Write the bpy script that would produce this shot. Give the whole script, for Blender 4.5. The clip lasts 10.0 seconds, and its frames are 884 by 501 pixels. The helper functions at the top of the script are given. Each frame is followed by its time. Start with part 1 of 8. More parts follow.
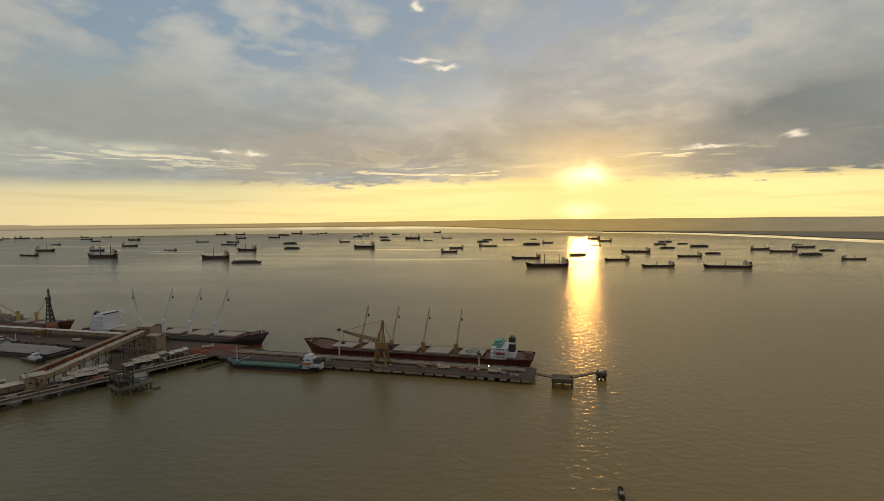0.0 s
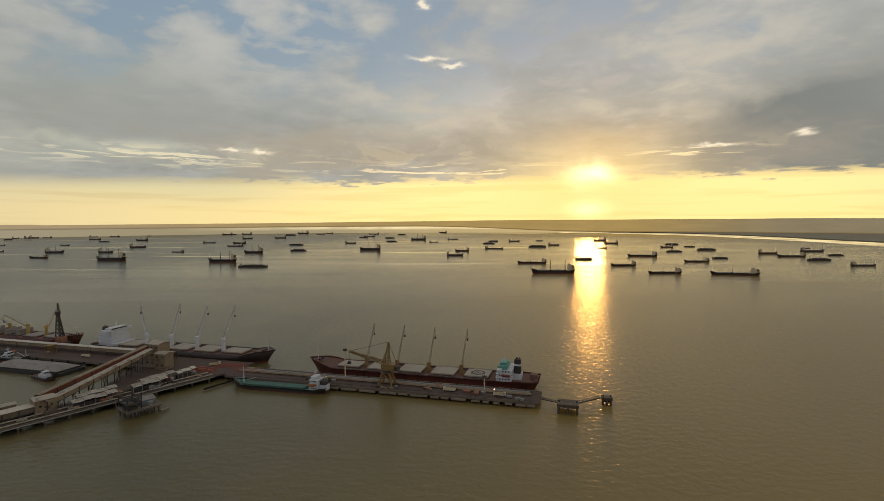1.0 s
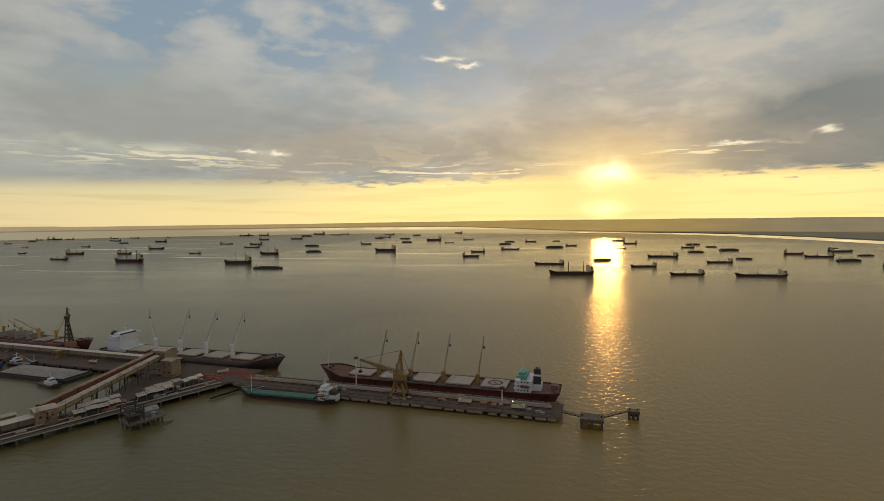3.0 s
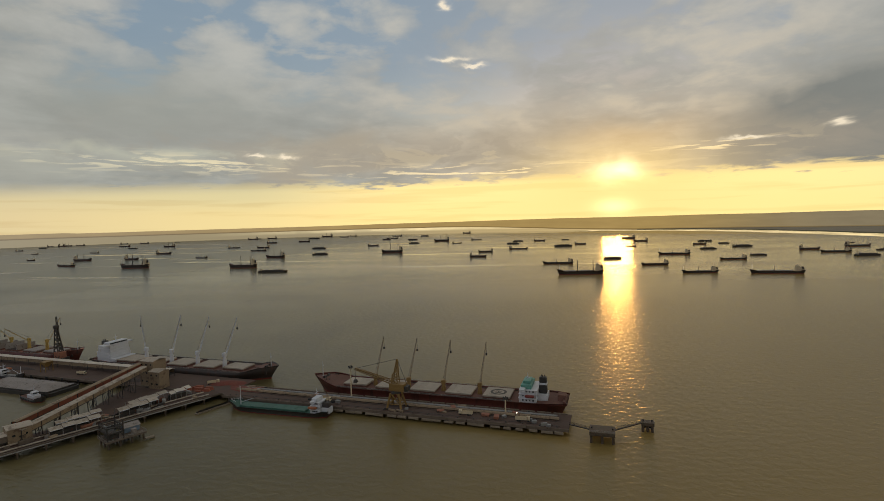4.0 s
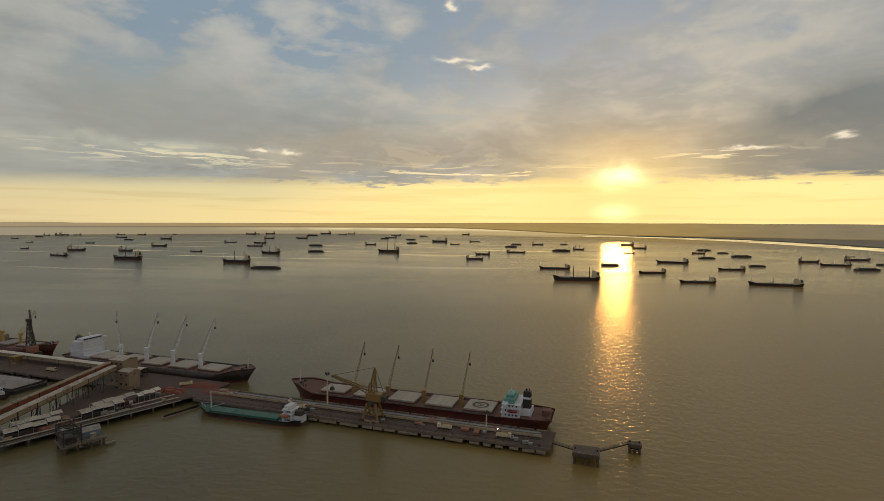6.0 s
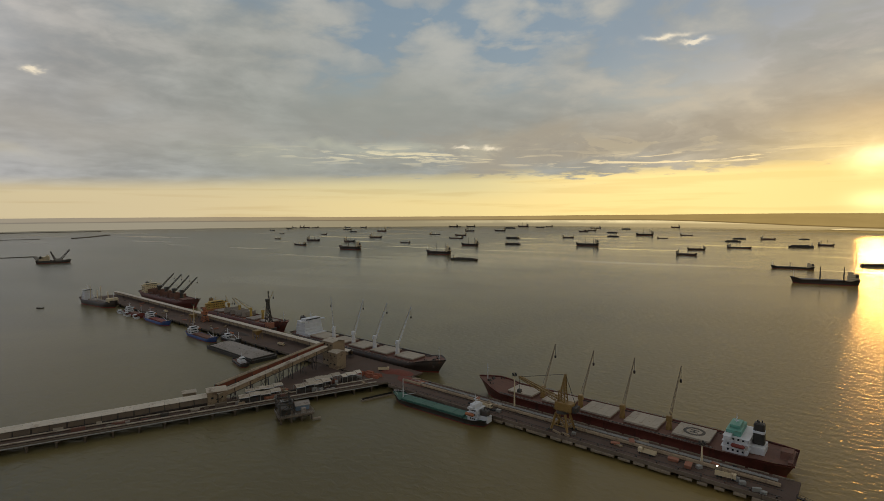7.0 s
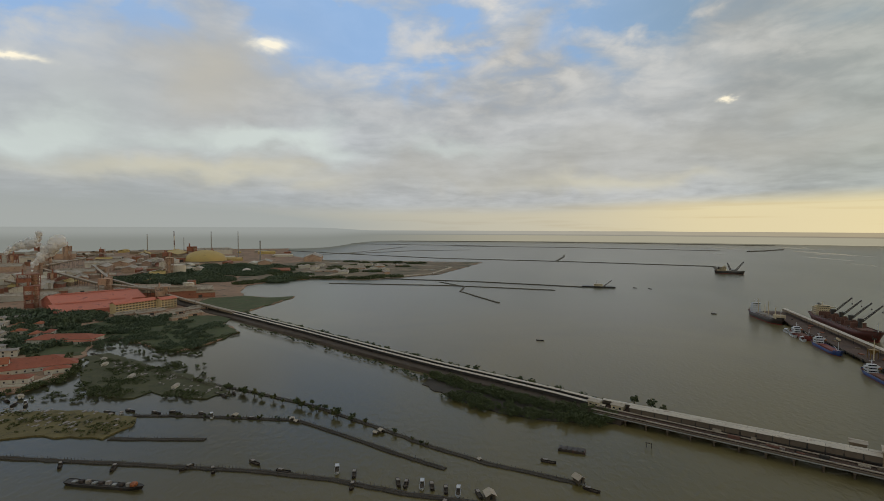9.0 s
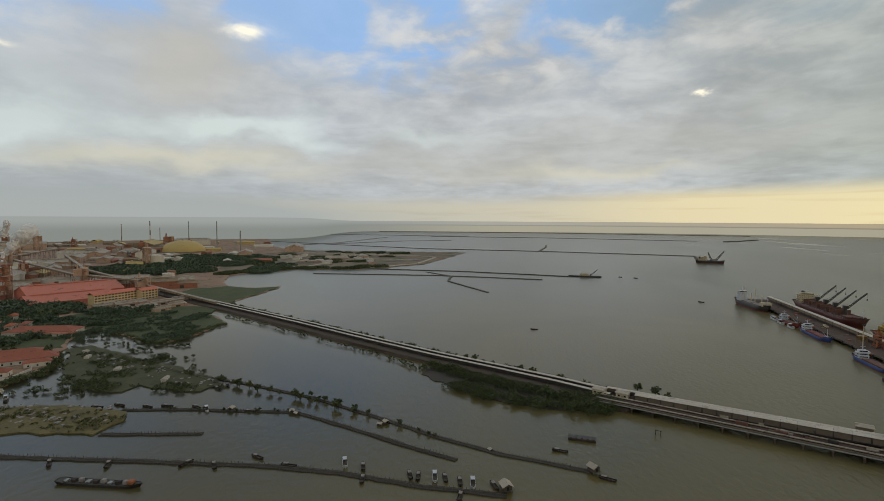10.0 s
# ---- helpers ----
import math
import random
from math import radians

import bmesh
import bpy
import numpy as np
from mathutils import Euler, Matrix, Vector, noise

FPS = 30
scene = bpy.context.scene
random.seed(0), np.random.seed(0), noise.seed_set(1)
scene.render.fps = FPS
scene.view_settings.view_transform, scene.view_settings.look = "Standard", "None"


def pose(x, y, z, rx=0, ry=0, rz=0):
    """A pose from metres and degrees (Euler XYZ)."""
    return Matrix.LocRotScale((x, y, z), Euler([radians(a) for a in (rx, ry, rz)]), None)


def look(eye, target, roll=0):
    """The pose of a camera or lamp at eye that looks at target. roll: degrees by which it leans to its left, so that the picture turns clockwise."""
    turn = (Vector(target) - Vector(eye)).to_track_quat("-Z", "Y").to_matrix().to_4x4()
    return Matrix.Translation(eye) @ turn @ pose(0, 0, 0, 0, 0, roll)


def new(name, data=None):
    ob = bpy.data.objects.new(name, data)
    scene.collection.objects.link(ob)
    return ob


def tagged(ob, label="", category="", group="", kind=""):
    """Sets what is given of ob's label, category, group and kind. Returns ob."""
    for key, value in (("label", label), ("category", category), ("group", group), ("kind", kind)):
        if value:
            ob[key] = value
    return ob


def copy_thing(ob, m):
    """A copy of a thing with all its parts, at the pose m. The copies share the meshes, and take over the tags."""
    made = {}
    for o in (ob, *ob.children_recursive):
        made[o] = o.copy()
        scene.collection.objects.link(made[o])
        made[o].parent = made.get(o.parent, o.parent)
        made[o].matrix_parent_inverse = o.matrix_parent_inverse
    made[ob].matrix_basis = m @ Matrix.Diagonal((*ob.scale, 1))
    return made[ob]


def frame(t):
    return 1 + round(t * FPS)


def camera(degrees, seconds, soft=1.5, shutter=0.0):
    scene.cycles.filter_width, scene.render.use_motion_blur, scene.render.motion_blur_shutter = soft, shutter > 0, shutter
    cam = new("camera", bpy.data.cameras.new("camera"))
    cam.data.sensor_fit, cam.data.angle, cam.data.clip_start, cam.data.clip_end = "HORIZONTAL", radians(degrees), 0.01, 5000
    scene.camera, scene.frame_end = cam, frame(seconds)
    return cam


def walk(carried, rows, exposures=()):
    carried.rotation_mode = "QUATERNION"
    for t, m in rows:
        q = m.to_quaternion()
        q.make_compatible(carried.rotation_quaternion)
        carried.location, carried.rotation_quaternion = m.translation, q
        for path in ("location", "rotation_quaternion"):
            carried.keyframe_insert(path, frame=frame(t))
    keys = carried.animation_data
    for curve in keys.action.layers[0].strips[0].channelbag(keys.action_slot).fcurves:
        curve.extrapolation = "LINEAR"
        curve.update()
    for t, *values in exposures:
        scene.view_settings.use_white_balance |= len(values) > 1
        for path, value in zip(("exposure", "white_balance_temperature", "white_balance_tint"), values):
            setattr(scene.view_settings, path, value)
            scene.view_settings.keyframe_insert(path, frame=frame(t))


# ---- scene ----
# ---------------------------------------------------------------- camera
cam = camera(81.0, 10.0, soft=0.85)
PATH = [
    (0, look((2.75, -6.95, 106.03), (-3.21, 92.70, 100.32), -0.39)),
    (0.5, look((2.51, -6.74, 115.45), (-3.93, 92.89, 109.70), -0.38)),
    (1, look((2.75, -6.61, 122.98), (-4.32, 92.96, 116.96), -0.25)),
    (1.5, look((1.93, -4.40, 122.96), (-6.22, 95.08, 116.98), -0.36)),
    (2, look((1.78, -2.23, 123.77), (-7.32, 97.17, 117.64), -0.32)),
    (2.5, look((1.78, 3.20, 124.33), (-7.60, 102.58, 118.32), -0.17)),
    (4, look((7.48, 34.69, 123.41), (-4.39, 133.81, 117.57), -1.43)),
    (4.5, look((15.04, 42.83, 122.83), (4.64, 142.20, 118.47), -0.60)),
    (5, look((17.81, 43.23, 123.50), (8.97, 142.75, 119.50), 0.08)),
    (5.2, look((18.14, 44.81, 123.40), (9.38, 144.33, 118.99), 0.33)),
    (6.3, look((11.30, 58.14, 125.56), (-5.07, 156.59, 119.30), 0.42)),
    (6.5, look((8.96, 65.29, 125.31), (-13.62, 162.48, 118.65), 0.37)),
    (7, look((11.88, 76.30, 124.46), (-35.59, 164.02, 117.25), -0.19)),
    (7.5, look((13.01, 78.88, 123.32), (-62.02, 144.69, 117.11), -0.72)),
    (8, look((7.24, 78.07, 121.79), (-86.24, 113.18, 116.42), -0.53)),
    (8.5, look((10.89, 81.70, 123.50), (-88.94, 85.18, 118.68), 0.09)),
    (9, look((8.87, 80.36, 126.68), (-90.70, 72.33, 122.21), 0.17)),
    (9.5, look((-0.48, 77.25, 128.41), (-99.89, 67.73, 123.19), 0.15)),
    (10, look((1.00, 63.50, 123.40), (-98.72, 59.50, 117.19), 0.26)),
]
walk(cam, PATH, exposures=((0.0, 0.08, 7700, 10), (2.5, 0.07, 7700, 10), (4.5, 0.0, 7750, 10), (6.5, 0.0, 7800, 10), (7.0, -0.06, 7750, 9), (7.5, -0.12, 7650, 8), (8.0, 0.05, 7450, 7), (8.5, 0.16, 7400, 6), (9.5, 0.24, 7350, 5), (10.0, 0.3, 7200, 5)))

# ---------------------------------------------------------------- world and sun
SUN_AZ, SUN_EL = 11.9, 3.4  # degrees right of +y, degrees up


class Graph:
    """Short words for building node trees."""

    def __init__(self, tree):
        self.tree = tree
        tree.nodes.clear()

    def node(self, kind, **values):
        n = self.tree.nodes.new(kind)
        for key, value in values.items():
            n.inputs[key.replace("_", " ")].default_value = value
        return n

    def put(self, socket, value):
        if isinstance(value, bpy.types.NodeSocket):
            self.tree.links.new(value, socket)
        elif isinstance(value, (tuple, list)) and len(value) == 3 and socket.type == "RGBA":
            socket.default_value = (*value, 1)
        else:
            socket.default_value = value

    def math(self, op, a, b=0.0, c=0.0, clamp=False):
        n = self.tree.nodes.new("ShaderNodeMath")
        n.operation, n.use_clamp = op, clamp
        for socket, value in zip(n.inputs, (a, b, c)):
            self.put(socket, value)
        return n.outputs[0]

    def add(self, a, b):
        return self.math("ADD", a, b)

    def mul(self, a, b):
        return self.math("MULTIPLY", a, b)

    def step(self, value, lo, hi):
        n = self.tree.nodes.new("ShaderNodeMapRange")
        n.interpolation_type = "SMOOTHSTEP"
        self.put(n.inputs["Value"], value)
        n.inputs["From Min"].default_value, n.inputs["From Max"].default_value = (lo, hi) if lo < hi else (hi, lo)
        n.inputs["To Min"].default_value, n.inputs["To Max"].default_value = (0, 1) if lo < hi else (1, 0)
        return n.outputs[0]

    def mix(self, fac, a, b, blend="MIX"):
        n = self.tree.nodes.new("ShaderNodeMix")
        n.data_type, n.blend_type = "RGBA", blend
        self.put(n.inputs[0], fac)
        self.put(n.inputs[6], a)
        self.put(n.inputs[7], b)
        return n.outputs[2]

    def noise(self, vector, scale, detail=4.0, rough=0.55, warp=0.0, color=False):
        n = self.node("ShaderNodeTexNoise", Scale=scale, Detail=detail, Roughness=rough, Distortion=warp)
        if vector is not None:
            self.put(n.inputs["Vector"], vector)
        return n.outputs["Color" if color else "Fac"]

    def xyz(self, x, y, z):
        n = self.tree.nodes.new("ShaderNodeCombineXYZ")
        for socket, value in zip(n.inputs, (x, y, z)):
            self.put(socket, value)
        return n.outputs[0]

    def blob(self, az, el, a, e, ra, re):
        """A soft oval in azimuth and elevation."""
        da = self.math("DIVIDE", self.add(az, -a), ra)
        de = self.math("DIVIDE", self.add(el, -e), re)
        r2 = self.add(self.mul(da, da), self.mul(de, de))
        return self.math("POWER", 2.718, self.mul(r2, -1.0))


def make_world():
    world = bpy.data.worlds.new("evening_sky")
    scene.world = world
    world.use_nodes = True
    g = Graph(world.node_tree)
    ray = g.node("ShaderNodeTexCoord").outputs["Generated"]
    sep = g.node("ShaderNodeSeparateXYZ")
    g.put(sep.inputs[0], ray)
    x, y, z = sep.outputs
    az0 = g.mul(g.math("ARCTAN2", x, y), 57.2958)
    el0 = g.mul(g.math("ARCSINE", z), 57.2958)
    up = g.math("MAXIMUM", z, 0.0)
    # directions, a little stretched along the skyline, bent by a broad noise so that cloud edges billow
    ball = g.xyz(x, y, g.mul(z, 1.7))
    bend = g.node("ShaderNodeVectorMath")
    bend.operation = "SCALE"
    g.put(bend.inputs[0], g.noise(ball, 3.1, 3.0, 0.5, 0.0, color=True))
    bend.inputs["Scale"].default_value = 0.2
    shift = g.node("ShaderNodeVectorMath")
    g.put(shift.inputs[0], ball)
    g.put(shift.inputs[1], bend.outputs[0])
    vault = shift.outputs[0]
    # ragged copies of azimuth and elevation for the outlines of cloud banks
    wob = g.node("ShaderNodeSeparateColor")
    g.put(wob.inputs[0], g.noise(vault, 6.0, 5.0, 0.5, 0.2, color=True))
    wr, wg, wb = wob.outputs
    az = g.add(az0, g.mul(g.add(wr, -0.5), 26.0))
    el = g.add(el0, g.mul(g.add(wg, -0.5), g.add(g.mul(up, 36.0), 3.0)))
    near_sun = g.blob(az0, el0, SUN_AZ, 4.0, 40.0, 40.0)

    sky = g.node("ShaderNodeTexSky")
    sky.sky_type, sky.sun_disc = "NISHITA", False
    sky.sun_elevation, sky.sun_rotation = radians(SUN_EL), radians(SUN_AZ)
    clear = g.mix(1.0, sky.outputs[0], (0.105, 0.11, 0.125), "MULTIPLY")
    clear = g.mix(0.65, clear, g.mix(g.step(el0, 4.0, 18.0), (0.46, 0.58, 0.62), (0.21, 0.36, 0.57)))

    # a flat cloud sheet seen in perspective, its cells shrinking towards the skyline
    lift = g.add(up, 0.13)
    sheet = g.xyz(g.math("DIVIDE", x, lift), g.math("DIVIDE", y, lift), 0.0)
    wisp = g.noise(sheet, 1.5, 7.0, 0.55, 0.5)
    cells = g.noise(sheet, 4.2, 6.0, 0.55, 0.3)
    soft = g.add(g.mul(g.noise(vault, 3.4, 4.0, 0.45, 0.0), 0.5), g.mul(wisp, 0.5))
    fine = g.add(g.mul(g.noise(vault, 9.0, 5.0, 0.55, 0.0), 0.45), g.mul(cells, 0.55))
    body = g.add(g.mul(soft, 0.6), g.mul(fine, 0.4))
    # tone by quarter of the sky: grey-blue far from the sun, tan and cream round it, lavender in the west
    tone = g.mix(g.step(az0, -112.0, -88.0), (0.375, 0.415, 0.5), (0.39, 0.42, 0.485))
    tone = g.mix(g.step(az0, -76.0, -46.0), tone, (0.31, 0.35, 0.375))
    tone = g.mix(g.step(az0, -22.0, 6.0), tone, (0.47, 0.435, 0.38))
    tone = g.mix(g.mul(g.step(az0, 12.0, 34.0), g.step(el0, 6.0, 16.0)), tone, (0.43, 0.44, 0.42))
    tone = g.mix(g.mul(g.step(el0, 8.0, 16.0), g.mul(g.step(az0, -60.0, -30.0), 0.85)), tone, (0.365, 0.405, 0.445))
    # unseen zenith tinted warm grey to warm the ambient light
    tone = g.mix(g.mul(g.step(el0, 30.0, 60.0), 0.8), tone, (0.55, 0.52, 0.47))
    value = g.add(0.78, g.mul(g.step(body, 0.37, 0.63), 0.42))
    clouds = g.mix(1.0, tone, g.xyz(value, value, value), "MULTIPLY")
    west = g.blob(az0, el0, -86.0, 22.0, 32.0, 7.0)
    puffs = g.step(cells, 0.4, 0.66)
    crest = g.mul(g.add(g.mul(g.step(fine, 0.5, 0.62), 0.4), g.mul(puffs, 0.6)), west)
    clouds = g.mix(g.mul(crest, 0.6), clouds, (0.7, 0.67, 0.67))
    # cream light on the clouds that face the sun
    lit = g.mul(g.step(body, 0.49, 0.6), g.blob(az0, el0, SUN_AZ + 2.0, 12.0, 26.0, 8.0))
    clouds = g.mix(g.mul(lit, 0.55), clouds, (0.62, 0.56, 0.46))

    # blue gaps
    gap = g.mul(g.blob(az, el, -20.0, 19.5, 10.0, 3.6), 1.2)
    for a, e, ra, re, k in ((-6.0, 15.0, 7.0, 3.4, 0.9), (-3.0, 12.5, 4.5, 1.8, 0.7), (15.0, 21.5, 9.0, 2.4, 1.3), (-24.0, 15.0, 4.0, 1.4, 0.6), (5.0, 19.0, 4.0, 1.5, 0.7), (22.0, 16.0, 4.0, 1.5, 0.6), (-9.0, 22.0, 8.0, 3.0, 0.9), (-107.0, 20.0, 7.0, 3.6, 2.0), (-40.0, 22.0, 9.0, 2.6, 0.7),
                            (-76.0, 20.0, 6.0, 3.2, 0.8), (-84.0, 25.0, 16.0, 4.0, 0.8), (-132.0, 20.0, 8.0, 5.0, 1.5), (-96.0, 16.5, 5.0, 2.0, 0.9), (-60.0, 23.0, 12.0, 2.6, 0.6), (-29.0, 18.5, 8.0, 2.0, 1.0), (-38.0, 15.0, 6.0, 1.6, 0.6), (-14.0, 17.5, 5.0, 1.6, 0.9), (36.0, 21.0, 8.0, 3.0, 0.6)):
        gap = g.add(gap, g.mul(g.blob(az, el, a, e, ra, re), k))
    holes = g.add(g.mul(g.step(el0, 9.0, 17.0), g.mul(g.step(az0, -52.0, -34.0), 0.75)), g.mul(west, 0.5))
    gap = g.add(g.mul(gap, g.step(body, 0.62, 0.44)), g.mul(holes, g.step(g.add(g.mul(wisp, 0.45), g.mul(cells, 0.55)), 0.52, 0.38)))
    high = g.mul(g.step(el0, 30.0, 45.0), g.step(body, 0.52, 0.4))
    cover = g.mix(g.math("MINIMUM", g.add(gap, high), 0.85), clouds, g.mix(g.step(az0, -60.0, -90.0), clear, (0.22, 0.4, 0.76)))
    pale = g.add(g.add(g.mul(g.blob(az, el, -114.0, 8.6, 8.0, 1.6), 1.0), g.mul(g.blob(az, el, -133.0, 8.0, 8.0, 1.9), 1.0)), g.mul(g.blob(az, el, -92.0, 8.4, 6.0, 1.0), 0.5))
    cover = g.mix(g.math("MINIMUM", pale, 0.85), cover, (0.55, 0.64, 0.7))
    warm = g.add(g.mul(g.blob(az, el, -119.0, 5.4, 12.0, 1.1), 0.7), g.mul(g.blob(az, el, -77.0, 4.8, 10.0, 0.8), 0.6))
    cover = g.mix(warm, cover, (0.62, 0.6, 0.5))
    cover = g.mix(g.mul(g.blob(az, el, -33.0, 6.6, 12.0, 0.9), 0.7), cover, (0.56, 0.62, 0.56))

    # heavier banks
    az_bank = g.add(az0, g.mul(g.add(wr, -0.5), 11.0))
    el_bank = g.add(el0, g.mul(g.add(wg, -0.5), 9.0))
    for a, e, ra, re, k, c in ((36.0, 7.6, 9.0, 4.2, 3.0, (0.17, 0.2, 0.22)), (27.0, 6.4, 6.0, 2.2, 1.3, (0.29, 0.285, 0.27)), (-12.0, 6.6, 7.0, 1.5, 1.2, (0.34, 0.32, 0.285)), (-33.0, 9.5, 12.0, 3.0, 0.7, (0.3, 0.33, 0.35)), (42.0, 13.0, 8.0, 5.0, 0.8, (0.29, 0.32, 0.34)), (-21.0, 6.2, 8.0, 1.8, 0.9, (0.37, 0.355, 0.325)),
                               (-46.0, 5.6, 10.0, 1.6, 0.6, (0.35, 0.385, 0.38)), (-118.0, 15.0, 8.0, 4.4, 0.85, (0.42, 0.42, 0.425)), (-129.0, 11.0, 9.0, 3.0, 0.6, (0.36, 0.4, 0.45)), (-92.0, 5.6, 24.0, 2.2, 0.55, (0.38, 0.385, 0.39)),
                               (0.0, 7.8, 14.0, 1.6, 0.5, (0.45, 0.41, 0.355)), (-64.0, 8.6, 18.0, 2.4, 0.5, (0.39, 0.395, 0.395)), (-36.0, 12.0, 12.0, 4.0, 0.4, (0.31, 0.36, 0.37))):
        cover = g.mix(g.math("MINIMUM", g.mul(g.blob(az_bank, el_bank, a, e, ra, re), k), 0.92), cover, c)

    # torn grey lumps hanging along the cloud base, with pale rims above them
    torn = g.noise(g.xyz(g.mul(az0, 0.16), g.mul(el0, 0.42), 7.0), 1.0, 6.0, 0.6, 0.5)
    belt = g.mul(g.blob(az0, el0, -8.0, 7.2, 40.0, 2.3), g.step(az0, -66.0, -46.0))
    cover = g.mix(g.mul(g.mul(belt, g.step(torn, 0.5, 0.6)), 0.7), cover, g.mix(near_sun, (0.3, 0.32, 0.33), (0.37, 0.34, 0.3)))
    cover = g.mix(g.mul(g.mul(belt, g.mul(g.step(torn, 0.47, 0.42), g.step(el0, 9.5, 6.5))), 0.22), cover, g.mix(near_sun, (0.55, 0.58, 0.5), (0.85, 0.72, 0.48)))

    # the open strip under the cloud base, yellow towards the sun
    base = g.add(el0, g.add(g.mul(g.add(wb, -0.5), 4.0), g.mul(g.add(cells, -0.5), 5.0)))
    far = g.step(g.math("ABSOLUTE", g.add(az0, -SUN_AZ)), 6.0, 120.0)
    glow = g.mix(g.step(far, 0.0, 0.22), (1.12, 0.92, 0.44), (0.7, 0.66, 0.42))
    glow = g.mix(g.step(far, 0.22, 0.6), glow, (0.64, 0.58, 0.41))
    glow = g.mix(g.step(far, 0.68, 0.92), glow, (0.38, 0.4, 0.42))
    glow = g.mix(g.mul(g.step(el0, 3.2, 0.8), 0.5), glow, g.mix(g.step(far, 0.04, 0.7), (1.08, 0.86, 0.38), (0.64, 0.56, 0.4)))
    strip = g.mul(g.step(base, 4.9, 3.9), g.step(g.add(el0, g.mul(far, 2.6)), 5.4, 3.6))
    cover = g.mix(strip, cover, glow)
    bands = g.noise(g.xyz(g.mul(az0, 0.06), g.mul(el0, 1.1), 11.0), 1.0, 4.0, 0.5, 0.3)
    cover = g.mix(g.mul(g.mul(strip, g.step(bands, 0.5, 0.64)), 0.35), cover, g.mix(1.0, glow, (0.8, 0.72, 0.62), "MULTIPLY"))
    cover = g.mix(g.mul(g.blob(az0, el, SUN_AZ + 1.0, 7.2, 6.0, 2.4), 0.4), cover, (0.78, 0.55, 0.3))
    streak = g.noise(g.xyz(g.mul(az0, 0.13), g.mul(el0, 1.3), 3.0), 1.6, 5.0, 0.55, 0.8)
    slits = g.mul(g.step(streak, 0.52, 0.62), g.add(g.add(g.blob(az0, el0, -2.0, 5.2, 15.0, 0.75), g.blob(az0, el0, 21.0, 6.6, 5.0, 0.5)), g.mul(g.blob(az0, el0, -33.0, 6.2, 12.0, 0.8), 0.8)))
    cover = g.mix(g.math("MINIMUM", slits, 0.9), cover, g.mix(near_sun, (0.7, 0.72, 0.6), (1.08, 0.9, 0.58)))
    tear = g.node("ShaderNodeSeparateColor")
    g.put(tear.inputs[0], g.noise(vault, 30.0, 3.0, 0.55, 0.0, color=True))
    for a, e, ra, re in ((-5.5, 16.9, 1.6, 0.2), (-3.0, 16.2, 1.0, 0.16), (31.0, 19.5, 0.35, 0.22), (30.5, 7.6, 0.5, 0.22), (-26.0, 7.2, 0.9, 0.17), (-23.2, 7.0, 0.8, 0.2), (-6.0, 22.0, 0.6, 0.35), (-134.0, 14.2, 1.8, 0.28), (-112.5, 18.2, 1.8, 0.5), (-66.0, 12.2, 0.5, 0.2), (23.5, 7.0, 1.6, 0.16)):
        spark = g.blob(g.add(az0, g.mul(g.add(tear.outputs[0], -0.5), 3.0)), g.add(el0, g.mul(g.add(tear.outputs[1], -0.5), 1.3)), a, e, ra, re)
        cover = g.mix(g.math("MINIMUM", spark, 0.75), cover, (0.98, 0.92, 0.8))
    smoke = g.add(g.mul(g.blob(az0, el, -132.0, 1.0, 25.0, 3.8), 0.9), g.mul(g.blob(az0, el0, -130.0, 0.0, 36.0, 1.8), 0.9))
    cover = g.mix(g.math("MINIMUM", smoke, 0.95), cover, (0.3, 0.335, 0.375))

    # the sun behind thin cloud
    core = g.add(g.blob(g.add(az0, g.mul(g.add(wr, -0.5), 8.0)), el, SUN_AZ + 0.3, 4.3, 2.3, 1.05), g.mul(g.blob(az0, el0, SUN_AZ - 0.3, 1.0, 1.8, 0.8), 0.42))
    halo = g.blob(az0, el0, SUN_AZ, 3.8, 9.0, 3.6)
    cover = g.mix(g.mul(halo, 0.7), cover, (1.05, 0.8, 0.34))
    cover = g.mix(1.0, cover, g.mix(core, (0.0, 0.0, 0.0), (1.3, 1.05, 0.65)), "ADD")

    # unseen sky overhead and behind is dimmed to lower the ambient light
    ambient_cut = g.add(g.mul(g.step(el0, 32.0, 52.0), 0.3), g.mul(g.step(g.math("ABSOLUTE", g.add(az0, 25.0)), 122.0, 150.0), 0.25))
    keep = g.add(1.0, g.mul(ambient_cut, -1.0))
    cover = g.mix(1.0, cover, g.xyz(keep, keep, keep), "MULTIPLY")

    # below the skyline: hazy far water
    below = g.mix(far, (0.42, 0.35, 0.22), (0.34, 0.35, 0.35))
    cover = g.mix(g.step(el0, -0.5, -0.9), cover, below)
    back = g.node("ShaderNodeBackground", Strength=1.0)
    g.put(back.inputs["Color"], cover)
    out = g.node("ShaderNodeOutputWorld")
    g.put(out.inputs["Surface"], back.outputs[0])


make_world()

sun = new("sun", bpy.data.lights.new("sun", "SUN"))
sun.data.energy, sun.data.angle, sun.data.color = 0.12, radians(3.0), (1.0, 0.5, 0.13)
sun.matrix_world = look((0, 0, 0), (-math.sin(radians(SUN_AZ)), -math.cos(radians(SUN_AZ)), -math.tan(radians(SUN_EL))))

# ---------------------------------------------------------------- materials


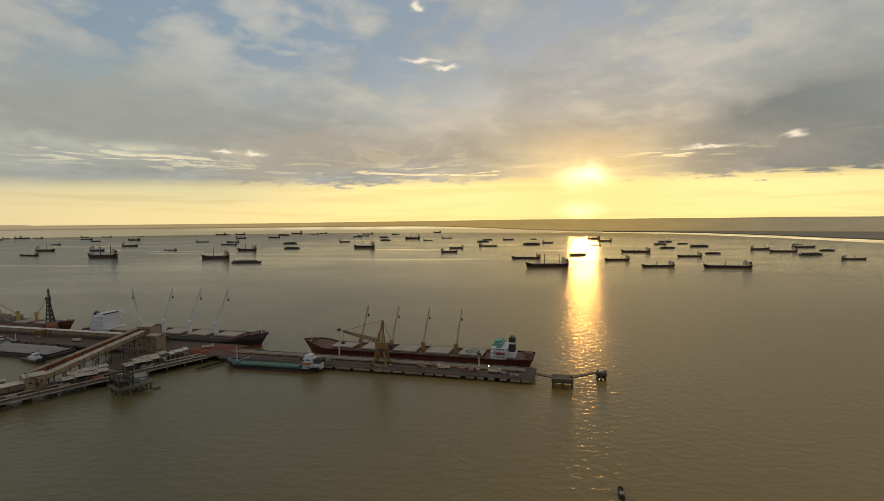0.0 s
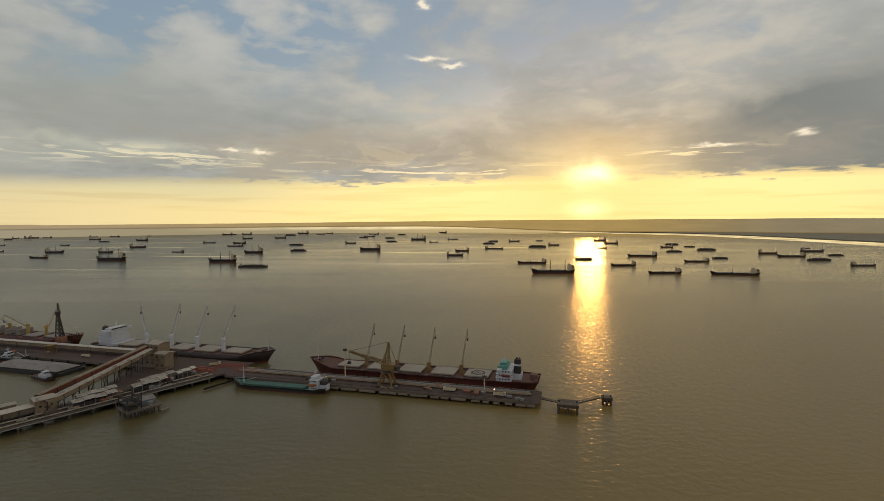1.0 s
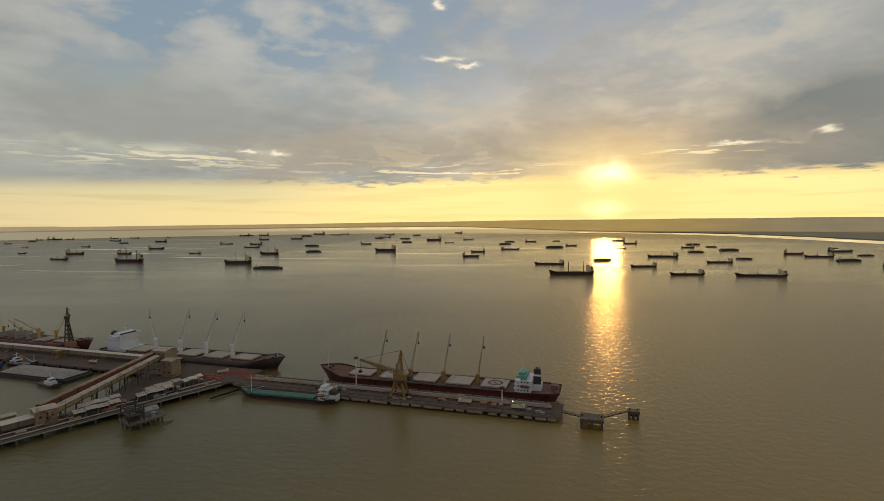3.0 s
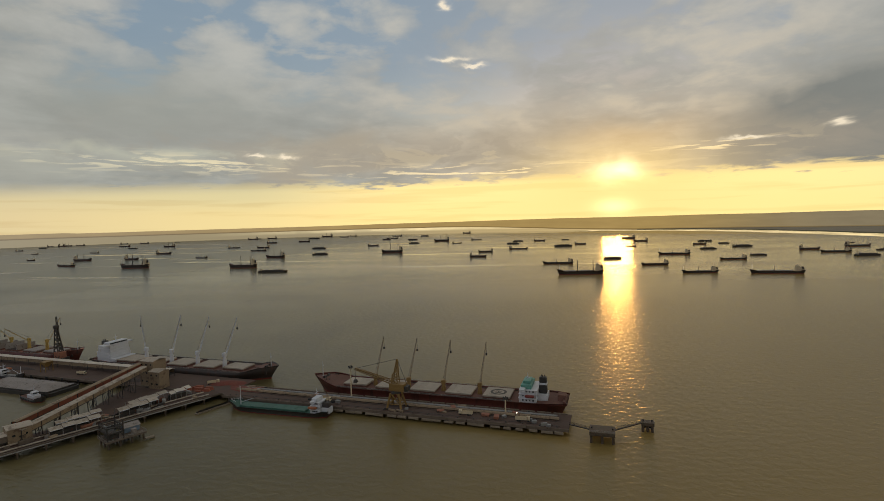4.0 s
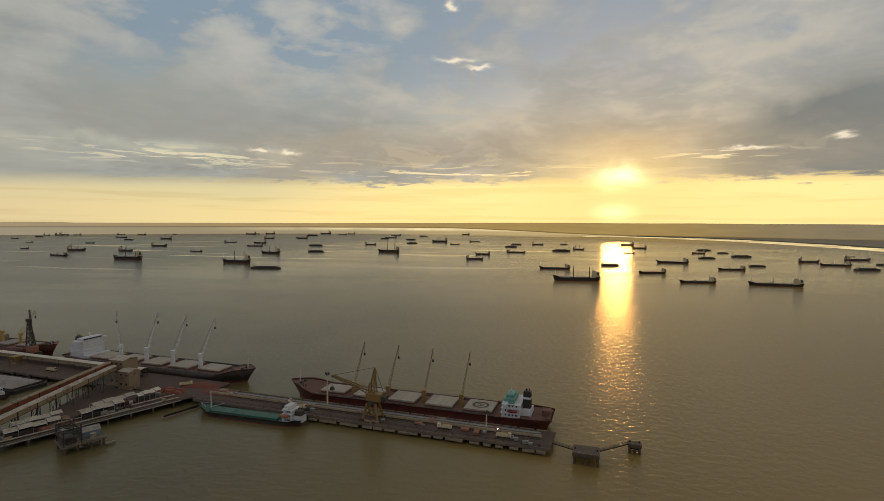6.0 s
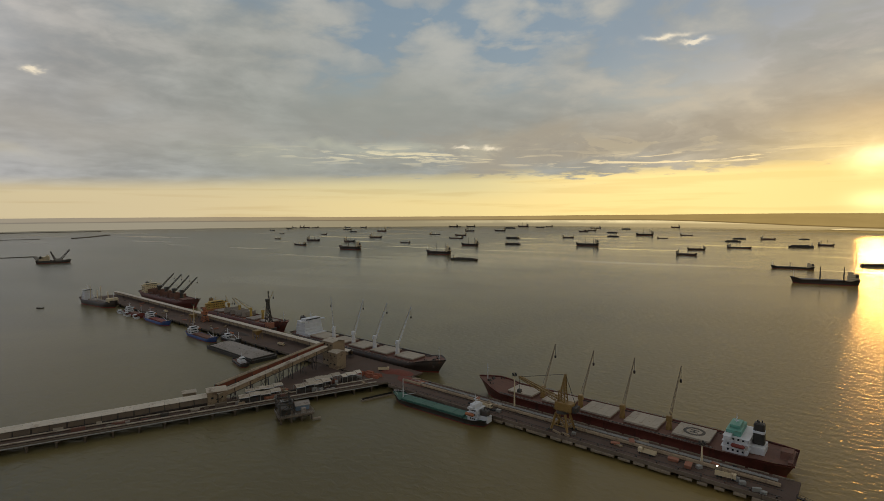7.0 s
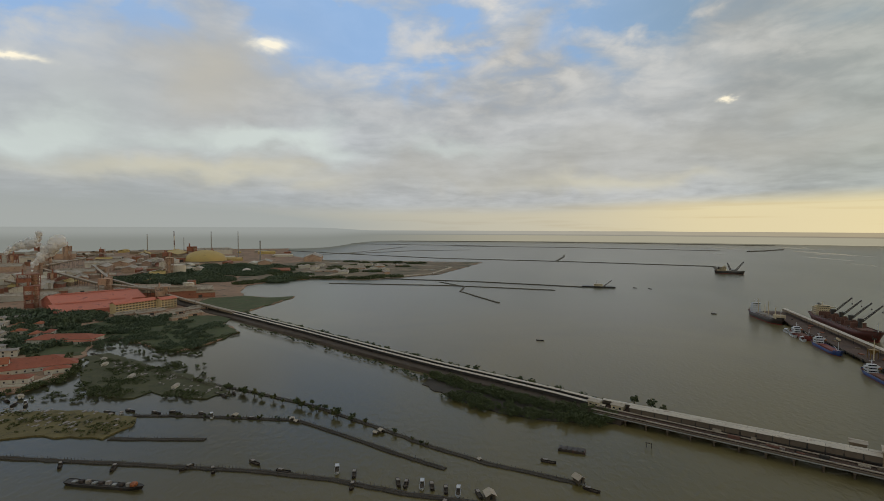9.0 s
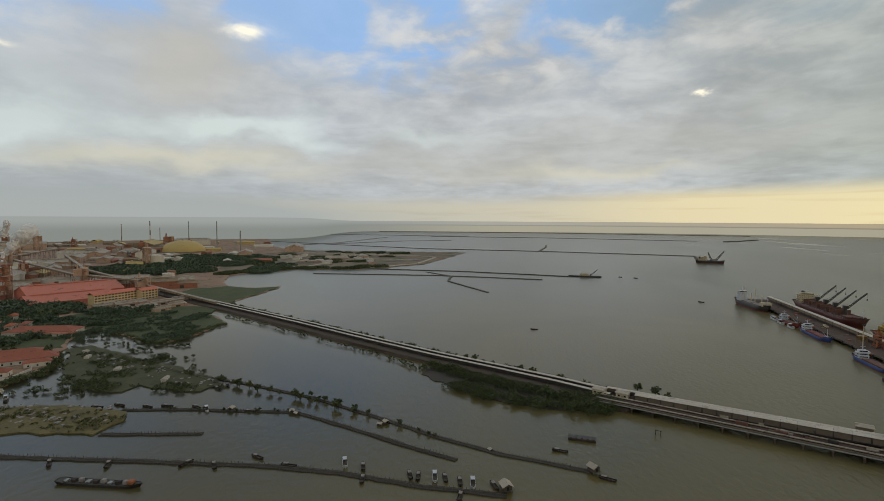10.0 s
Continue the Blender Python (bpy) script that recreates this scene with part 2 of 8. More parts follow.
def surface(name, color, rough=0.7, metal=0.0, vary=0.25, grain=0.6, stain=None, amount=0.3, size=6.0, bump=0.05, streak=False):
    """A painted, weathered or rough surface: tone drifts at two sizes, stains with ragged edges, fine relief."""
    m = bpy.data.materials.new(name)
    m.use_nodes = True
    g = Graph(m.node_tree)
    where = g.node("ShaderNodeTexCoord").outputs["Object"]
    info = g.node("ShaderNodeObjectInfo").outputs["Random"]
    coarse = g.noise(where, 1.0 / size, 5.0, 0.6)
    small = g.noise(where, grain, 4.0, 0.65)
    tone = g.add(g.mul(g.add(coarse, -0.5), vary * 2.2), g.mul(g.add(small, -0.5), vary * 1.4))
    tone = g.add(g.add(tone, 1.0), g.mul(g.add(info, -0.5), vary * 0.6))
    col = g.mix(1.0, color, g.xyz(tone, tone, tone), "MULTIPLY")
    if stain:
        at = where
        if streak:
            sep = g.node("ShaderNodeSeparateXYZ")
            g.put(sep.inputs[0], where)
            at = g.xyz(sep.outputs[0], sep.outputs[1], g.mul(sep.outputs[2], 0.18))
        mask = g.step(g.noise(at, 2.0 / size, 7.0, 0.68, 0.3), 0.66 - 0.28 * amount, 0.76 - 0.2 * amount)
        col = g.mix(g.mul(mask, 0.85), col, stain)
    bsdf = g.node("ShaderNodeBsdfPrincipled", Metallic=metal)
    g.put(bsdf.inputs["Base Color"], col)
    g.put(bsdf.inputs["Roughness"], g.math("ADD", rough - 0.1, g.mul(small, 0.2), clamp=True))
    relief = g.node("ShaderNodeBump", Strength=0.5, Distance=bump)
    g.put(relief.inputs["Height"], small)
    g.put(bsdf.inputs["Normal"], relief.outputs[0])
    out = g.node("ShaderNodeOutputMaterial")
    g.put(out.inputs["Surface"], bsdf.outputs[0])
    return m


def leaf_material(name, a, b):
    m = bpy.data.materials.new(name)
    m.use_nodes = True
    g = Graph(m.node_tree)
    island = g.node("ShaderNodeNewGeometry").outputs["Random Per Island"]
    where = g.node("ShaderNodeTexCoord").outputs["Object"]
    fac = g.math("ADD", g.mul(island, 0.6), g.mul(g.noise(where, 0.08, 4.0), 0.4), clamp=True)
    bsdf = g.node("ShaderNodeBsdfPrincipled", Roughness=0.75)
    g.put(bsdf.inputs["Base Color"], g.mix(fac, a, b))
    out = g.node("ShaderNodeOutputMaterial")
    g.put(out.inputs["Surface"], bsdf.outputs[0])
    return m


def water_material():
    m = bpy.data.materials.new("estuary_water")
    m.use_nodes = True
    g = Graph(m.node_tree)
    where = g.node("ShaderNodeTexCoord").outputs["Object"]
    sep = g.node("ShaderNodeSeparateXYZ")
    g.put(sep.inputs[0], where)
    # crests run across the wind, so ripples are longer one way
    along = g.xyz(g.mul(sep.outputs[0], 0.7), sep.outputs[1], 0.0)
    ripple = g.noise(along, 0.23, 3.0, 0.5, 0.4)
    swell = g.noise(along, 0.035, 4.0, 0.55, 0.3)
    slick = g.noise(g.xyz(g.mul(sep.outputs[0], 0.22), sep.outputs[1], 0.0), 0.006, 5.0, 0.6, 0.8)
    mud = g.noise(where, 0.0035, 5.0, 0.6, 0.6)
    # brown silt in the open estuary, darker among the fish ponds
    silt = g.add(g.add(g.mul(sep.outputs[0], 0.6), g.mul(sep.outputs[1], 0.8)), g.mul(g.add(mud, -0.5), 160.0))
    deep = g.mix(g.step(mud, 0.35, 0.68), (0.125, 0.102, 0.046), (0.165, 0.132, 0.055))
    # golden brown eastward: the low sun's warm tint is painted into the water colour
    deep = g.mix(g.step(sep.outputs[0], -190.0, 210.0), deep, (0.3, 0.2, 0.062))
    # darker water colour in the ponds, shut off by the causeway
    inside = g.add(g.mul(g.add(sep.outputs[0], 336.0), 0.789), g.mul(g.add(sep.outputs[1], -178.0), -0.615))
    ponds = g.mul(g.step(inside, -5.0, 60.0), g.step(sep.outputs[0], -140.0, -300.0))
    deep = g.mix(ponds, deep, g.mix(g.step(sep.outputs[1], -130.0, 110.0), (0.05, 0.046, 0.02), (0.115, 0.095, 0.034)))
    deep = g.mix(g.mul(g.step(sep.outputs[0], -520.0, -1000.0), g.add(1.0, g.mul(ponds, -0.6))), deep, (0.085, 0.085, 0.05))
    bsdf = g.node("ShaderNodeBsdfPrincipled", IOR=1.333)
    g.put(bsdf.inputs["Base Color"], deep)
    open_water = g.step(silt, -520.0, 120.0)
    # a calm bright lane under the far shore, and thin slicks trailing over the roads
    reach = g.math("SQRT", g.add(g.mul(sep.outputs[0], sep.outputs[0]), g.mul(sep.outputs[1], sep.outputs[1])))
    offing = g.mul(g.step(reach, 450.0, 1500.0), g.step(sep.outputs[0], -1100.0, -500.0))
    lane = g.noise(g.xyz(g.mul(sep.outputs[0], 0.12), sep.outputs[1], 5.0), 0.011, 4.0, 0.55, 0.4)
    calm = g.mul(g.step(sep.outputs[1], 1000.0, 1500.0), g.step(lane, 0.6, 0.68))
    calm = g.math("MAXIMUM", calm, g.mul(g.step(g.add(reach, g.mul(g.math("MAXIMUM", sep.outputs[0], 0.0), 0.8)), 4450.0, 4750.0), g.step(sep.outputs[0], -1500.0, -400.0)))
    g.put(bsdf.inputs["Roughness"], g.mul(g.add(g.add(g.add(0.18, g.mul(ponds, -0.07)), g.mul(open_water, -0.04)), g.mul(g.step(slick, 0.35, 0.7), 0.06)), g.add(1.0, g.mul(calm, -0.75))))
    height = g.add(g.mul(ripple, 1.5), g.mul(swell, 0.45))
    relief = g.node("ShaderNodeBump", Distance=1.0)
    g.put(relief.inputs["Strength"], g.add(g.add(0.025, g.mul(g.add(1.0, g.mul(ponds, -1.0)), 0.01)), g.mul(g.mul(g.mul(g.add(open_water, 0.08), g.add(1.0, g.mul(offing, -0.72))), g.add(0.26, g.mul(g.step(slick, 0.3, 0.7), 0.22))), g.add(1.0, g.mul(calm, -1.0)))))
    g.put(relief.inputs["Height"], height)
    g.put(bsdf.inputs["Normal"], relief.outputs[0])
    # small unseen wavelets spread part of the mirrored light widely
    wide = g.node("ShaderNodeBsdfPrincipled", IOR=1.333)
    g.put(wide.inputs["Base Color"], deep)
    g.put(wide.inputs["Roughness"], g.add(0.32, g.mul(open_water, 0.14)))
    both = g.node("ShaderNodeMixShader")
    g.put(both.inputs[0], g.mul(g.add(0.5, g.add(g.mul(ponds, -0.2), g.mul(offing, -0.38))), g.add(1.0, g.mul(calm, -1.0))))
    g.put(both.inputs[1], bsdf.outputs[0])
    g.put(both.inputs[2], wide.outputs[0])
    out = g.node("ShaderNodeOutputMaterial")
    g.put(out.inputs["Surface"], both.outputs[0])
    return m


def backdrop_material():
    """Far water, a thin shoreline and hazy low hills, some kilometres off; an emissive sheet with haze, sun tint and
    water gleam painted in.
    """
    m = bpy.data.materials.new("painted_distance_glow")
    m.use_nodes = True
    g = Graph(m.node_tree)
    where = g.node("ShaderNodeTexCoord").outputs["Object"]
    sep = g.node("ShaderNodeSeparateXYZ")
    g.put(sep.inputs[0], where)
    x, y, z = sep.outputs
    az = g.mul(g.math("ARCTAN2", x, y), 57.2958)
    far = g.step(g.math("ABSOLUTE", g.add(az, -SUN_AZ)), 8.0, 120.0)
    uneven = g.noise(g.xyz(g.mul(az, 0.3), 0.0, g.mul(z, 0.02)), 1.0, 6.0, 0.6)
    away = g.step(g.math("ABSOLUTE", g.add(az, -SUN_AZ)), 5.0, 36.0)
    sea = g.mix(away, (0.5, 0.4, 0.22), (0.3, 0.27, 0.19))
    # bright colour painted below the far shore stands in for the sky's reflection
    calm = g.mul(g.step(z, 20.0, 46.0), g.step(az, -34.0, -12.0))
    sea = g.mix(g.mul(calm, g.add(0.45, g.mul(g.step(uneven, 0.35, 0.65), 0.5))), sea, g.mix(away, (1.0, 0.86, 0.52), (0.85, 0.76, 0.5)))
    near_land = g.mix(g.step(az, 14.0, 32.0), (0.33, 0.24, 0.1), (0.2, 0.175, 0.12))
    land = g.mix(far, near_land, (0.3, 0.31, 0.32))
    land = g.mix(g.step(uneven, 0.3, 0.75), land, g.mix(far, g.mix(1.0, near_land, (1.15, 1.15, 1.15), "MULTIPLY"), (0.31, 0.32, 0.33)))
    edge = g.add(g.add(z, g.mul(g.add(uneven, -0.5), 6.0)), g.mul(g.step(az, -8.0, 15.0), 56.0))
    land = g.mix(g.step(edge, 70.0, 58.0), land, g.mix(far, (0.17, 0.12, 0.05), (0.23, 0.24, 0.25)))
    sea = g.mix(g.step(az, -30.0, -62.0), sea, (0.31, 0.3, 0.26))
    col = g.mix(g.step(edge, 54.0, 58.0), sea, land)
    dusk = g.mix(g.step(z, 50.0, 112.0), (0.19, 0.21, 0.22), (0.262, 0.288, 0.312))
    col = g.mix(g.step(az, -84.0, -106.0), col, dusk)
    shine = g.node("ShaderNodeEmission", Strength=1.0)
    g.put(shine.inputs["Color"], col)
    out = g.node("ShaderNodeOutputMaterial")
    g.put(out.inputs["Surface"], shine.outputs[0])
    return m


RUST = (0.16, 0.06, 0.03)
WATER = water_material()
HAZE = backdrop_material()
CONCRETE = surface("weathered_concrete", (0.16, 0.125, 0.095), 0.85, vary=0.3, stain=(0.13, 0.1, 0.08), amount=0.6, size=9.0, bump=0.1)
CONCRETE_PALE = surface("pale_concrete", (0.24, 0.195, 0.145), 0.85, vary=0.25, stain=(0.2, 0.16, 0.12), amount=0.4, size=7.0, bump=0.08)
DECK_DUST = surface("dusty_wharf_deck", (0.1, 0.062, 0.047), 0.9, vary=0.35, stain=(0.09, 0.06, 0.05), amount=0.6, size=14.0, bump=0.1)
PILE = surface("wet_concrete_pile", (0.1, 0.072, 0.05), 0.7, vary=0.3, stain=(0.05, 0.05, 0.03), amount=0.6, size=3.0)
STEEL_DARK = surface("dark_steel", (0.06, 0.055, 0.05), 0.6, 0.3, vary=0.3, stain=RUST, amount=0.4, size=3.0)
STEEL_GREY = surface("grey_steel", (0.3, 0.3, 0.29), 0.55, 0.4, vary=0.2, stain=RUST, amount=0.35, size=4.0)
ROOF_TIN = surface("dusty_corrugated_roof", (0.44, 0.38, 0.31), 0.7, 0.1, vary=0.3, stain=(0.2, 0.15, 0.11), amount=0.62, size=10.0, bump=0.12)
ROOF_PALE = surface("pale_conveyor_roof", (0.6, 0.54, 0.46), 0.7, 0.1, vary=0.2, stain=(0.34, 0.26, 0.2), amount=0.4, size=10.0, bump=0.1)
CLAD_TAN = surface("tan_cladding", (0.29, 0.215, 0.14), 0.75, vary=0.3, stain=(0.14, 0.09, 0.06), amount=0.6, size=8.0)
CLAD_RED = surface("red_dusted_cladding", (0.3, 0.09, 0.05), 0.8, vary=0.3, stain=(0.16, 0.06, 0.04), amount=0.5, size=8.0)
HULL_RED = surface("red_brown_hull_paint", (0.12, 0.03, 0.022), 0.55, vary=0.25, stain=(0.05, 0.02, 0.015), amount=0.5, size=9.0, streak=True)
HULL_DARK = surface("dark_hull_paint", (0.04, 0.03, 0.026), 0.5, vary=0.3, stain=(0.09, 0.035, 0.02), amount=0.45, size=10.0, streak=True)
HULL_BLUE = surface("blue_hull_paint", (0.02, 0.06, 0.22), 0.5, vary=0.25, stain=(0.06, 0.04, 0.04), amount=0.4, size=6.0, streak=True)
HULL_BLACK = surface("black_hull_paint", (0.034, 0.031, 0.028), 0.5, vary=0.3, stain=(0.07, 0.03, 0.02), amount=0.35, size=8.0, streak=True)
BOOT_RED = surface("red_bottom_paint", (0.2, 0.035, 0.025), 0.6, vary=0.25, stain=(0.08, 0.03, 0.02), amount=0.5, size=5.0)
DECK_RED = surface("red_oxide_deck", (0.17, 0.08, 0.06), 0.8, vary=0.3, stain=(0.08, 0.05, 0.04), amount=0.5, size=8.0)
DECK_GREEN = surface("green_deck_paint", (0.045, 0.13, 0.1), 0.65, vary=0.25, stain=(0.05, 0.1, 0.08), amount=0.4, size=6.0)
HATCH = surface("grey_hatch_paint", (0.38, 0.33, 0.27), 0.7, vary=0.2, stain=(0.26, 0.2, 0.15), amount=0.45, size=7.0)
WHITE = surface("white_ship_paint", (0.6, 0.62, 0.66), 0.5, vary=0.1, stain=(0.4, 0.25, 0.15), amount=0.22, size=4.0, streak=True)
CREAM = surface("cream_paint", (0.62, 0.52, 0.36), 0.6, vary=0.15, stain=(0.3, 0.18, 0.1), amount=0.35, size=4.0, streak=True)
YELLOW = surface("yellow_crane_paint", (0.24, 0.145, 0.045), 0.55, vary=0.25, stain=(0.2, 0.09, 0.03), amount=0.4, size=3.0)
OCHRE = surface("ochre_ship_paint", (0.42, 0.28, 0.07), 0.6, vary=0.25, stain=(0.2, 0.08, 0.03), amount=0.5, size=4.0, streak=True)
BRIDGE_GREEN = surface("sea_green_paint", (0.1, 0.3, 0.25), 0.5, vary=0.2, stain=(0.16, 0.12, 0.08), amount=0.35, size=3.0)
ORANGE = surface("orange_paint", (0.36, 0.12, 0.05), 0.6, vary=0.2, stain=(0.2, 0.06, 0.03), amount=0.3, size=3.0)
BLUE_ROOF = surface("blue_grey_sheet", (0.17, 0.24, 0.32), 0.6, vary=0.2, stain=(0.12, 0.12, 0.12), amount=0.4, size=6.0)
GLASS = surface("dark_window_glass", (0.02, 0.025, 0.03), 0.12, vary=0.2, bump=0.0)
CARGO = surface("grey_tarpaulin_cargo", (0.3, 0.27, 0.25), 0.9, vary=0.25, stain=(0.17, 0.14, 0.12), amount=0.5, size=6.0, bump=0.3)
COAL = surface("dark_bulk_cargo", (0.06, 0.045, 0.04), 0.95, vary=0.4, size=4.0, bump=0.4)
PLANT_RUST = surface("rusty_process_steel", (0.33, 0.135, 0.085), 0.8, vary=0.35, stain=(0.09, 0.04, 0.03), amount=0.5, size=9.0)
RED_ORE = surface("red_ore_dust", (0.18, 0.05, 0.035), 0.95, vary=0.35, stain=(0.14, 0.05, 0.035), amount=0.5, size=5.0, bump=0.3)
RUBBER = surface("black_rubber", (0.02, 0.02, 0.02), 0.8, vary=0.3)
LAMP_GLOW = bpy.data.materials.new("lit_lamp")
LAMP_GLOW.use_nodes = True
LAMP_GLOW.node_tree.nodes["Principled BSDF"].inputs["Emission Color"].default_value = (1, 0.95, 0.85, 1)
LAMP_GLOW.node_tree.nodes["Principled BSDF"].inputs["Emission Strength"].default_value = 5.0

# ---------------------------------------------------------------- mesh words


def part(name, bm, material, parent, label="", smooth=False):
    """Links a bmesh as one mesh object under a thing or a part."""
    data = bpy.data.meshes.new(name)
    bm.to_mesh(data)
    bm.free()
    data.materials.append(material)
    if smooth:
        data.polygons.foreach_set("use_smooth", [True] * len(data.polygons))
    ob = new(name, data)
    ob.parent = parent
    if label:
        tagged(ob, label)
    return ob


def share(name, data, parent, m, label=""):
    """One more object on mesh data that is there already."""
    ob = new(name, data)
    ob.parent = parent
    ob.matrix_basis = m
    if label:
        tagged(ob, label)
    return ob


def thing(name, m, label="", category="", group="", kind=""):
    ob = new(name)
    ob.empty_display_size = 2
    ob.matrix_basis = m
    return tagged(ob, label, category, group, kind)


def single(name, bm, material, m, label="", category="", group="", kind="", smooth=False):
    """A thing that is one mesh."""
    ob = part(name, bm, material, None, "", smooth)
    ob.matrix_basis = m
    return tagged(ob, label, category, group, kind)


def faces(bm, verts, loops):
    vs = [bm.verts.new(v) for v in verts]
    for loop in loops:
        try:
            bm.faces.new([vs[i] for i in loop])
        except ValueError:
            pass
    return vs


BOX_LOOPS = ((0, 3, 2, 1), (4, 5, 6, 7), (0, 1, 5, 4), (1, 2, 6, 5), (2, 3, 7, 6), (3, 0, 4, 7))


def box(bm, x0, x1, y0, y1, z0, z1, taper=0.0):
    """A block; taper draws its top in on all sides."""
    t = taper
    faces(bm, [(x0, y0, z0), (x1, y0, z0), (x1, y1, z0), (x0, y1, z0),
               (x0 + t, y0 + t, z1), (x1 - t, y0 + t, z1), (x1 - t, y1 - t, z1), (x0 + t, y1 - t, z1)], BOX_LOOPS)
    return bm


def blk(x0, x1, y0, y1, z0, z1, taper=0.0):
    return box(bmesh.new(), x0, x1, y0, y1, z0, z1, taper)


def bevelled(bm, width):
    bmesh.ops.bevel(bm, geom=list(bm.edges), offset=width, segments=1, affect="EDGES")
    return bm


def beam(bm, p, q, w, h=None):
    """A square bar from p to q."""
    h = h or w
    p, q = Vector(p), Vector(q)
    way = (q - p).normalized()
    side = way.cross(Vector((0, 0, 1)))
    side = side.normalized() if side.length > 1e-4 else Vector((1, 0, 0))
    top = side.cross(way).normalized()
    ring = [(-w / 2, -h / 2), (w / 2, -h / 2), (w / 2, h / 2), (-w / 2, h / 2)]
    faces(bm, [e + side * a + top * b for e in (p, q) for a, b in ring], BOX_LOOPS)
    return bm


def tube(bm, p, q, r0, r1=None, n=10, cap=True):
    """A round bar or cone from p to q."""
    r1 = r0 if r1 is None else r1
    p, q = Vector(p), Vector(q)
    way = (q - p).normalized()
    side = way.orthogonal().normalized()
    top = way.cross(side)
    rings = []
    for e, r in ((p, r0), (q, r1)):
        rings.append([bm.verts.new(e + (side * math.cos(a) + top * math.sin(a)) * r) for a in [2 * math.pi * i / n for i in range(n)]])
    for i in range(n):
        j = (i + 1) % n
        bm.faces.new((rings[0][i], rings[0][j], rings[1][j], rings[1][i]))
    if cap:
        bm.faces.new(rings[0][::-1])
        bm.faces.new(rings[1])
    return bm


def prism(bm, outline, z0, z1):
    """An outline of (x, y), counter-clockwise, drawn up from z0 to z1."""
    n = len(outline)
    lo = [bm.verts.new((x, y, z0)) for x, y in outline]
    hi = [bm.verts.new((x, y, z1)) for x, y in outline]
    bm.faces.new(hi)
    bm.faces.new(lo[::-1])
    for i in range(n):
        j = (i + 1) % n
        bm.faces.new((lo[i], lo[j], hi[j], hi[i]))
    return bm


def gable(bm, x0, x1, y0, y1, z0, z1, over=0.6, thick=0.25):
    """A pitched roof, ridge along x, as two slabs with thickness."""
    ym = (y0 + y1) / 2
    slope = (z1 - z0) / max(ym - y0, 0.1)
    for s, ye in ((1, y0 - over), (-1, y1 + over)):
        ze = z0 - over * slope
        a = [(x0 - over, ye, ze), (x1 + over, ye, ze), (x1 + over, ym, z1), (x0 - over, ym, z1)]
        if s < 0:
            a = a[::-1]
        faces(bm, [(x, y, z - thick) for x, y, z in a] + a, BOX_LOOPS)
    return bm


def lattice(bm, p, q, w0, w1, n, t):
    """A four-sided lattice girder from p to q, with bracing on all sides."""
    p, q = Vector(p), Vector(q)
    way = (q - p).normalized()
    side = way.cross(Vector((0, 0, 1)))
    side = side.normalized() if side.length > 1e-3 else Vector((1, 0, 0))
    top = side.cross(way).normalized()
    rings = []
    for i in range(n + 1):
        k = i / n
        w = (w0 + (w1 - w0) * k) / 2
        c = p.lerp(q, k)
        rings.append([c + side * a * w + top * b * w for a, b in ((-1, -1), (1, -1), (1, 1), (-1, 1))])
    for j in range(4):
        beam(bm, rings[0][j], rings[-1][j], t * 1.3)
        for i in range(n):
            beam(bm, rings[i][j], rings[i + 1][(j + 1) % 4], t)
    return bm

# ---------------------------------------------------------------- water and distance


def disc(radius, rings, spokes):
    bm = bmesh.new()
    rows = []
    for i in range(1, rings + 1):
        r = radius * (i / rings) ** 2
        rows.append([bm.verts.new((r * math.cos(a), r * math.sin(a), 0)) for a in [2 * math.pi * k / spokes for k in range(spokes)]])
    bm.faces.new(rows[0])
    for a, b in zip(rows, rows[1:]):
        for k in range(spokes):
            j = (k + 1) % spokes
            bm.faces.new((a[k], b[k], b[j], a[j]))
    return bm


single("water", disc(5600, 6, 96), WATER, pose(0, 0, 0), "brown-green estuary water with small ripples", "water", kind="structure")


def skyline():
    """A ring round the place: far water, then low land, its top uneven."""
    bm = bmesh.new()
    n, radius = 360, 4880.0
    lo, hi = [], []
    for i in range(n):
        a = 2 * math.pi * i / n
        az = math.degrees(a if a < math.pi else a - 2 * math.pi)
        rise = 1 / (1 + math.exp(-(az + 8) / 9)) * (1 - 1 / (1 + math.exp(-(az - 95) / 6)))
        top = 91 + 27 * rise + 7 * noise.noise((az * 0.11, 3.0, 0.0)) * rise + 2 * noise.noise((az * 0.7, 5.0, 0.0))
        if az < -42 or az > 120:
            top = 96 + 3 * noise.noise((az * 0.2, 9.0, 0.0))
        near = 1 / (1 + math.exp(-(-104 - az) / 1.2)) * (1 - 1 / (1 + math.exp(-(-178 - az) / 1.2)))
        top += (124 - top) * near
        r = radius - 1750 * near
        x, y = r * math.sin(a), r * math.cos(a)
        lo.append(bm.verts.new((x, y, -6)))
        hi.append(bm.verts.new((x, y, top)))
    for i in range(n):
        j = (i + 1) % n
        bm.faces.new((lo[i], hi[i], hi[j], lo[j]))
    return bm


single("backdrop", skyline(), HAZE, pose(8, 45, 0), "glowing backdrop painted with far shore, haze and low hills", "far shore", kind="structure")


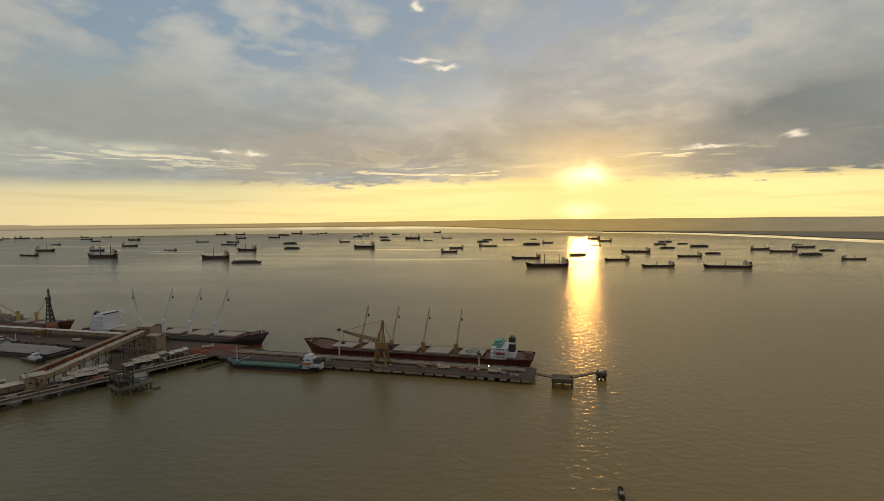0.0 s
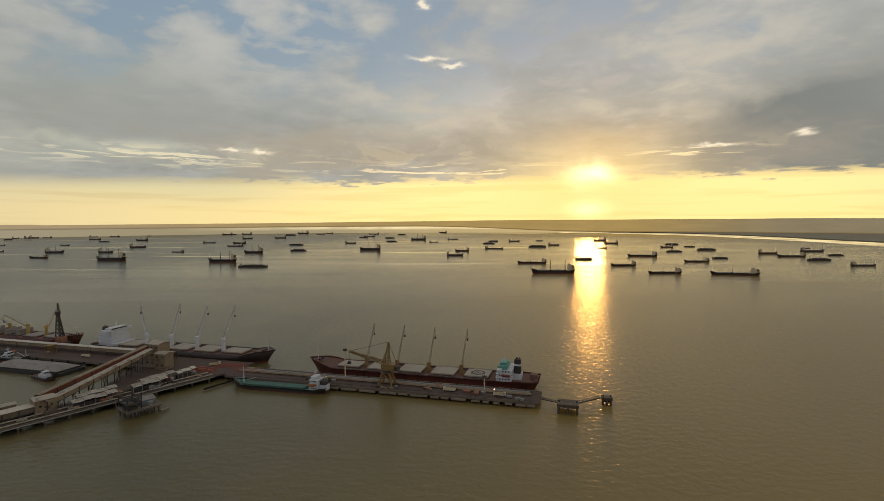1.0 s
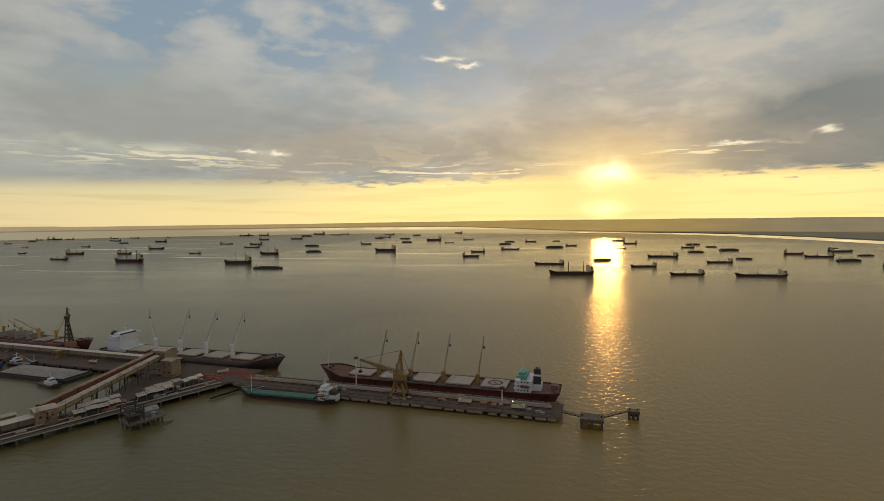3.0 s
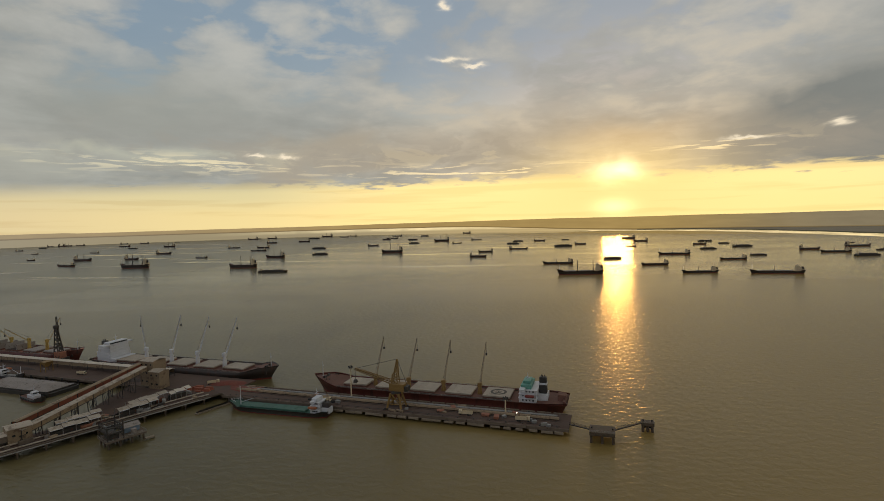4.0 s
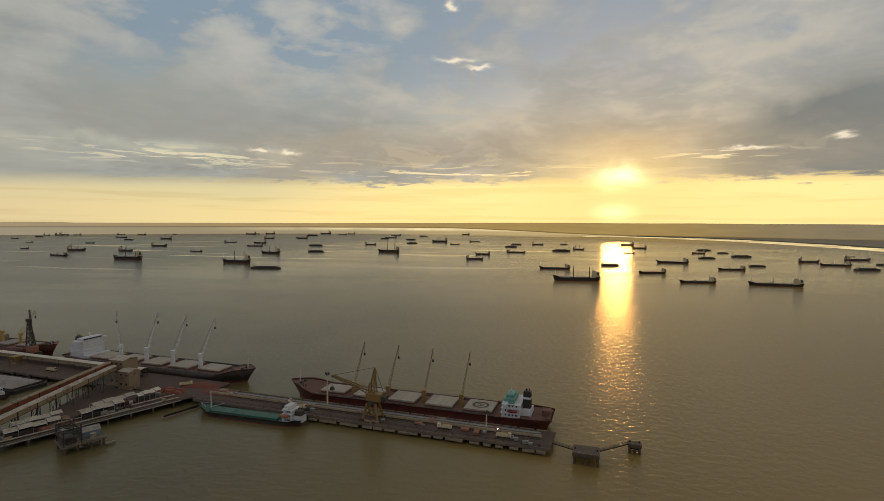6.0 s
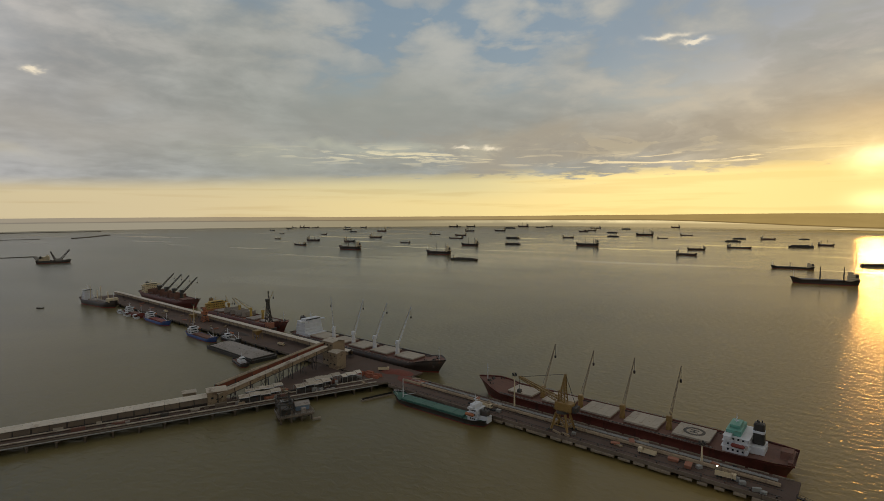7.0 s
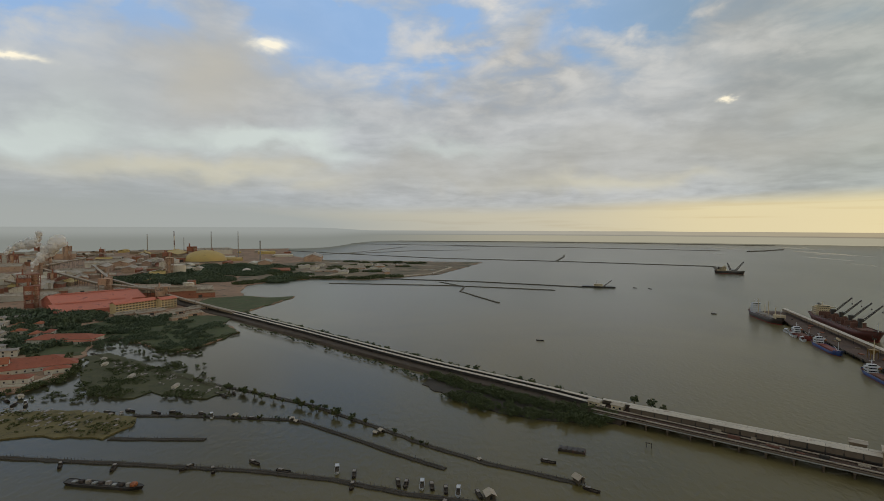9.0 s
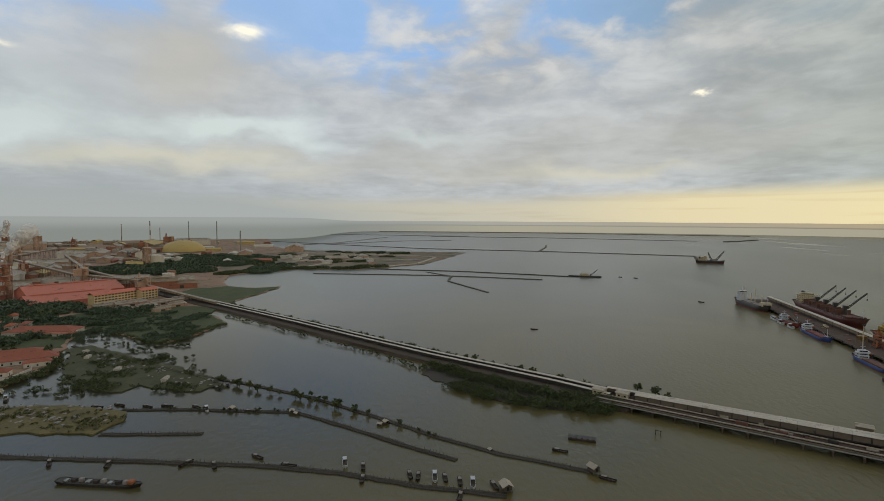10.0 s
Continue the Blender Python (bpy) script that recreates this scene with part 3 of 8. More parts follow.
def ribbon(points, width, z0, z1, jag=0.0, seed=1, wide=None):
    """A low bank along a line of (x, y); its edges wander a little."""
    rnd = random.Random(seed)
    fine = []
    for (ax, ay), (bx, by) in zip(points, points[1:]):
        n = max(1, int(math.hypot(bx - ax, by - ay) / max(width * 1.2, 4)))
        fine += [(ax + (bx - ax) * k / n, ay + (by - ay) * k / n) for k in range(n)]
    fine.append(points[-1])
    bm = bmesh.new()
    rows = []
    for i, (x, y) in enumerate(fine):
        a, b = fine[max(i - 1, 0)], fine[min(i + 1, len(fine) - 1)]
        d = Vector((b[0] - a[0], b[1] - a[1])).normalized()
        s = Vector((-d.y, d.x))
        w = width / 2 * (wide(i / (len(fine) - 1)) if wide else 1.0)
        l, r = w * (1 + rnd.uniform(-jag, jag)), w * (1 + rnd.uniform(-jag, jag))
        h = z1 + rnd.uniform(-jag, jag) * 0.3
        rows.append([bm.verts.new((x + s.x * k, y + s.y * k, z)) for k, z in ((-r * 1.25, z0), (-r, h), (l, h), (l * 1.25, z0))])
    for a, b in zip(rows, rows[1:]):
        for k in range(3):
            bm.faces.new((a[k], b[k], b[k + 1], a[k + 1]))
    bm.faces.new(rows[0])
    bm.faces.new(rows[-1][::-1])
    return bm




def polar(az, d):
    return (8 + d * math.sin(radians(az)), 45 + d * math.cos(radians(az)))


FAR_LAND = surface("hazy_mangrove_coast", (0.12, 0.11, 0.06), 0.95, vary=0.3, stain=(0.2, 0.17, 0.1), amount=0.4, size=400.0, grain=0.01, bump=0.0)
single("far_bank", ribbon([polar(a, d) for a, d in ((14, 4830), (19, 4700), (24, 4350), (29, 3900), (34, 3450), (40, 3100), (50, 2900), (64, 2800))], 46, -1, 5.0, 0.3, 3), FAR_LAND, pose(0, 0, 0), "thin dark mangrove bank far across the water", "far bank", kind="structure")
bm = bmesh.new()
inner = [polar(a, d + 30) for a, d in ((14, 4830), (19, 4700), (24, 4350), (29, 3900), (34, 3450), (40, 3100), (50, 2900), (64, 2800))]
outer = [polar(a, 4875) for a in (66, 58, 50, 42, 36, 30, 24, 17)]
prism(bm, [*inner, *outer][::-1], -1, 4.0)
# the coast's haze is painted in as a lighter base colour
single("far_coast", bm, surface("hazy_far_fields", (0.3, 0.25, 0.17), 0.95, vary=0.25, stain=(0.22, 0.19, 0.12), amount=0.4, size=300.0, grain=0.01, bump=0.0), pose(0, 0, 0), "low hazy olive coast behind a dark mangrove shore", "coast", kind="structure")

# added emissive strip in place of bright sky reflected by still water
PAINTED_GLEAM = bpy.data.materials.new("far_painted_gleam")
PAINTED_GLEAM.use_nodes = True
far_g = Graph(PAINTED_GLEAM.node_tree)
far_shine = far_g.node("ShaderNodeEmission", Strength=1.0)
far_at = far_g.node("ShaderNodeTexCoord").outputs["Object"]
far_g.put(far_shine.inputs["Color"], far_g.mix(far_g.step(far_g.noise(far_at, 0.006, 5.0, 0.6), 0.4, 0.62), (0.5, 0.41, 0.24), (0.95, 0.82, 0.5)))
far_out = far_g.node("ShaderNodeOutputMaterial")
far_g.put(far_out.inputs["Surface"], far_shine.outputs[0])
single("backdrop_shallows", ribbon([polar(a, d) for a, d in ((9, 4700), (14, 4600), (19, 4440), (24, 4090), (29, 3660), (34, 3240), (40, 2900), (50, 2720), (64, 2640))], 300, -1, 0.15, 0.35, 12), PAINTED_GLEAM, pose(0, 0, 0), "glowing strip added as sky gleam on the water under the far shore", "far water", kind="structure")

# ---------------------------------------------------------------- ships


def hull_lines(L, B, deck, bow_rise, stern_rise, n=26):
    """Stations from stern to bow: x and half-breadth at the water and at the deck, and the deck's height."""
    rows = []
    for i in range(n):
        t = i / (n - 1)
        t = t if t < 0.75 else 0.75 + 0.25 * ((t - 0.75) / 0.25) ** 0.8
        dk = 0.8 + 0.2 * min(1, t / 0.07) ** 0.7
        wl = 0.4 + 0.6 * min(1, t / 0.14) ** 0.6
        if t > 0.84:
            dk *= max(0.03, 1 - ((t - 0.84) / 0.16) ** 2.3)
        if t > 0.78:
            wl *= max(0.01, 1 - ((t - 0.78) / 0.22) ** 1.9)
        rise = bow_rise * min(1, max(0, (t - 0.88) / 0.03)) + bow_rise * 0.3 * max(0, (t - 0.9) / 0.1)
        rise += stern_rise * min(1, max(0, (0.1 - t) / 0.02))
        rows.append((-L / 2 + L * (0.02 + 0.94 * t), wl * B / 2, -L / 2 + L * t, dk * B / 2, deck + rise))
    return rows


def loft(lines, levels, thick=0.0):
    """The shell between levels: each is a height, or (None, extra) for the deck's edge and so much above."""
    bm = bmesh.new()
    rings = []
    for xw, hw, xd, hd, zd in lines:
        row = []
        for lv in levels:
            z = zd + lv[1] if isinstance(lv, tuple) else lv
            k = max(0.0, min(1.0, z / zd)) ** 1.3
            row.append((xw + (xd - xw) * k, hw + (hd - hw) * k, z))
        rings.append(row)
    port = [[bm.verts.new((x, y, z)) for x, y, z in row] for row in rings]
    star = [[bm.verts.new((x, -y, z)) for x, y, z in row] for row in rings]
    m = len(levels)
    for i in range(len(rings) - 1):
        for k in range(m - 1):
            bm.faces.new((port[i][k], port[i][k + 1], port[i + 1][k + 1], port[i + 1][k]))
            bm.faces.new((star[i][k], star[i + 1][k], star[i + 1][k + 1], star[i][k + 1]))
    for k in range(m - 1):
        bm.faces.new((port[0][k], star[0][k], star[0][k + 1], port[0][k + 1]))
        bm.faces.new((port[-1][k], port[-1][k + 1], star[-1][k + 1], star[-1][k]))
    if thick:
        inner = []
        for side, sign in ((port, 1), (star, -1)):
            row = []
            for i, (xw, hw, xd, hd, zd) in enumerate(lines):
                v = side[i][-1].co
                row.append((bm.verts.new((v.x, sign * max(0.0, abs(v.y) - thick), v.z)), bm.verts.new((v.x, sign * max(0.0, abs(v.y) - thick), zd - 0.05))))
            inner.append(row)
            for i in range(len(lines) - 1):
                bm.faces.new((side[i][-1], side[i + 1][-1], row[i + 1][0], row[i][0]))
                bm.faces.new((row[i][0], row[i + 1][0], row[i + 1][1], row[i][1]))
    return bm


def deck_sheet(lines, inset=0.2, drop=0.0):
    bm = bmesh.new()
    a = [bm.verts.new((xd, max(0.05, hd - inset), zd - drop)) for _, _, xd, hd, zd in lines]
    b = [bm.verts.new((xd, -max(0.05, hd - inset), zd - drop)) for _, _, xd, hd, zd in lines]
    for i in range(len(a) - 1):
        bm.faces.new((a[i], b[i], b[i + 1], a[i + 1]))
    return bm


def hull_parts(ship, L, B, deck, bow_rise, stern_rise, paint, boot, deck_paint, rail=1.0, boot_z=1.2, n=26):
    lines = hull_lines(L, B, deck, bow_rise, stern_rise, n)
    part("hull", loft(lines, [boot_z, deck * 0.5 + boot_z * 0.5, (None, rail)], 0.3), paint, ship, "", True)
    part("bottom_strake", loft(lines, [-1.5, boot_z]), boot, ship, "red bottom paint", True)
    part("deck", deck_sheet(lines), deck_paint, ship)
    return lines


def windows_row(bm, x, y0, y1, z, n, w=0.9, h=0.9, out=0.06, axis="x"):
    """A row of window panes set 6 cm proud on a face across x (or y)."""
    for i in range(n):
        c = y0 + (y1 - y0) * (i + 0.5) / n
        if axis == "x":
            box(bm, min(x, x + out), max(x, x + out), c - w / 2, c + w / 2, z, z + h)
        else:
            box(bm, c - w / 2, c + w / 2, min(x, x + out), max(x, x + out), z, z + h)
    return bm


def deckhouse(ship, x0, x1, B, z, tiers, tier_h, paint, funnel_paint, funnel_h, simple=False, mast_h=6.0, forward=1, top_paint=None, plain=False):
    """White accommodation block with its bridge, wings, windows, funnel and mast; forward is the way its bridge looks."""
    hb = B * 0.36
    house = None
    for i in range(tiers):
        k = 0.35 * i
        a, b = (x0, x1 - k) if forward > 0 else (x0 + k, x1)
        tier = part("tier" if house else "superstructure", blk(a, b, -hb + 0.3 * i, hb - 0.3 * i, z + i * tier_h, z + (i + 1) * tier_h - 0.15), paint, house or ship)
        house = house or tier
        if not simple and not plain:
            part("deck_edge", blk(a - 0.6, b + 0.6, -hb - 0.5, hb + 0.5, z + (i + 1) * tier_h - 0.147, z + (i + 1) * tier_h - 0.003), paint, house)
    top = z + tiers * tier_h
    xf = x1 - 0.35 * tiers if forward > 0 else x0 + 0.35 * tiers
    xb = xf - forward * min(7.0, (x1 - x0) * 0.6)
    bridge = part("bridge", bevelled(blk(min(xf, xb), max(xf, xb), -hb * 0.85, hb * 0.85, top, top + tier_h), 0.15), top_paint or paint, house)
    part("bridge_glass", blk(min(xf, xf + 0.08 * forward), max(xf, xf + 0.08 * forward), -hb * 0.8, hb * 0.8, top + tier_h * 0.45, top + tier_h * 0.85), GLASS, house, "dark band of bridge glass")
    for s in () if simple else (-1, 1):
        bm = blk(min(xf, xf - forward * 3), max(xf, xf - forward * 3), min(s * hb * 0.85, s * B * 0.5), max(s * hb * 0.85, s * B * 0.5), top - 0.1, top + 1.1)
        part("bridge_wing", bm, paint, house)
    for i in range(0 if simple or plain else tiers):
        for s in (-1, 1):
            n = max(3, int((x1 - x0) / 2.6))
            for k in range(n):
                c = x0 + 1 + (x1 - x0 - 2.5) * (k + 0.5) / n
                e = s * (hb - 0.3 * i)
                part("window", blk(c - 0.45, c + 0.45, min(e, e + 0.06 * s), max(e, e + 0.06 * s), z + (i + 0.4) * tier_h, z + (i + 0.75) * tier_h), GLASS, house)
        xx = x1 - 0.35 * i if forward > 0 else x0 + 0.35 * i
        for k in range(6):
            c = -hb + 1 + 0.3 * i + (2 * hb - 2 - 0.6 * i) * (k + 0.5) / 6
            part("window", blk(min(xx, xx + 0.06 * forward), max(xx, xx + 0.06 * forward), c - 0.5, c + 0.5, z + (i + 0.4) * tier_h, z + (i + 0.75) * tier_h), GLASS, house)
    fx = x0 - 3.2 if forward > 0 else x1 + 3.2
    fz = z + 0.5 * tiers * tier_h
    part("engine_casing", blk(fx - 3.2, fx + 3.2, -hb * 0.55, hb * 0.55, z, fz), paint, house)
    fun = part("funnel", bevelled(blk(fx - 2.6, fx + 2.6, -2.2, 2.2, fz, fz + funnel_h, 0.3), 0.5), funnel_paint, house, "dark funnel")
    if top_paint:
        part("funnel_band", bevelled(blk(fx - 2.5, fx + 2.5, -2.1, 2.1, fz + funnel_h * 0.5, fz + funnel_h * 0.68), 0.4), WHITE, fun, "white funnel band")
        part("monkey_island", bevelled(blk(min(xf, xb) + 1, max(xf, xb) - 1, -hb * 0.5, hb * 0.5, top + tier_h, top + tier_h + 1.6), 0.2), top_paint, house)
    for dx, dy in () if simple else ((-1, -0.7), (0.2, 0.6), (0.9, -0.5)):
        part("exhaust_pipe", tube(bmesh.new(), (fx + dx, dy, fz + funnel_h - 0.3), (fx + dx, dy, fz + funnel_h + 1.1), 0.3, n=8), STEEL_DARK, house)
    xm = (xf + xb) / 2
    bm = tube(bmesh.new(), (xm, 0, top + tier_h), (xm, 0, top + tier_h + mast_h), 0.3, 0.12, 8)
    beam(bm, (xm, -2.2, top + tier_h + mast_h * 0.6), (xm, 2.2, top + tier_h + mast_h * 0.6), 0.2)
    beam(bm, (xm - 1.2, 0, top + tier_h + mast_h * 0.4), (xm + 1.2, 0, top + tier_h + mast_h * 0.4), 0.35)
    part("radar_mast", bm, paint, house)
    if simple:
        return house
    bm = bmesh.new()
    lb = bevelled(box(bm, x0 + 1, x0 + 7, hb + 0.6, hb + 2.6, z + tier_h * 1.4, z + tier_h * 1.4 + 1.7), 0.6)
    part("lifeboat", lb, BOOT_RED if top_paint else ORANGE, house, "red lifeboat" if top_paint else "orange lifeboat")
    return house


def deck_crane(ship, x, y, z, post, jib_len, lift, turn, paint, jib_paint=None, stout=1.0):
    """A ship's crane: post, slewing cab and a lattice jib lifted by so many degrees and turned."""
    bm = tube(bmesh.new(), (x, y, z), (x, y, z + post), 1.7 * stout ** 0.5, 1.15 * stout ** 0.5, 14)
    crane = part("crane", bm, paint, ship)
    a, e = radians(turn), radians(lift)
    way = Vector((math.cos(a) * math.cos(e), math.sin(a) * math.cos(e), math.sin(e)))
    head = Vector((x, y, z + post))
    part("crane_cab", bevelled(blk(x - 1.5 * stout ** 0.5, x + 1.5 * stout ** 0.5, y - 1.4 * stout ** 0.5, y + 1.4 * stout ** 0.5, z + post - 0.3, z + post + 2.6 * stout ** 0.4, 0.2), 0.3), paint, crane)
    root = head + Vector((math.cos(a), math.sin(a), 0)) * 1.8 + Vector((0, 0, 0.6))
    tip = root + way * jib_len
    part("jib", lattice(bmesh.new(), root, tip, 0.7 * stout, 0.35 * stout, 8, 0.08 * stout ** 2), jib_paint or paint, crane)
    bm = beam(bmesh.new(), head + Vector((0, 0, 3.6)), tip, 0.14)
    beam(bm, tip, tip - Vector((0, 0, jib_len * 0.25)), 0.12)
    part("hoist_rope", bm, STEEL_DARK, crane)
    part("hook_block", bevelled(blk(tip.x - 0.6, tip.x + 0.6, tip.y - 0.6, tip.y + 0.6, tip.z - jib_len * 0.25 - 2.0, tip.z - jib_len * 0.25), 0.3), STEEL_DARK, crane)
    return crane


def hatch(ship, x0, x1, w, z, h, paint, opened=0):
    """A hatch coaming with folding covers: lines across, gently crowned; opened leaves stand on edge at the ends."""
    part("hatch_coaming", blk(x0, x1, -w / 2, w / 2, z - 0.1, z + h * 0.6), DECK_RED, ship)
    if opened:
        cover = part("cargo_hold", blk(x0 + 0.5, x1 - 0.5, -w / 2 + 0.5, w / 2 - 0.5, z + h * 0.6, z + h * 0.62), COAL, ship)
        for xx in (x0 + 0.4, x1 - 1.6):
            part("hatch_cover", blk(xx, xx + 1.2, -w / 2, w / 2, z + h * 0.6, z + h + 4.5), paint, ship)
        return
    n = 4
    for i in range(n):
        a, b = x0 + (x1 - x0) * i / n + 0.05, x0 + (x1 - x0) * (i + 1) / n - 0.05
        bm = bmesh.new()
        faces(bm, [(a, -w / 2 - 0.3, z + h * 0.6), (b, -w / 2 - 0.3, z + h * 0.6), (b, w / 2 + 0.3, z + h * 0.6), (a, w / 2 + 0.3, z + h * 0.6),
                   (a, -w / 2 - 0.3, z + h), (b, -w / 2 - 0.3, z + h), (b, w / 2 + 0.3, z + h), (a, w / 2 + 0.3, z + h)], BOX_LOOPS)
        part("hatch_cover", bm, paint, ship)


def railing(bm, pts, h=1.1, step=4.0):
    for p, q in zip(pts, pts[1:]):
        p, q = Vector(p), Vector(q)
        n = max(1, int((q - p).length / step))
        for k in range(n + 1):
            c = p.lerp(q, k / n)
            beam(bm, c, c + Vector((0, 0, h)), 0.1)
        for f in (0.5, 1.0):
            beam(bm, p + Vector((0, 0, h * f)), q + Vector((0, 0, h * f)), 0.08)
    return bm


def bow_gear(ship, x, B, z, simple=False):
    bm = tube(bmesh.new(), (x - 3, 0, z), (x - 3, 0, z + 11), 0.3, 0.15, 8)
    beam(bm, (x - 3, -1.2, z + 8), (x - 3, 1.2, z + 8), 0.2)
    part("foremast", bm, WHITE, ship)
    for s in () if simple else (-1, 1):
        bm = tube(bmesh.new(), (x - 6, s * 1.4, z + 0.8), (x - 6, s * 3.6, z + 0.8), 0.8, n=12)
        box(bm, x - 7.2, x - 4.8, s * 2.5 - 1.4, s * 2.5 + 1.4, z, z + 0.35)
        part("windlass", bm, STEEL_DARK, ship)
        for dx in () if simple else (0, 2.0):
            part("bollard", tube(bmesh.new(), (x - 10 - dx, s * B * 0.25, z), (x - 10 - dx, s * B * 0.25, z + 1.1), 0.35, 0.42, 8), STEEL_DARK, ship)


def bulk_carrier(label, m, L, B, deck, paint, deck_paint, hatch_paint, house_paint, crane_paint, lifts, tiers=4, opened=(), funnel=HULL_BLACK, holds=5, house_len=13.0, aft=24.0, crane_h=9.0, jib=24.0, jib_paint=None, stout=1.0, top_paint=None, plain=False):
    ship = thing("bulk_carrier", m, label, "ship")
    hull_parts(ship, L, B, deck, 3.0, 0.6, paint, BOOT_RED, deck_paint)
    x_house = -L / 2 + aft
    deckhouse(ship, x_house - house_len, x_house, B, deck, tiers, 2.7, house_paint, funnel, 10.5 if top_paint else 9.0, top_paint=top_paint, plain=plain)
    fore, gapw = L * 0.39, 7.5
    span = (fore - x_house - 6) / holds
    for i in range(holds):
        a = x_house + 6 + span * i
        hatch(ship, a, a + span - gapw, B * (0.62 if i < holds - 1 else 0.5), deck, 2.2, hatch_paint, i in opened)
    for i, (lift, turn) in enumerate(lifts):
        a = x_house + 6 + span * (i + 1) - gapw / 2
        deck_crane(ship, a, 0.0, deck, crane_h, jib, lift, turn, crane_paint, jib_paint, stout)
    for s in (-1, 1):
        bm = railing(bmesh.new(), [(x_house + 4, s * (B / 2 - 0.5), deck + 0.9), (L * 0.36, s * (B / 2 - 0.5), deck + 0.9)], 0.9, 5.0)
        part("deck_rail", bm, STEEL_GREY, ship)
        bm = tube(bmesh.new(), (x_house + 4, s * (B / 2 - 3), deck + 0.5), (fore, s * (B / 2 - 3), deck + 0.5), 0.25, n=6)
        part("deck_pipe", bm, STEEL_DARK, ship)
    if top_paint:
        # landing mark on the hatch before the house
        c = x_house + 6 + (span - gapw) / 2
        ring = [(c + math.cos(k * math.pi / 12) * 4.6, math.sin(k * math.pi / 12) * 4.6, deck + 2.26) for k in range(25)]
        bm = bmesh.new()
        for p, q in zip(ring, ring[1:]):
            beam(bm, p, q, 1.5, 0.1)
        for p, q in (((c - 2, -1.4), (c + 2, -1.4)), ((c - 2, 1.4), (c + 2, 1.4)), ((c, -1.4), (c, 1.4))):
            beam(bm, (*p, deck + 2.28), (*q, deck + 2.28), 0.8, 0.1)
        part("landing_mark", bm, STEEL_DARK, ship, "dark ring with a letter H painted on a hatch")
    if plain:
        part("boat_deck", bevelled(blk(x_house + 0.3, x_house + 5.4, -B * 0.36, B * 0.36, deck, deck + 2.6), 0.15), house_paint, ship)
    bow_gear(ship, L / 2 - 4, B, deck + 3.2)
    part("anchor", bevelled(blk(L / 2 - 9, L / 2 - 7.5, -B * 0.2, -B * 0.2 + 0.8, deck * 0.7, deck * 0.7 + 2.5), 0.3), STEEL_DARK, ship)
    bm = blk(-L / 2 + 1.5, -L / 2 + 6.5, -3, 3, deck + 0.6, deck + 4.2)
    box(bm, -L / 2 + 1, -L / 2 + 3, -B * 0.3, B * 0.3, deck + 0.6, deck + 1.6)
    part("stern_house", bm, deck_paint, ship)
    return ship


WHARF = pose(40, 326, 0, 0, 0, -11.31)  # x runs east along the front, y out towards the roads


def at_wharf(x, y, turn=0.0, z=0.0):
    return WHARF @ pose(x, y, z, 0, 0, turn)


bulk_carrier("red-brown laden bulk carrier with yellow cranes and grey hatches", at_wharf(-93, 38.5, 180), 184, 27, 7.0,
             HULL_RED, DECK_RED, HATCH, WHITE, YELLOW, ((57, 268), (57, 270), (57, 270), (58, 272)), 3, crane_h=5.0, jib=30.0, jib_paint=CLAD_TAN, aft=30.0, house_len=11.0, top_paint=BRIDGE_GREEN)
bulk_carrier("dark-hulled bulk carrier with white house and raised white cranes", at_wharf(-322, 53, 0), 190, 29, 6.6,
             HULL_DARK, DECK_RED, HATCH, WHITE, WHITE, ((62, 150), (66, 100), (64, 92), (62, 90)), 5, house_len=15.0, jib=32.0, stout=1.25, plain=True)
bulk_carrier("rust-red bulk carrier with ochre house, discharging by grab at the wharf", at_wharf(-530, 57, 0), 172, 27, 7.0,
             HULL_RED, PLANT_RUST, CARGO, OCHRE, OCHRE, ((20, 160), (18, 170), (30, 200), (66, 60)), 3, opened=(1, 2), funnel=YELLOW)
bulk_carrier("rust-red bulk carrier with four dark raised cranes at the wharf's end", at_wharf(-740, 62, 0), 170, 26, 8.0,
             HULL_RED, DECK_RED, DECK_RED, CREAM, HULL_BLACK, ((48, 62), (48, 62), (48, 62), (48, 62)), 4, opened=(0, 1, 2, 3), funnel=HULL_BLACK, stout=2.6, jib=27.0)


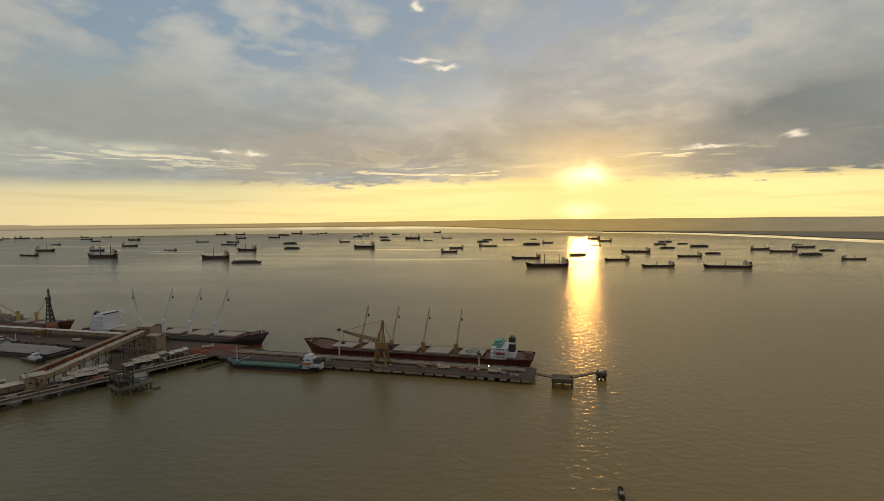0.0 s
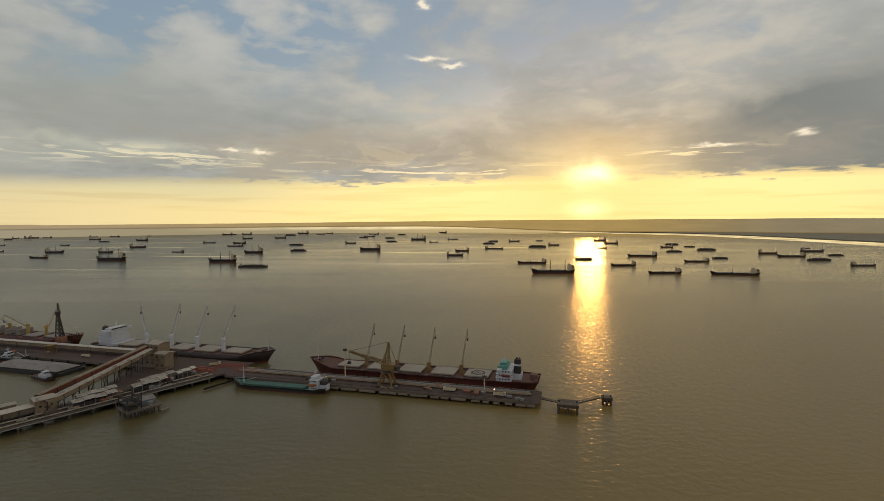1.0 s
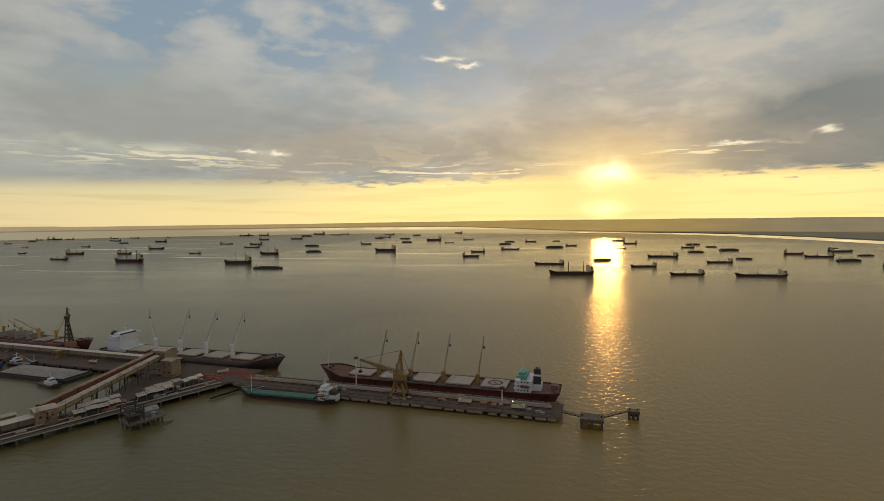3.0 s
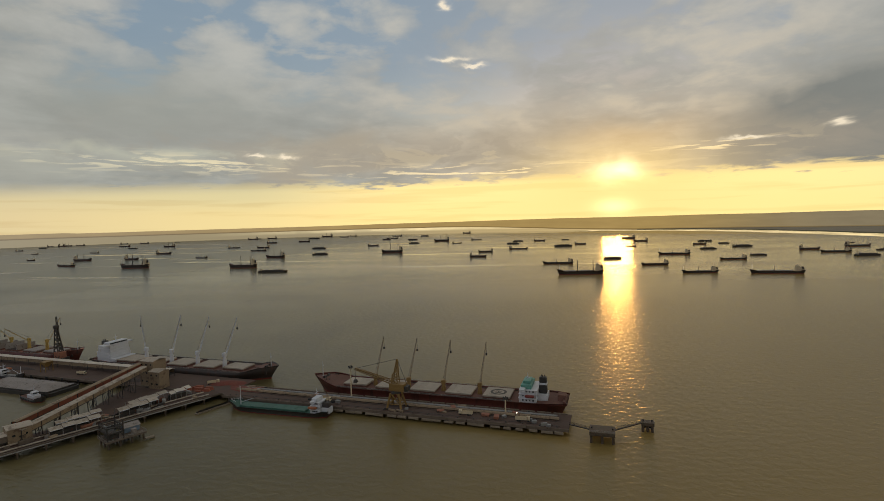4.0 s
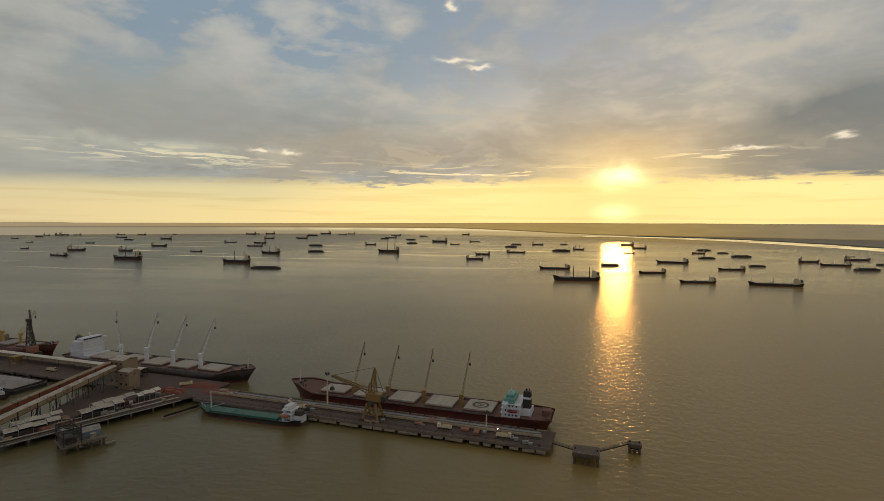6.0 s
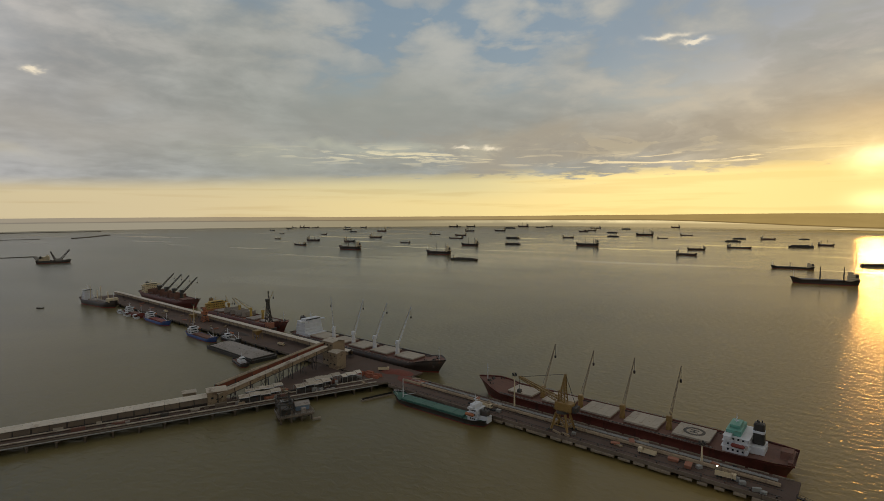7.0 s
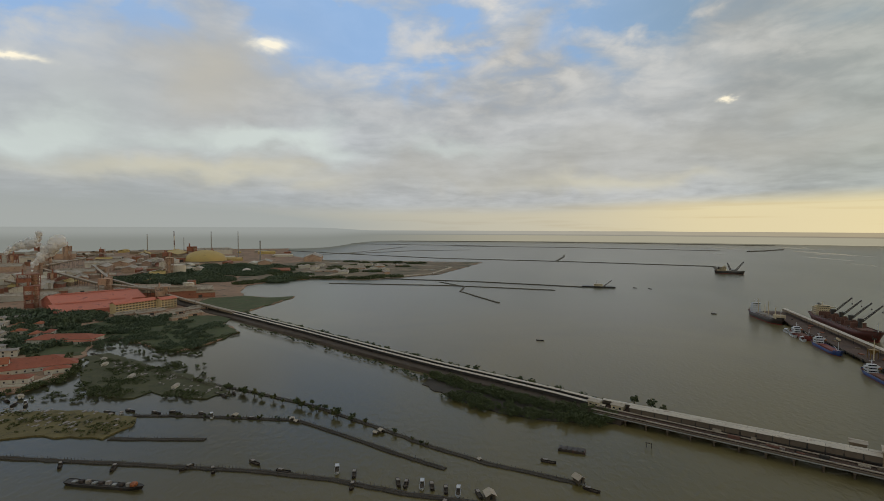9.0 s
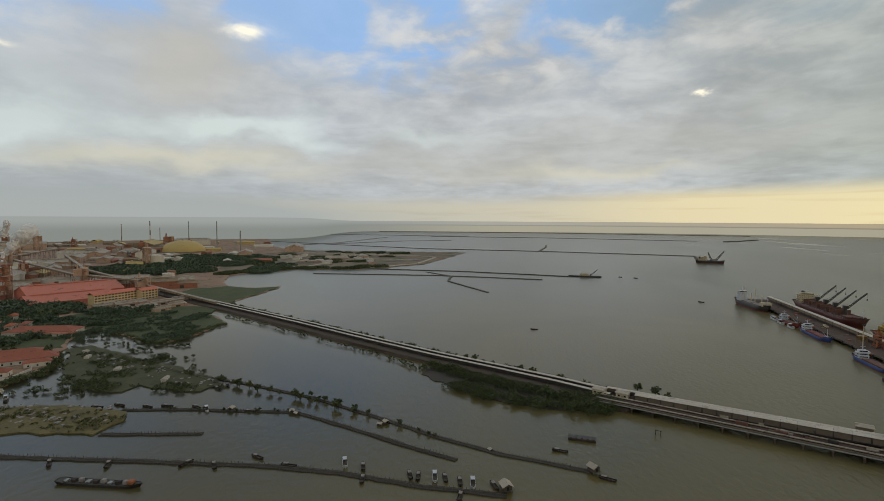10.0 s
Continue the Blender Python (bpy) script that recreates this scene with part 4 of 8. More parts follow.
def coaster(label, m, L, B, deck, paint, deck_paint, house_paint, mast=9.0, tiers=2, name="coaster", group="", simple=False):
    """A small cargo vessel: house aft, one long hold, raised bow with a mast."""
    ship = thing(name, m, label, "ship", group)
    hull_parts(ship, L, B, deck, 2.0, 1.2, paint, BOOT_RED, deck_paint, 0.8, 0.5, 20)
    deckhouse(ship, -L / 2 + 5.5, -L / 2 + 12, B, deck + 0.2, tiers, 2.4, house_paint, STEEL_DARK, 3.2, simple, mast_h=5)
    x1 = L * 0.36
    part("hold_coaming", blk(-L / 2 + 16, x1, -B * 0.34, B * 0.34, deck - 0.1, deck + 1.1), deck_paint, ship)
    n = 1 if simple else 6
    for i in range(n):
        a = -L / 2 + 16 + (x1 + L / 2 - 16) * i / n
        part("hold_cover", blk(a + 0.15, a + (x1 + L / 2 - 16) / n - 0.15, -B * 0.33, B * 0.33, deck + 1.1, deck + 1.35), deck_paint, ship)
    bm = tube(bmesh.new(), (x1 + 1.5, 0, deck), (x1 + 1.5, 0, deck + mast + 3), 0.35, 0.18, 8)
    beam(bm, (x1 + 1.5, 0, deck + 2), (x1 - 9, 0, deck + 5.5), 0.3)
    part("cargo_mast", bm, house_paint, ship)
    bm = railing(bmesh.new(), [(L * 0.4, -B * 0.3, deck + 2.8), (L * 0.48, 0, deck + 3.0), (L * 0.4, B * 0.3, deck + 2.8)], 1.0, 2.0)
    part("bow_rail", bm, house_paint, ship)
    return ship


def barge(label, m, L, B, deck, paint, load=None, heap=3.0, name="barge", group=""):
    """A flat barge; load is a heaped cargo inside low walls."""
    b = thing(name, m, label, "barge", group)
    outline = [(-L / 2, -B / 2), (L / 2 - 2, -B / 2), (L / 2, -B / 2 + 2), (L / 2, B / 2 - 2), (L / 2 - 2, B / 2), (-L / 2, B / 2)]
    part("hull", prism(bmesh.new(), outline, -1.0, deck), paint, b)
    bm = bmesh.new()
    for s in (-1, 1):
        box(bm, -L / 2 + 1.5, L / 2 - 3, s * (B / 2 - 1.2) - 0.15, s * (B / 2 - 1.2) + 0.15, deck, deck + 1.2)
    for x in (-L / 2 + 1.5, L / 2 - 3):
        box(bm, x - 0.15, x + 0.15, -B / 2 + 1.2, B / 2 - 1.2, deck, deck + 1.2)
    part("side_board", bm, STEEL_DARK, b)
    if load:
        bm = bmesh.new()
        nx, ny = 24, 9
        grid = []
        for i in range(nx + 1):
            row = []
            for j in range(ny + 1):
                u, v = i / nx, j / ny
                e = min(1.0, 3.2 * min(v, 1 - v)) * min(1.0, 9 * min(u, 1 - u))
                z = deck + 0.6 + heap * e + 0.35 * noise.noise((u * 9, v * 4, L)) * e
                row.append(bm.verts.new((-L / 2 + 2 + (L - 5.5) * u, (-B / 2 + 1.4) + (B - 2.8) * v, z)))
            grid.append(row)
        for i in range(nx):
            for j in range(ny):
                bm.faces.new((grid[i][j], grid[i + 1][j], grid[i + 1][j + 1], grid[i][j + 1]))
        part("cargo_mound", bm, load, b)
    for x in () if group else (-L / 2 + 1, L / 2 - 1.5):
        for s in (-1, 1):
            part("bollard", tube(bmesh.new(), (x, s * (B / 2 - 0.6), deck), (x, s * (B / 2 - 0.6), deck + 0.9), 0.25, 0.32, 8), STEEL_DARK, b)
    return b


def tug(label, m, L, paint, house_paint):
    t = thing("tugboat", m, label, "tugboat")
    B = L * 0.3
    hull_parts(t, L, B, 1.8, 1.3, 0.2, paint, BOOT_RED, DECK_RED, 0.7, 0.4, 18)
    part("deckhouse", bevelled(blk(-L * 0.15, L * 0.22, -B * 0.3, B * 0.3, 1.7, 4.2), 0.2), house_paint, t)
    wh = part("wheelhouse", bevelled(blk(0, L * 0.16, -B * 0.24, B * 0.24, 4.2, 6.6), 0.2), house_paint, t)
    part("window", windows_row(bmesh.new(), L * 0.16, -B * 0.22, B * 0.22, 5.2, 4, 0.8, 0.8), GLASS, wh)
    part("funnel", tube(bmesh.new(), (-L * 0.08, 0, 4.2), (-L * 0.08, 0, 7.0), 0.8, 0.7, 12), STEEL_DARK, t)
    part("mast", tube(bmesh.new(), (L * 0.06, 0, 6.6), (L * 0.06, 0, 11.0), 0.16, 0.08, 6), house_paint, t)
    for i in range(5):
        for s in (-1, 1):
            x = -L * 0.35 + L * 0.15 * i
            bm = tube(bmesh.new(), (x, s * (B / 2 - 0.1), 1.3), (x, s * (B / 2 + 0.25), 1.3), 0.5, n=10)
            part("tyre_fender", bm, RUBBER, t)
    part("towing_post", tube(bmesh.new(), (-L * 0.28, 0, 1.7), (-L * 0.28, 0, 3.0), 0.35, n=8), STEEL_DARK, t)
    return t


coaster("green-decked coaster with white house aft, moored on the wharf's near side", at_wharf(-184, -8.3, 182), 76, 11.5, 2.4, HULL_BLACK, DECK_GREEN, WHITE, 10.0, 3)
barge("wide barge heaped with grey covered cargo beside the wharf", at_wharf(-408, -15, 0), 78, 25, 2.6, HULL_BLACK, CARGO, 3.2)
tug("white and dark harbour tug lying against a barge", at_wharf(-376, -33, -12), 27, HULL_BLACK, WHITE)
coaster("blue-hulled coaster with red deck and white house by the wharf", at_wharf(-606, -7, 0), 62, 11, 2.6, HULL_BLUE, BOOT_RED, WHITE, 8.0, 2)
coaster("dark blue coaster with white house moored by the wharf", at_wharf(-490, -11, 0), 58, 11, 2.4, HULL_BLUE, DECK_RED, WHITE, 8.0, 2)
coaster("small dark coaster with white house lying inside the wharf", at_wharf(-456, 1.5, 0), 34, 8, 2.0, HULL_BLACK, STEEL_GREY, WHITE, 6.0, 1)
coaster("red-hulled coaster with white house moored by the wharf", at_wharf(-672, -8, 2), 48, 10, 2.6, BOOT_RED, DECK_RED, WHITE, 8.0, 2)

# ---------------------------------------------------------------- ships at anchor in the roads


def general_cargo(m, mast=1.1, gear=None, house=None):
    ship = thing("cargo_ship", m, "dark anchored cargo ship with house aft and two masts", "ship", "ships at anchor")
    hull_parts(ship, 100, 16, 5.0, 2.5, 2.0, HULL_DARK, BOOT_RED, DECK_RED, 1.0, 1.0, 18)
    deckhouse(ship, -43, -33, 16, 5.0, 4, 2.6, house or CREAM, HULL_BLACK, 5.0, True)
    for x0, x1 in ((-24, 2), (10, 36)):
        part("hatch_cover", blk(x0, x1, -5, 5, 4.9, 7.0, 0.15), CARGO, ship)
    for x in (-28, 6):
        part("cargo_mast", tube(bmesh.new(), (x, 0, 4.9), (x, 0, 24), mast, mast * 0.7, 8), gear or STEEL_DARK, ship)
    bow_gear(ship, 48, 16, 7.6, True)
    return ship


def small_tanker(m):
    ship = thing("tanker", m, "low dark anchored tanker with house aft and deck piping", "ship", "ships at anchor")
    hull_parts(ship, 100, 15, 3.6, 2.4, 2.0, HULL_BLACK, BOOT_RED, DECK_RED, 0.8, 0.8, 18)
    deckhouse(ship, -43, -33, 15, 4.0, 3, 2.6, CREAM, HULL_DARK, 4.5, True)
    bm = bmesh.new()
    for y in (-2.2, -0.8, 0.8, 2.2):
        tube(bm, (-28, y, 5.0), (38, y, 5.0), 0.35, n=6)
    part("deck_pipe", bm, STEEL_GREY, ship)
    part("manifold", blk(4, 8, -5, 5, 3.6, 6.2), STEEL_GREY, ship)
    part("hose_crane", lattice(bmesh.new(), (4, 0, 3.6), (4, 0, 14), 1.2, 0.8, 5, 0.25), CREAM, ship)
    bow_gear(ship, 48, 15, 6.2, True)
    return ship


def flat_barge(m):
    """A box-shaped barge with raked ends, a hold full of bulk cargo and a small house aft."""
    b = thing("barge", m, "long flat dark barge at anchor", "barge", "ships at anchor")
    bm = bmesh.new()
    side = [(-47, -1.0), (46, -1.0), (50, 2.2), (50, 4.6), (44, 3.8), (-44, 3.8), (-50, 4.2), (-50, 1.6)]
    n = len(side)
    verts = [(x, -10, z) for x, z in side] + [(x, 10, z) for x, z in side]
    faces(bm, verts, [tuple(range(n)), tuple(range(2 * n - 1, n - 1, -1))] + [(i, n + i, n + (i + 1) % n, (i + 1) % n) for i in range(n)])
    bmesh.ops.recalc_face_normals(bm, faces=bm.faces)
    part("hull", bm, HULL_BLACK, b)
    part("coaming", blk(-36, 40, -7.5, 7.5, 3.7, 5.0, 0.2), STEEL_DARK, b)
    part("cargo", blk(-34, 38, -6.5, 6.5, 5.0, 6.2, 3.5), COAL, b)
    part("deck_house", bevelled(blk(-46, -40, -4, 4, 3.7, 8.0), 0.3), CREAM, b)
    part("mast", tube(bmesh.new(), (-43, 0, 8.0), (-43, 0, 13), 0.35, 0.2, 6), STEEL_DARK, b)
    return b


def motor_coaster(m):
    return coaster("small dark anchored coaster with house aft", m, 80, 12, 3.4, HULL_DARK, DECK_RED, CREAM, 11.0, 3, "coaster", "ships at anchor", True)


PROTO = {}


def anchored(kind, x, y, length, turn=0.0, swing=8.0):
    """One ship at anchor: the first of its kind is built, the others are copies."""
    make, size = {"cargo": (general_cargo, 100), "tanker": (small_tanker, 100), "barge": (flat_barge, 100), "coaster": (motor_coaster, 80)}[kind]
    rnd = random.Random(x * 7 + y)
    k = length / size
    m = pose(x, y, 0, 0, 0, turn + rnd.uniform(-swing, swing)) @ Matrix.Diagonal((k * (0.95 if kind == "barge" else 1.06), k * 1.06, k * {"barge": 1.35, "tanker": 1.2}.get(kind, 1.38), 1))
    if kind not in PROTO:
        PROTO[kind] = make(m)
    else:
        copy_thing(PROTO[kind], m)


anchored("tanker", 552, 1144, 93, 180)
anchored("cargo", 169, 1167, 92, 180)
anchored("tanker", 414, 1169, 72, 180)
anchored("barge", -588, 1309, 78)
anchored("coaster", 375, 1356, 63, 180)
anchored("tanker", 975, 1371, 59)
anchored("tanker", 149, 1430, 77, 180)
anchored("cargo", -742, 1446, 82, 180)
anchored("tanker", 612, 1488, 68, 180)
anchored("cargo", -1117, 1493, 92, 180)
anchored("barge", 974, 1542, 86)
anchored("barge", 319, 1575, 70)
anchored("tanker", -1448, 1599, 71, 180)
anchored("barge", 733, 1614, 60)
anchored("tanker", 984, 1692, 80, 180)
anchored("tanker", 528, 1699, 89, 180)
anchored("coaster", -76, 1728, 64)
anchored("barge", 1154, 1747, 60, 180)
anchored("coaster", 982, 1819, 71)
anchored("cargo", -829, 1851, 73, 180)
anchored("cargo", -1616, 1861, 68)
anchored("cargo", -1414, 1866, 61)
anchored("tanker", -1155, 1908, 50, 180)
anchored("coaster", -1905, 1924, 39, 180)
anchored("barge", 713, 1929, 74)
anchored("tanker", 1202, 1943, 87)
anchored("coaster", -61, 1974, 62, 180)
anchored("barge", -709, 1993, 85)
anchored("barge", 870, 2033, 93)
anchored("cargo", -431, 2037, 83, 180)
anchored("tanker", 66, 2127, 73)
anchored("tanker", 1307, 2154, 30)
anchored("tanker", 512, 2177, 41, 180)
anchored("coaster", 790, 2224, 60, 180)
anchored("coaster", -1533, 2227, 85)
anchored("barge", 256, 2258, 104, 180)
anchored("barge", 900, 2269, 59, 180)
anchored("tanker", -1131, 2333, 71, 180)
anchored("cargo", 348, 2403, 49)
anchored("tanker", -2390, 2427, 40, 180)
anchored("tanker", -2055, 2430, 51, 180)
anchored("barge", -878, 2442, 93, 180)
anchored("barge", 896, 2460, 82, 180)
anchored("barge", 52, 2564, 83, 180)
anchored("coaster", 649, 2568, 73, 180)
anchored("coaster", -1247, 2619, 77, 180)
anchored("coaster", -655, 2621, 64)
anchored("tanker", -1444, 2684, 67)
anchored("tanker", -237, 2753, 48)
anchored("barge", 83, 2822, 76, 180)
anchored("coaster", 196, 2822, 67)
anchored("barge", -477, 2824, 81)
anchored("barge", -2150, 2828, 76, 180)
anchored("tanker", -2895, 2830, 54)
anchored("cargo", 667, 2892, 67, 180)
anchored("barge", 338, 2893, 56, 180)
anchored("cargo", -2031, 2989, 69, 180)
anchored("cargo", -355, 3057, 87, 180)
anchored("tanker", -154, 3141, 61)
anchored("tanker", -2476, 3174, 78, 180)
anchored("barge", -3082, 3182, 75)
anchored("cargo", -1493, 3255, 66)
anchored("barge", -576, 3337, 88, 180)
anchored("coaster", -1313, 3353, 87, 180)
anchored("coaster", -3242, 3408, 64)
anchored("cargo", -774, 3446, 57, 180)
anchored("cargo", -3191, 3456, 61)
anchored("cargo", -3167, 3478, 66)
anchored("tanker", -3112, 3528, 70, 180)
anchored("tanker", -783, 3676, 81, 180)
anchored("tanker", -2898, 3706, 69)
anchored("tanker", -2751, 3739, 65, 180)
anchored("tanker", -2798, 3782, 44)
anchored("barge", -2603, 3920, 50, 180)
anchored("barge", -1476, 3967, 120, 180)
anchored("barge", -609, 4076, 90)
anchored("coaster", -2073, 4143, 103, 180)
anchored("barge", -2067, 4228, 81)
anchored("tanker", -866, 4244, 84, 180)
anchored("tanker", -1325, 4267, 76, 180)
anchored("coaster", -1967, 4275, 97, 180)
anchored("cargo", -1537, 4448, 95, 180)
anchored("coaster", -1323, 4517, 75, 180)
anchored("cargo", -322, 4697, 67, 180)

# ---------------------------------------------------------------- wharf


def pile_row(parent, pts, r, z0, z1, name="pile", material=None):
    data = None
    for x, y in pts:
        if data is None:
            ob = part(name, tube(bmesh.new(), (0, 0, z0), (0, 0, z1), r, n=8), material or PILE, parent)
            ob.location = (x, y, 0)
            data = ob.data
        else:
            share(name, data, parent, Matrix.Translation((x, y, 0)))


def gallery(label, m, length, w, z_floor, h, z_end=None, roof=None, wall=None, bay=8.0, posts_to=4.0, panels=True, name="conveyor_gallery"):
    """A covered conveyor on trestles: roof sheets, side panels and posts by bays; z_end lifts its far end."""
    g = thing(name, m, label, "conveyor")
    rise = 0.0 if z_end is None else z_end - z_floor
    n = max(1, round(length / bay))
    zl = z_floor + rise
    bm = bmesh.new()
    faces(bm, [(0, -w / 2, z_floor - 0.4), (length, -w / 2, zl - 0.4), (length, w / 2, zl - 0.4), (0, w / 2, z_floor - 0.4), (0, -w / 2, z_floor), (length, -w / 2, zl), (length, w / 2, zl), (0, w / 2, z_floor)], BOX_LOOPS)
    part("floor_girder", bm, STEEL_DARK, g)
    for i in range(n):
        a, b = length * i / n, length * (i + 1) / n
        za, zb = z_floor + rise * i / n, z_floor + rise * (i + 1) / n
        bm = bmesh.new()
        e = w / 2 + 0.5
        for s in (-1, 1):
            q = [(a, s * e, za + h - 0.1), (b - 0.06, s * e, zb + h - 0.1), (b - 0.06, 0, zb + h + w * 0.14), (a, 0, za + h + w * 0.14)]
            q = q if s < 0 else q[::-1]
            faces(bm, [(x, y, z - 0.15) for x, y, z in q] + q, BOX_LOOPS)
        part("roof_sheet", bm, roof or ROOF_TIN, g)
        if panels:
            for s in (-1, 1):
                bm = bmesh.new()
                y0, y1 = s * w / 2 - 0.08, s * w / 2 + 0.08
                faces(bm, [(a + 0.35, y0, za + 0.1), (b - 0.35, y0, zb + 0.1), (b - 0.35, y1, zb + 0.1), (a + 0.35, y1, za + 0.1),
                           (a + 0.35, y0, za + h * 0.82), (b - 0.35, y0, zb + h * 0.82), (b - 0.35, y1, zb + h * 0.82), (a + 0.35, y1, za + h * 0.82)], BOX_LOOPS)
                part("side_panel", bm, wall or CLAD_TAN, g)
        bm = bmesh.new()
        for s in (-1, 1):
            beam(bm, (a, s * w / 2, posts_to), (a, s * w / 2, za + h), 0.35)
        beam(bm, (a, -w / 2 - 0.1, za - 0.55), (a, w / 2 + 0.1, za - 0.55), 0.3)
        if za - posts_to > 3:
            beam(bm, (a, -w / 2, posts_to), (a, w / 2, za - 0.4), 0.2)
            beam(bm, (a, w / 2, posts_to), (a, -w / 2, za - 0.4), 0.2)
        part("trestle_frame", bm, STEEL_DARK, g)
    return g


def build_wharf():
    w = thing("wharf", WHARF, "long dusty concrete wharf on dark piles", "wharf", kind="structure")
    rnd = random.Random(5)
    # east berth, then the wider west berth
    for x0, x1, y0, y1, n in ((-236, 2, 0, 23, 20), (-850, -236, 3, 36, 52)):
        for i in range(n):
            a, b = x0 + (x1 - x0) * i / n, x0 + (x1 - x0) * (i + 1) / n
            part("deck_slab", blk(a + 0.05, b - 0.05, y0, y1, 2.9, 4.0 + rnd.uniform(-0.03, 0.03)), DECK_DUST, w)
            part("edge_beam", blk(a + 0.1, b - 0.1, y0 - 0.5, y0 - 0.003, 2.4 + rnd.uniform(-0.1, 0.1), 4.25), CONCRETE, w)
    pile_row(w, [(x, y) for x in np.arange(-844, 0, 9.0).tolist() for y in ((1.5, 12, 21.5) if x > -236 else (5, 19, 33))][:290], 0.55, -2, 3)
    # broken pale fender logs along the east front, black panels on the west one
    for i in range(20):
        a = -146 + 7.4 * i + rnd.uniform(-1, 1)
        ln = rnd.uniform(3.5, 7.0)
        bm = blk(a, a + ln, -1.6, -0.5, rnd.uniform(1.0, 1.4), rnd.uniform(2.2, 2.7))
        part("fender_beam", bevelled(bm, 0.12), CONCRETE_PALE, w)
    for i in range(34):
        a = -840 + 17.7 * i
        part("fender_panel", bevelled(blk(a, a + 2.4, 2.2, 2.9, 0.4, 3.8), 0.12), RUBBER, w)
    for i in range(24):
        a = -230 + 9.8 * i
        part("bollard", tube(bmesh.new(), (a, 1.2, 4.0), (a, 1.2, 4.8), 0.28, 0.4, 10), STEEL_DARK, w)
        part("kerb", blk(a - 4.2, a + 4.2, 22.3, 22.9, 4.03, 4.5), CONCRETE_PALE, w)
    return w


build_wharf()

# long low conveyor and rails on the east berth
low = thing("conveyor", at_wharf(0, 0), "long low covered conveyor along the wharf deck", "conveyor")
for i in range(28):
    a = -234 + 8.2 * i
    bm = bmesh.new()
    faces(bm, [(a, 11.6, 4.5), (a + 8.1, 11.6, 4.5), (a + 8.1, 14.0, 4.5), (a, 14.0, 4.5), (a, 12.0, 5.5), (a + 8.1, 12.0, 5.5), (a + 8.1, 13.6, 5.5), (a, 13.6, 5.5)], BOX_LOOPS)
    part("cover", bm, CLAD_TAN, low)
    bm = blk(a + 0.5, a + 0.9, 11.7, 13.9, 4.0, 4.5)
    box(bm, a + 6.5, a + 6.9, 11.7, 13.9, 4.0, 4.5)
    part("trestle", bm, STEEL_DARK, low)
for y in (3.4, 9.8):
    single("crane_rail", box(bmesh.new(), -228, -3, y - 0.15, y + 0.15, 4.02, 4.2), STEEL_DARK, at_wharf(0, 0), "dark steel crane rail on the wharf deck", "rail", "crane rails")
pipes = thing("pipe_run", at_wharf(0, 0), "pipes on low stools along the wharf deck", "pipe")
for y, r in ((16.6, 0.3), (17.5, 0.22), (18.3, 0.22)):
    part("pipe", tube(bmesh.new(), (-230, y, 4.75), (-6, y, 4.75), r, n=8), STEEL_GREY, pipes)
for i in range(24):
    part("stool", blk(-229 + 9.6 * i, -228.6 + 9.6 * i, 16.2, 18.6, 4.0, 4.55), CONCRETE, pipes)

gallery("pale-roofed conveyor gallery along the wharf", at_wharf(-309, 27.5, 180), 532, 5.0, 6.6, 3.4, bay=18.0, wall=CLAD_TAN, roof=ROOF_PALE)


def lamp_mast(m, h, lit=False):
    t = thing("lamp_mast", m, "tall tan lamp mast with floodlight head on the wharf", "lamp", "lamp masts")
    part("pole", tube(bmesh.new(), (0, 0, 0), (0, 0, h), 0.55, 0.3, 10), CREAM, t)
    part("base", bevelled(blk(-1, 1, -1, 1, 0, 0.7), 0.1), CONCRETE, t)
    part("platform", tube(bmesh.new(), (0, 0, h), (0, 0, h + 0.35), 1.5, n=12), STEEL_DARK, t)
    for k in range(4):
        a = k * math.pi / 2
        x, y = math.cos(a) * 1.2, math.sin(a) * 1.2
        part("floodlight", bevelled(blk(x - 0.4, x + 0.4, y - 0.4, y + 0.4, h + 0.35, h + 1.5), 0.1), LAMP_GLOW if lit and k == 3 else STEEL_DARK, t)
    return t


lamp_mast(at_wharf(-145, 19.8, 0, 4.0), 20.0)
lamp_mast(at_wharf(-37, 15.2, 0, 4.0), 9.0)
lamp_mast(at_wharf(-549, 8, 0, 4.0), 20.0)
post = thing("lamp_post", at_wharf(-29, 9.0, 0, 4.0), "short post with a lit white lamp on the wharf", "lamp")
part("pole", tube(bmesh.new(), (0, 0, 0), (0, 0, 3.2), 0.12, n=6), STEEL_GREY, post)
part("lamp_head", bevelled(blk(-0.3, 0.3, -0.3, 0.3, 3.2, 3.7), 0.08), LAMP_GLOW, post, "lit white lamp head")


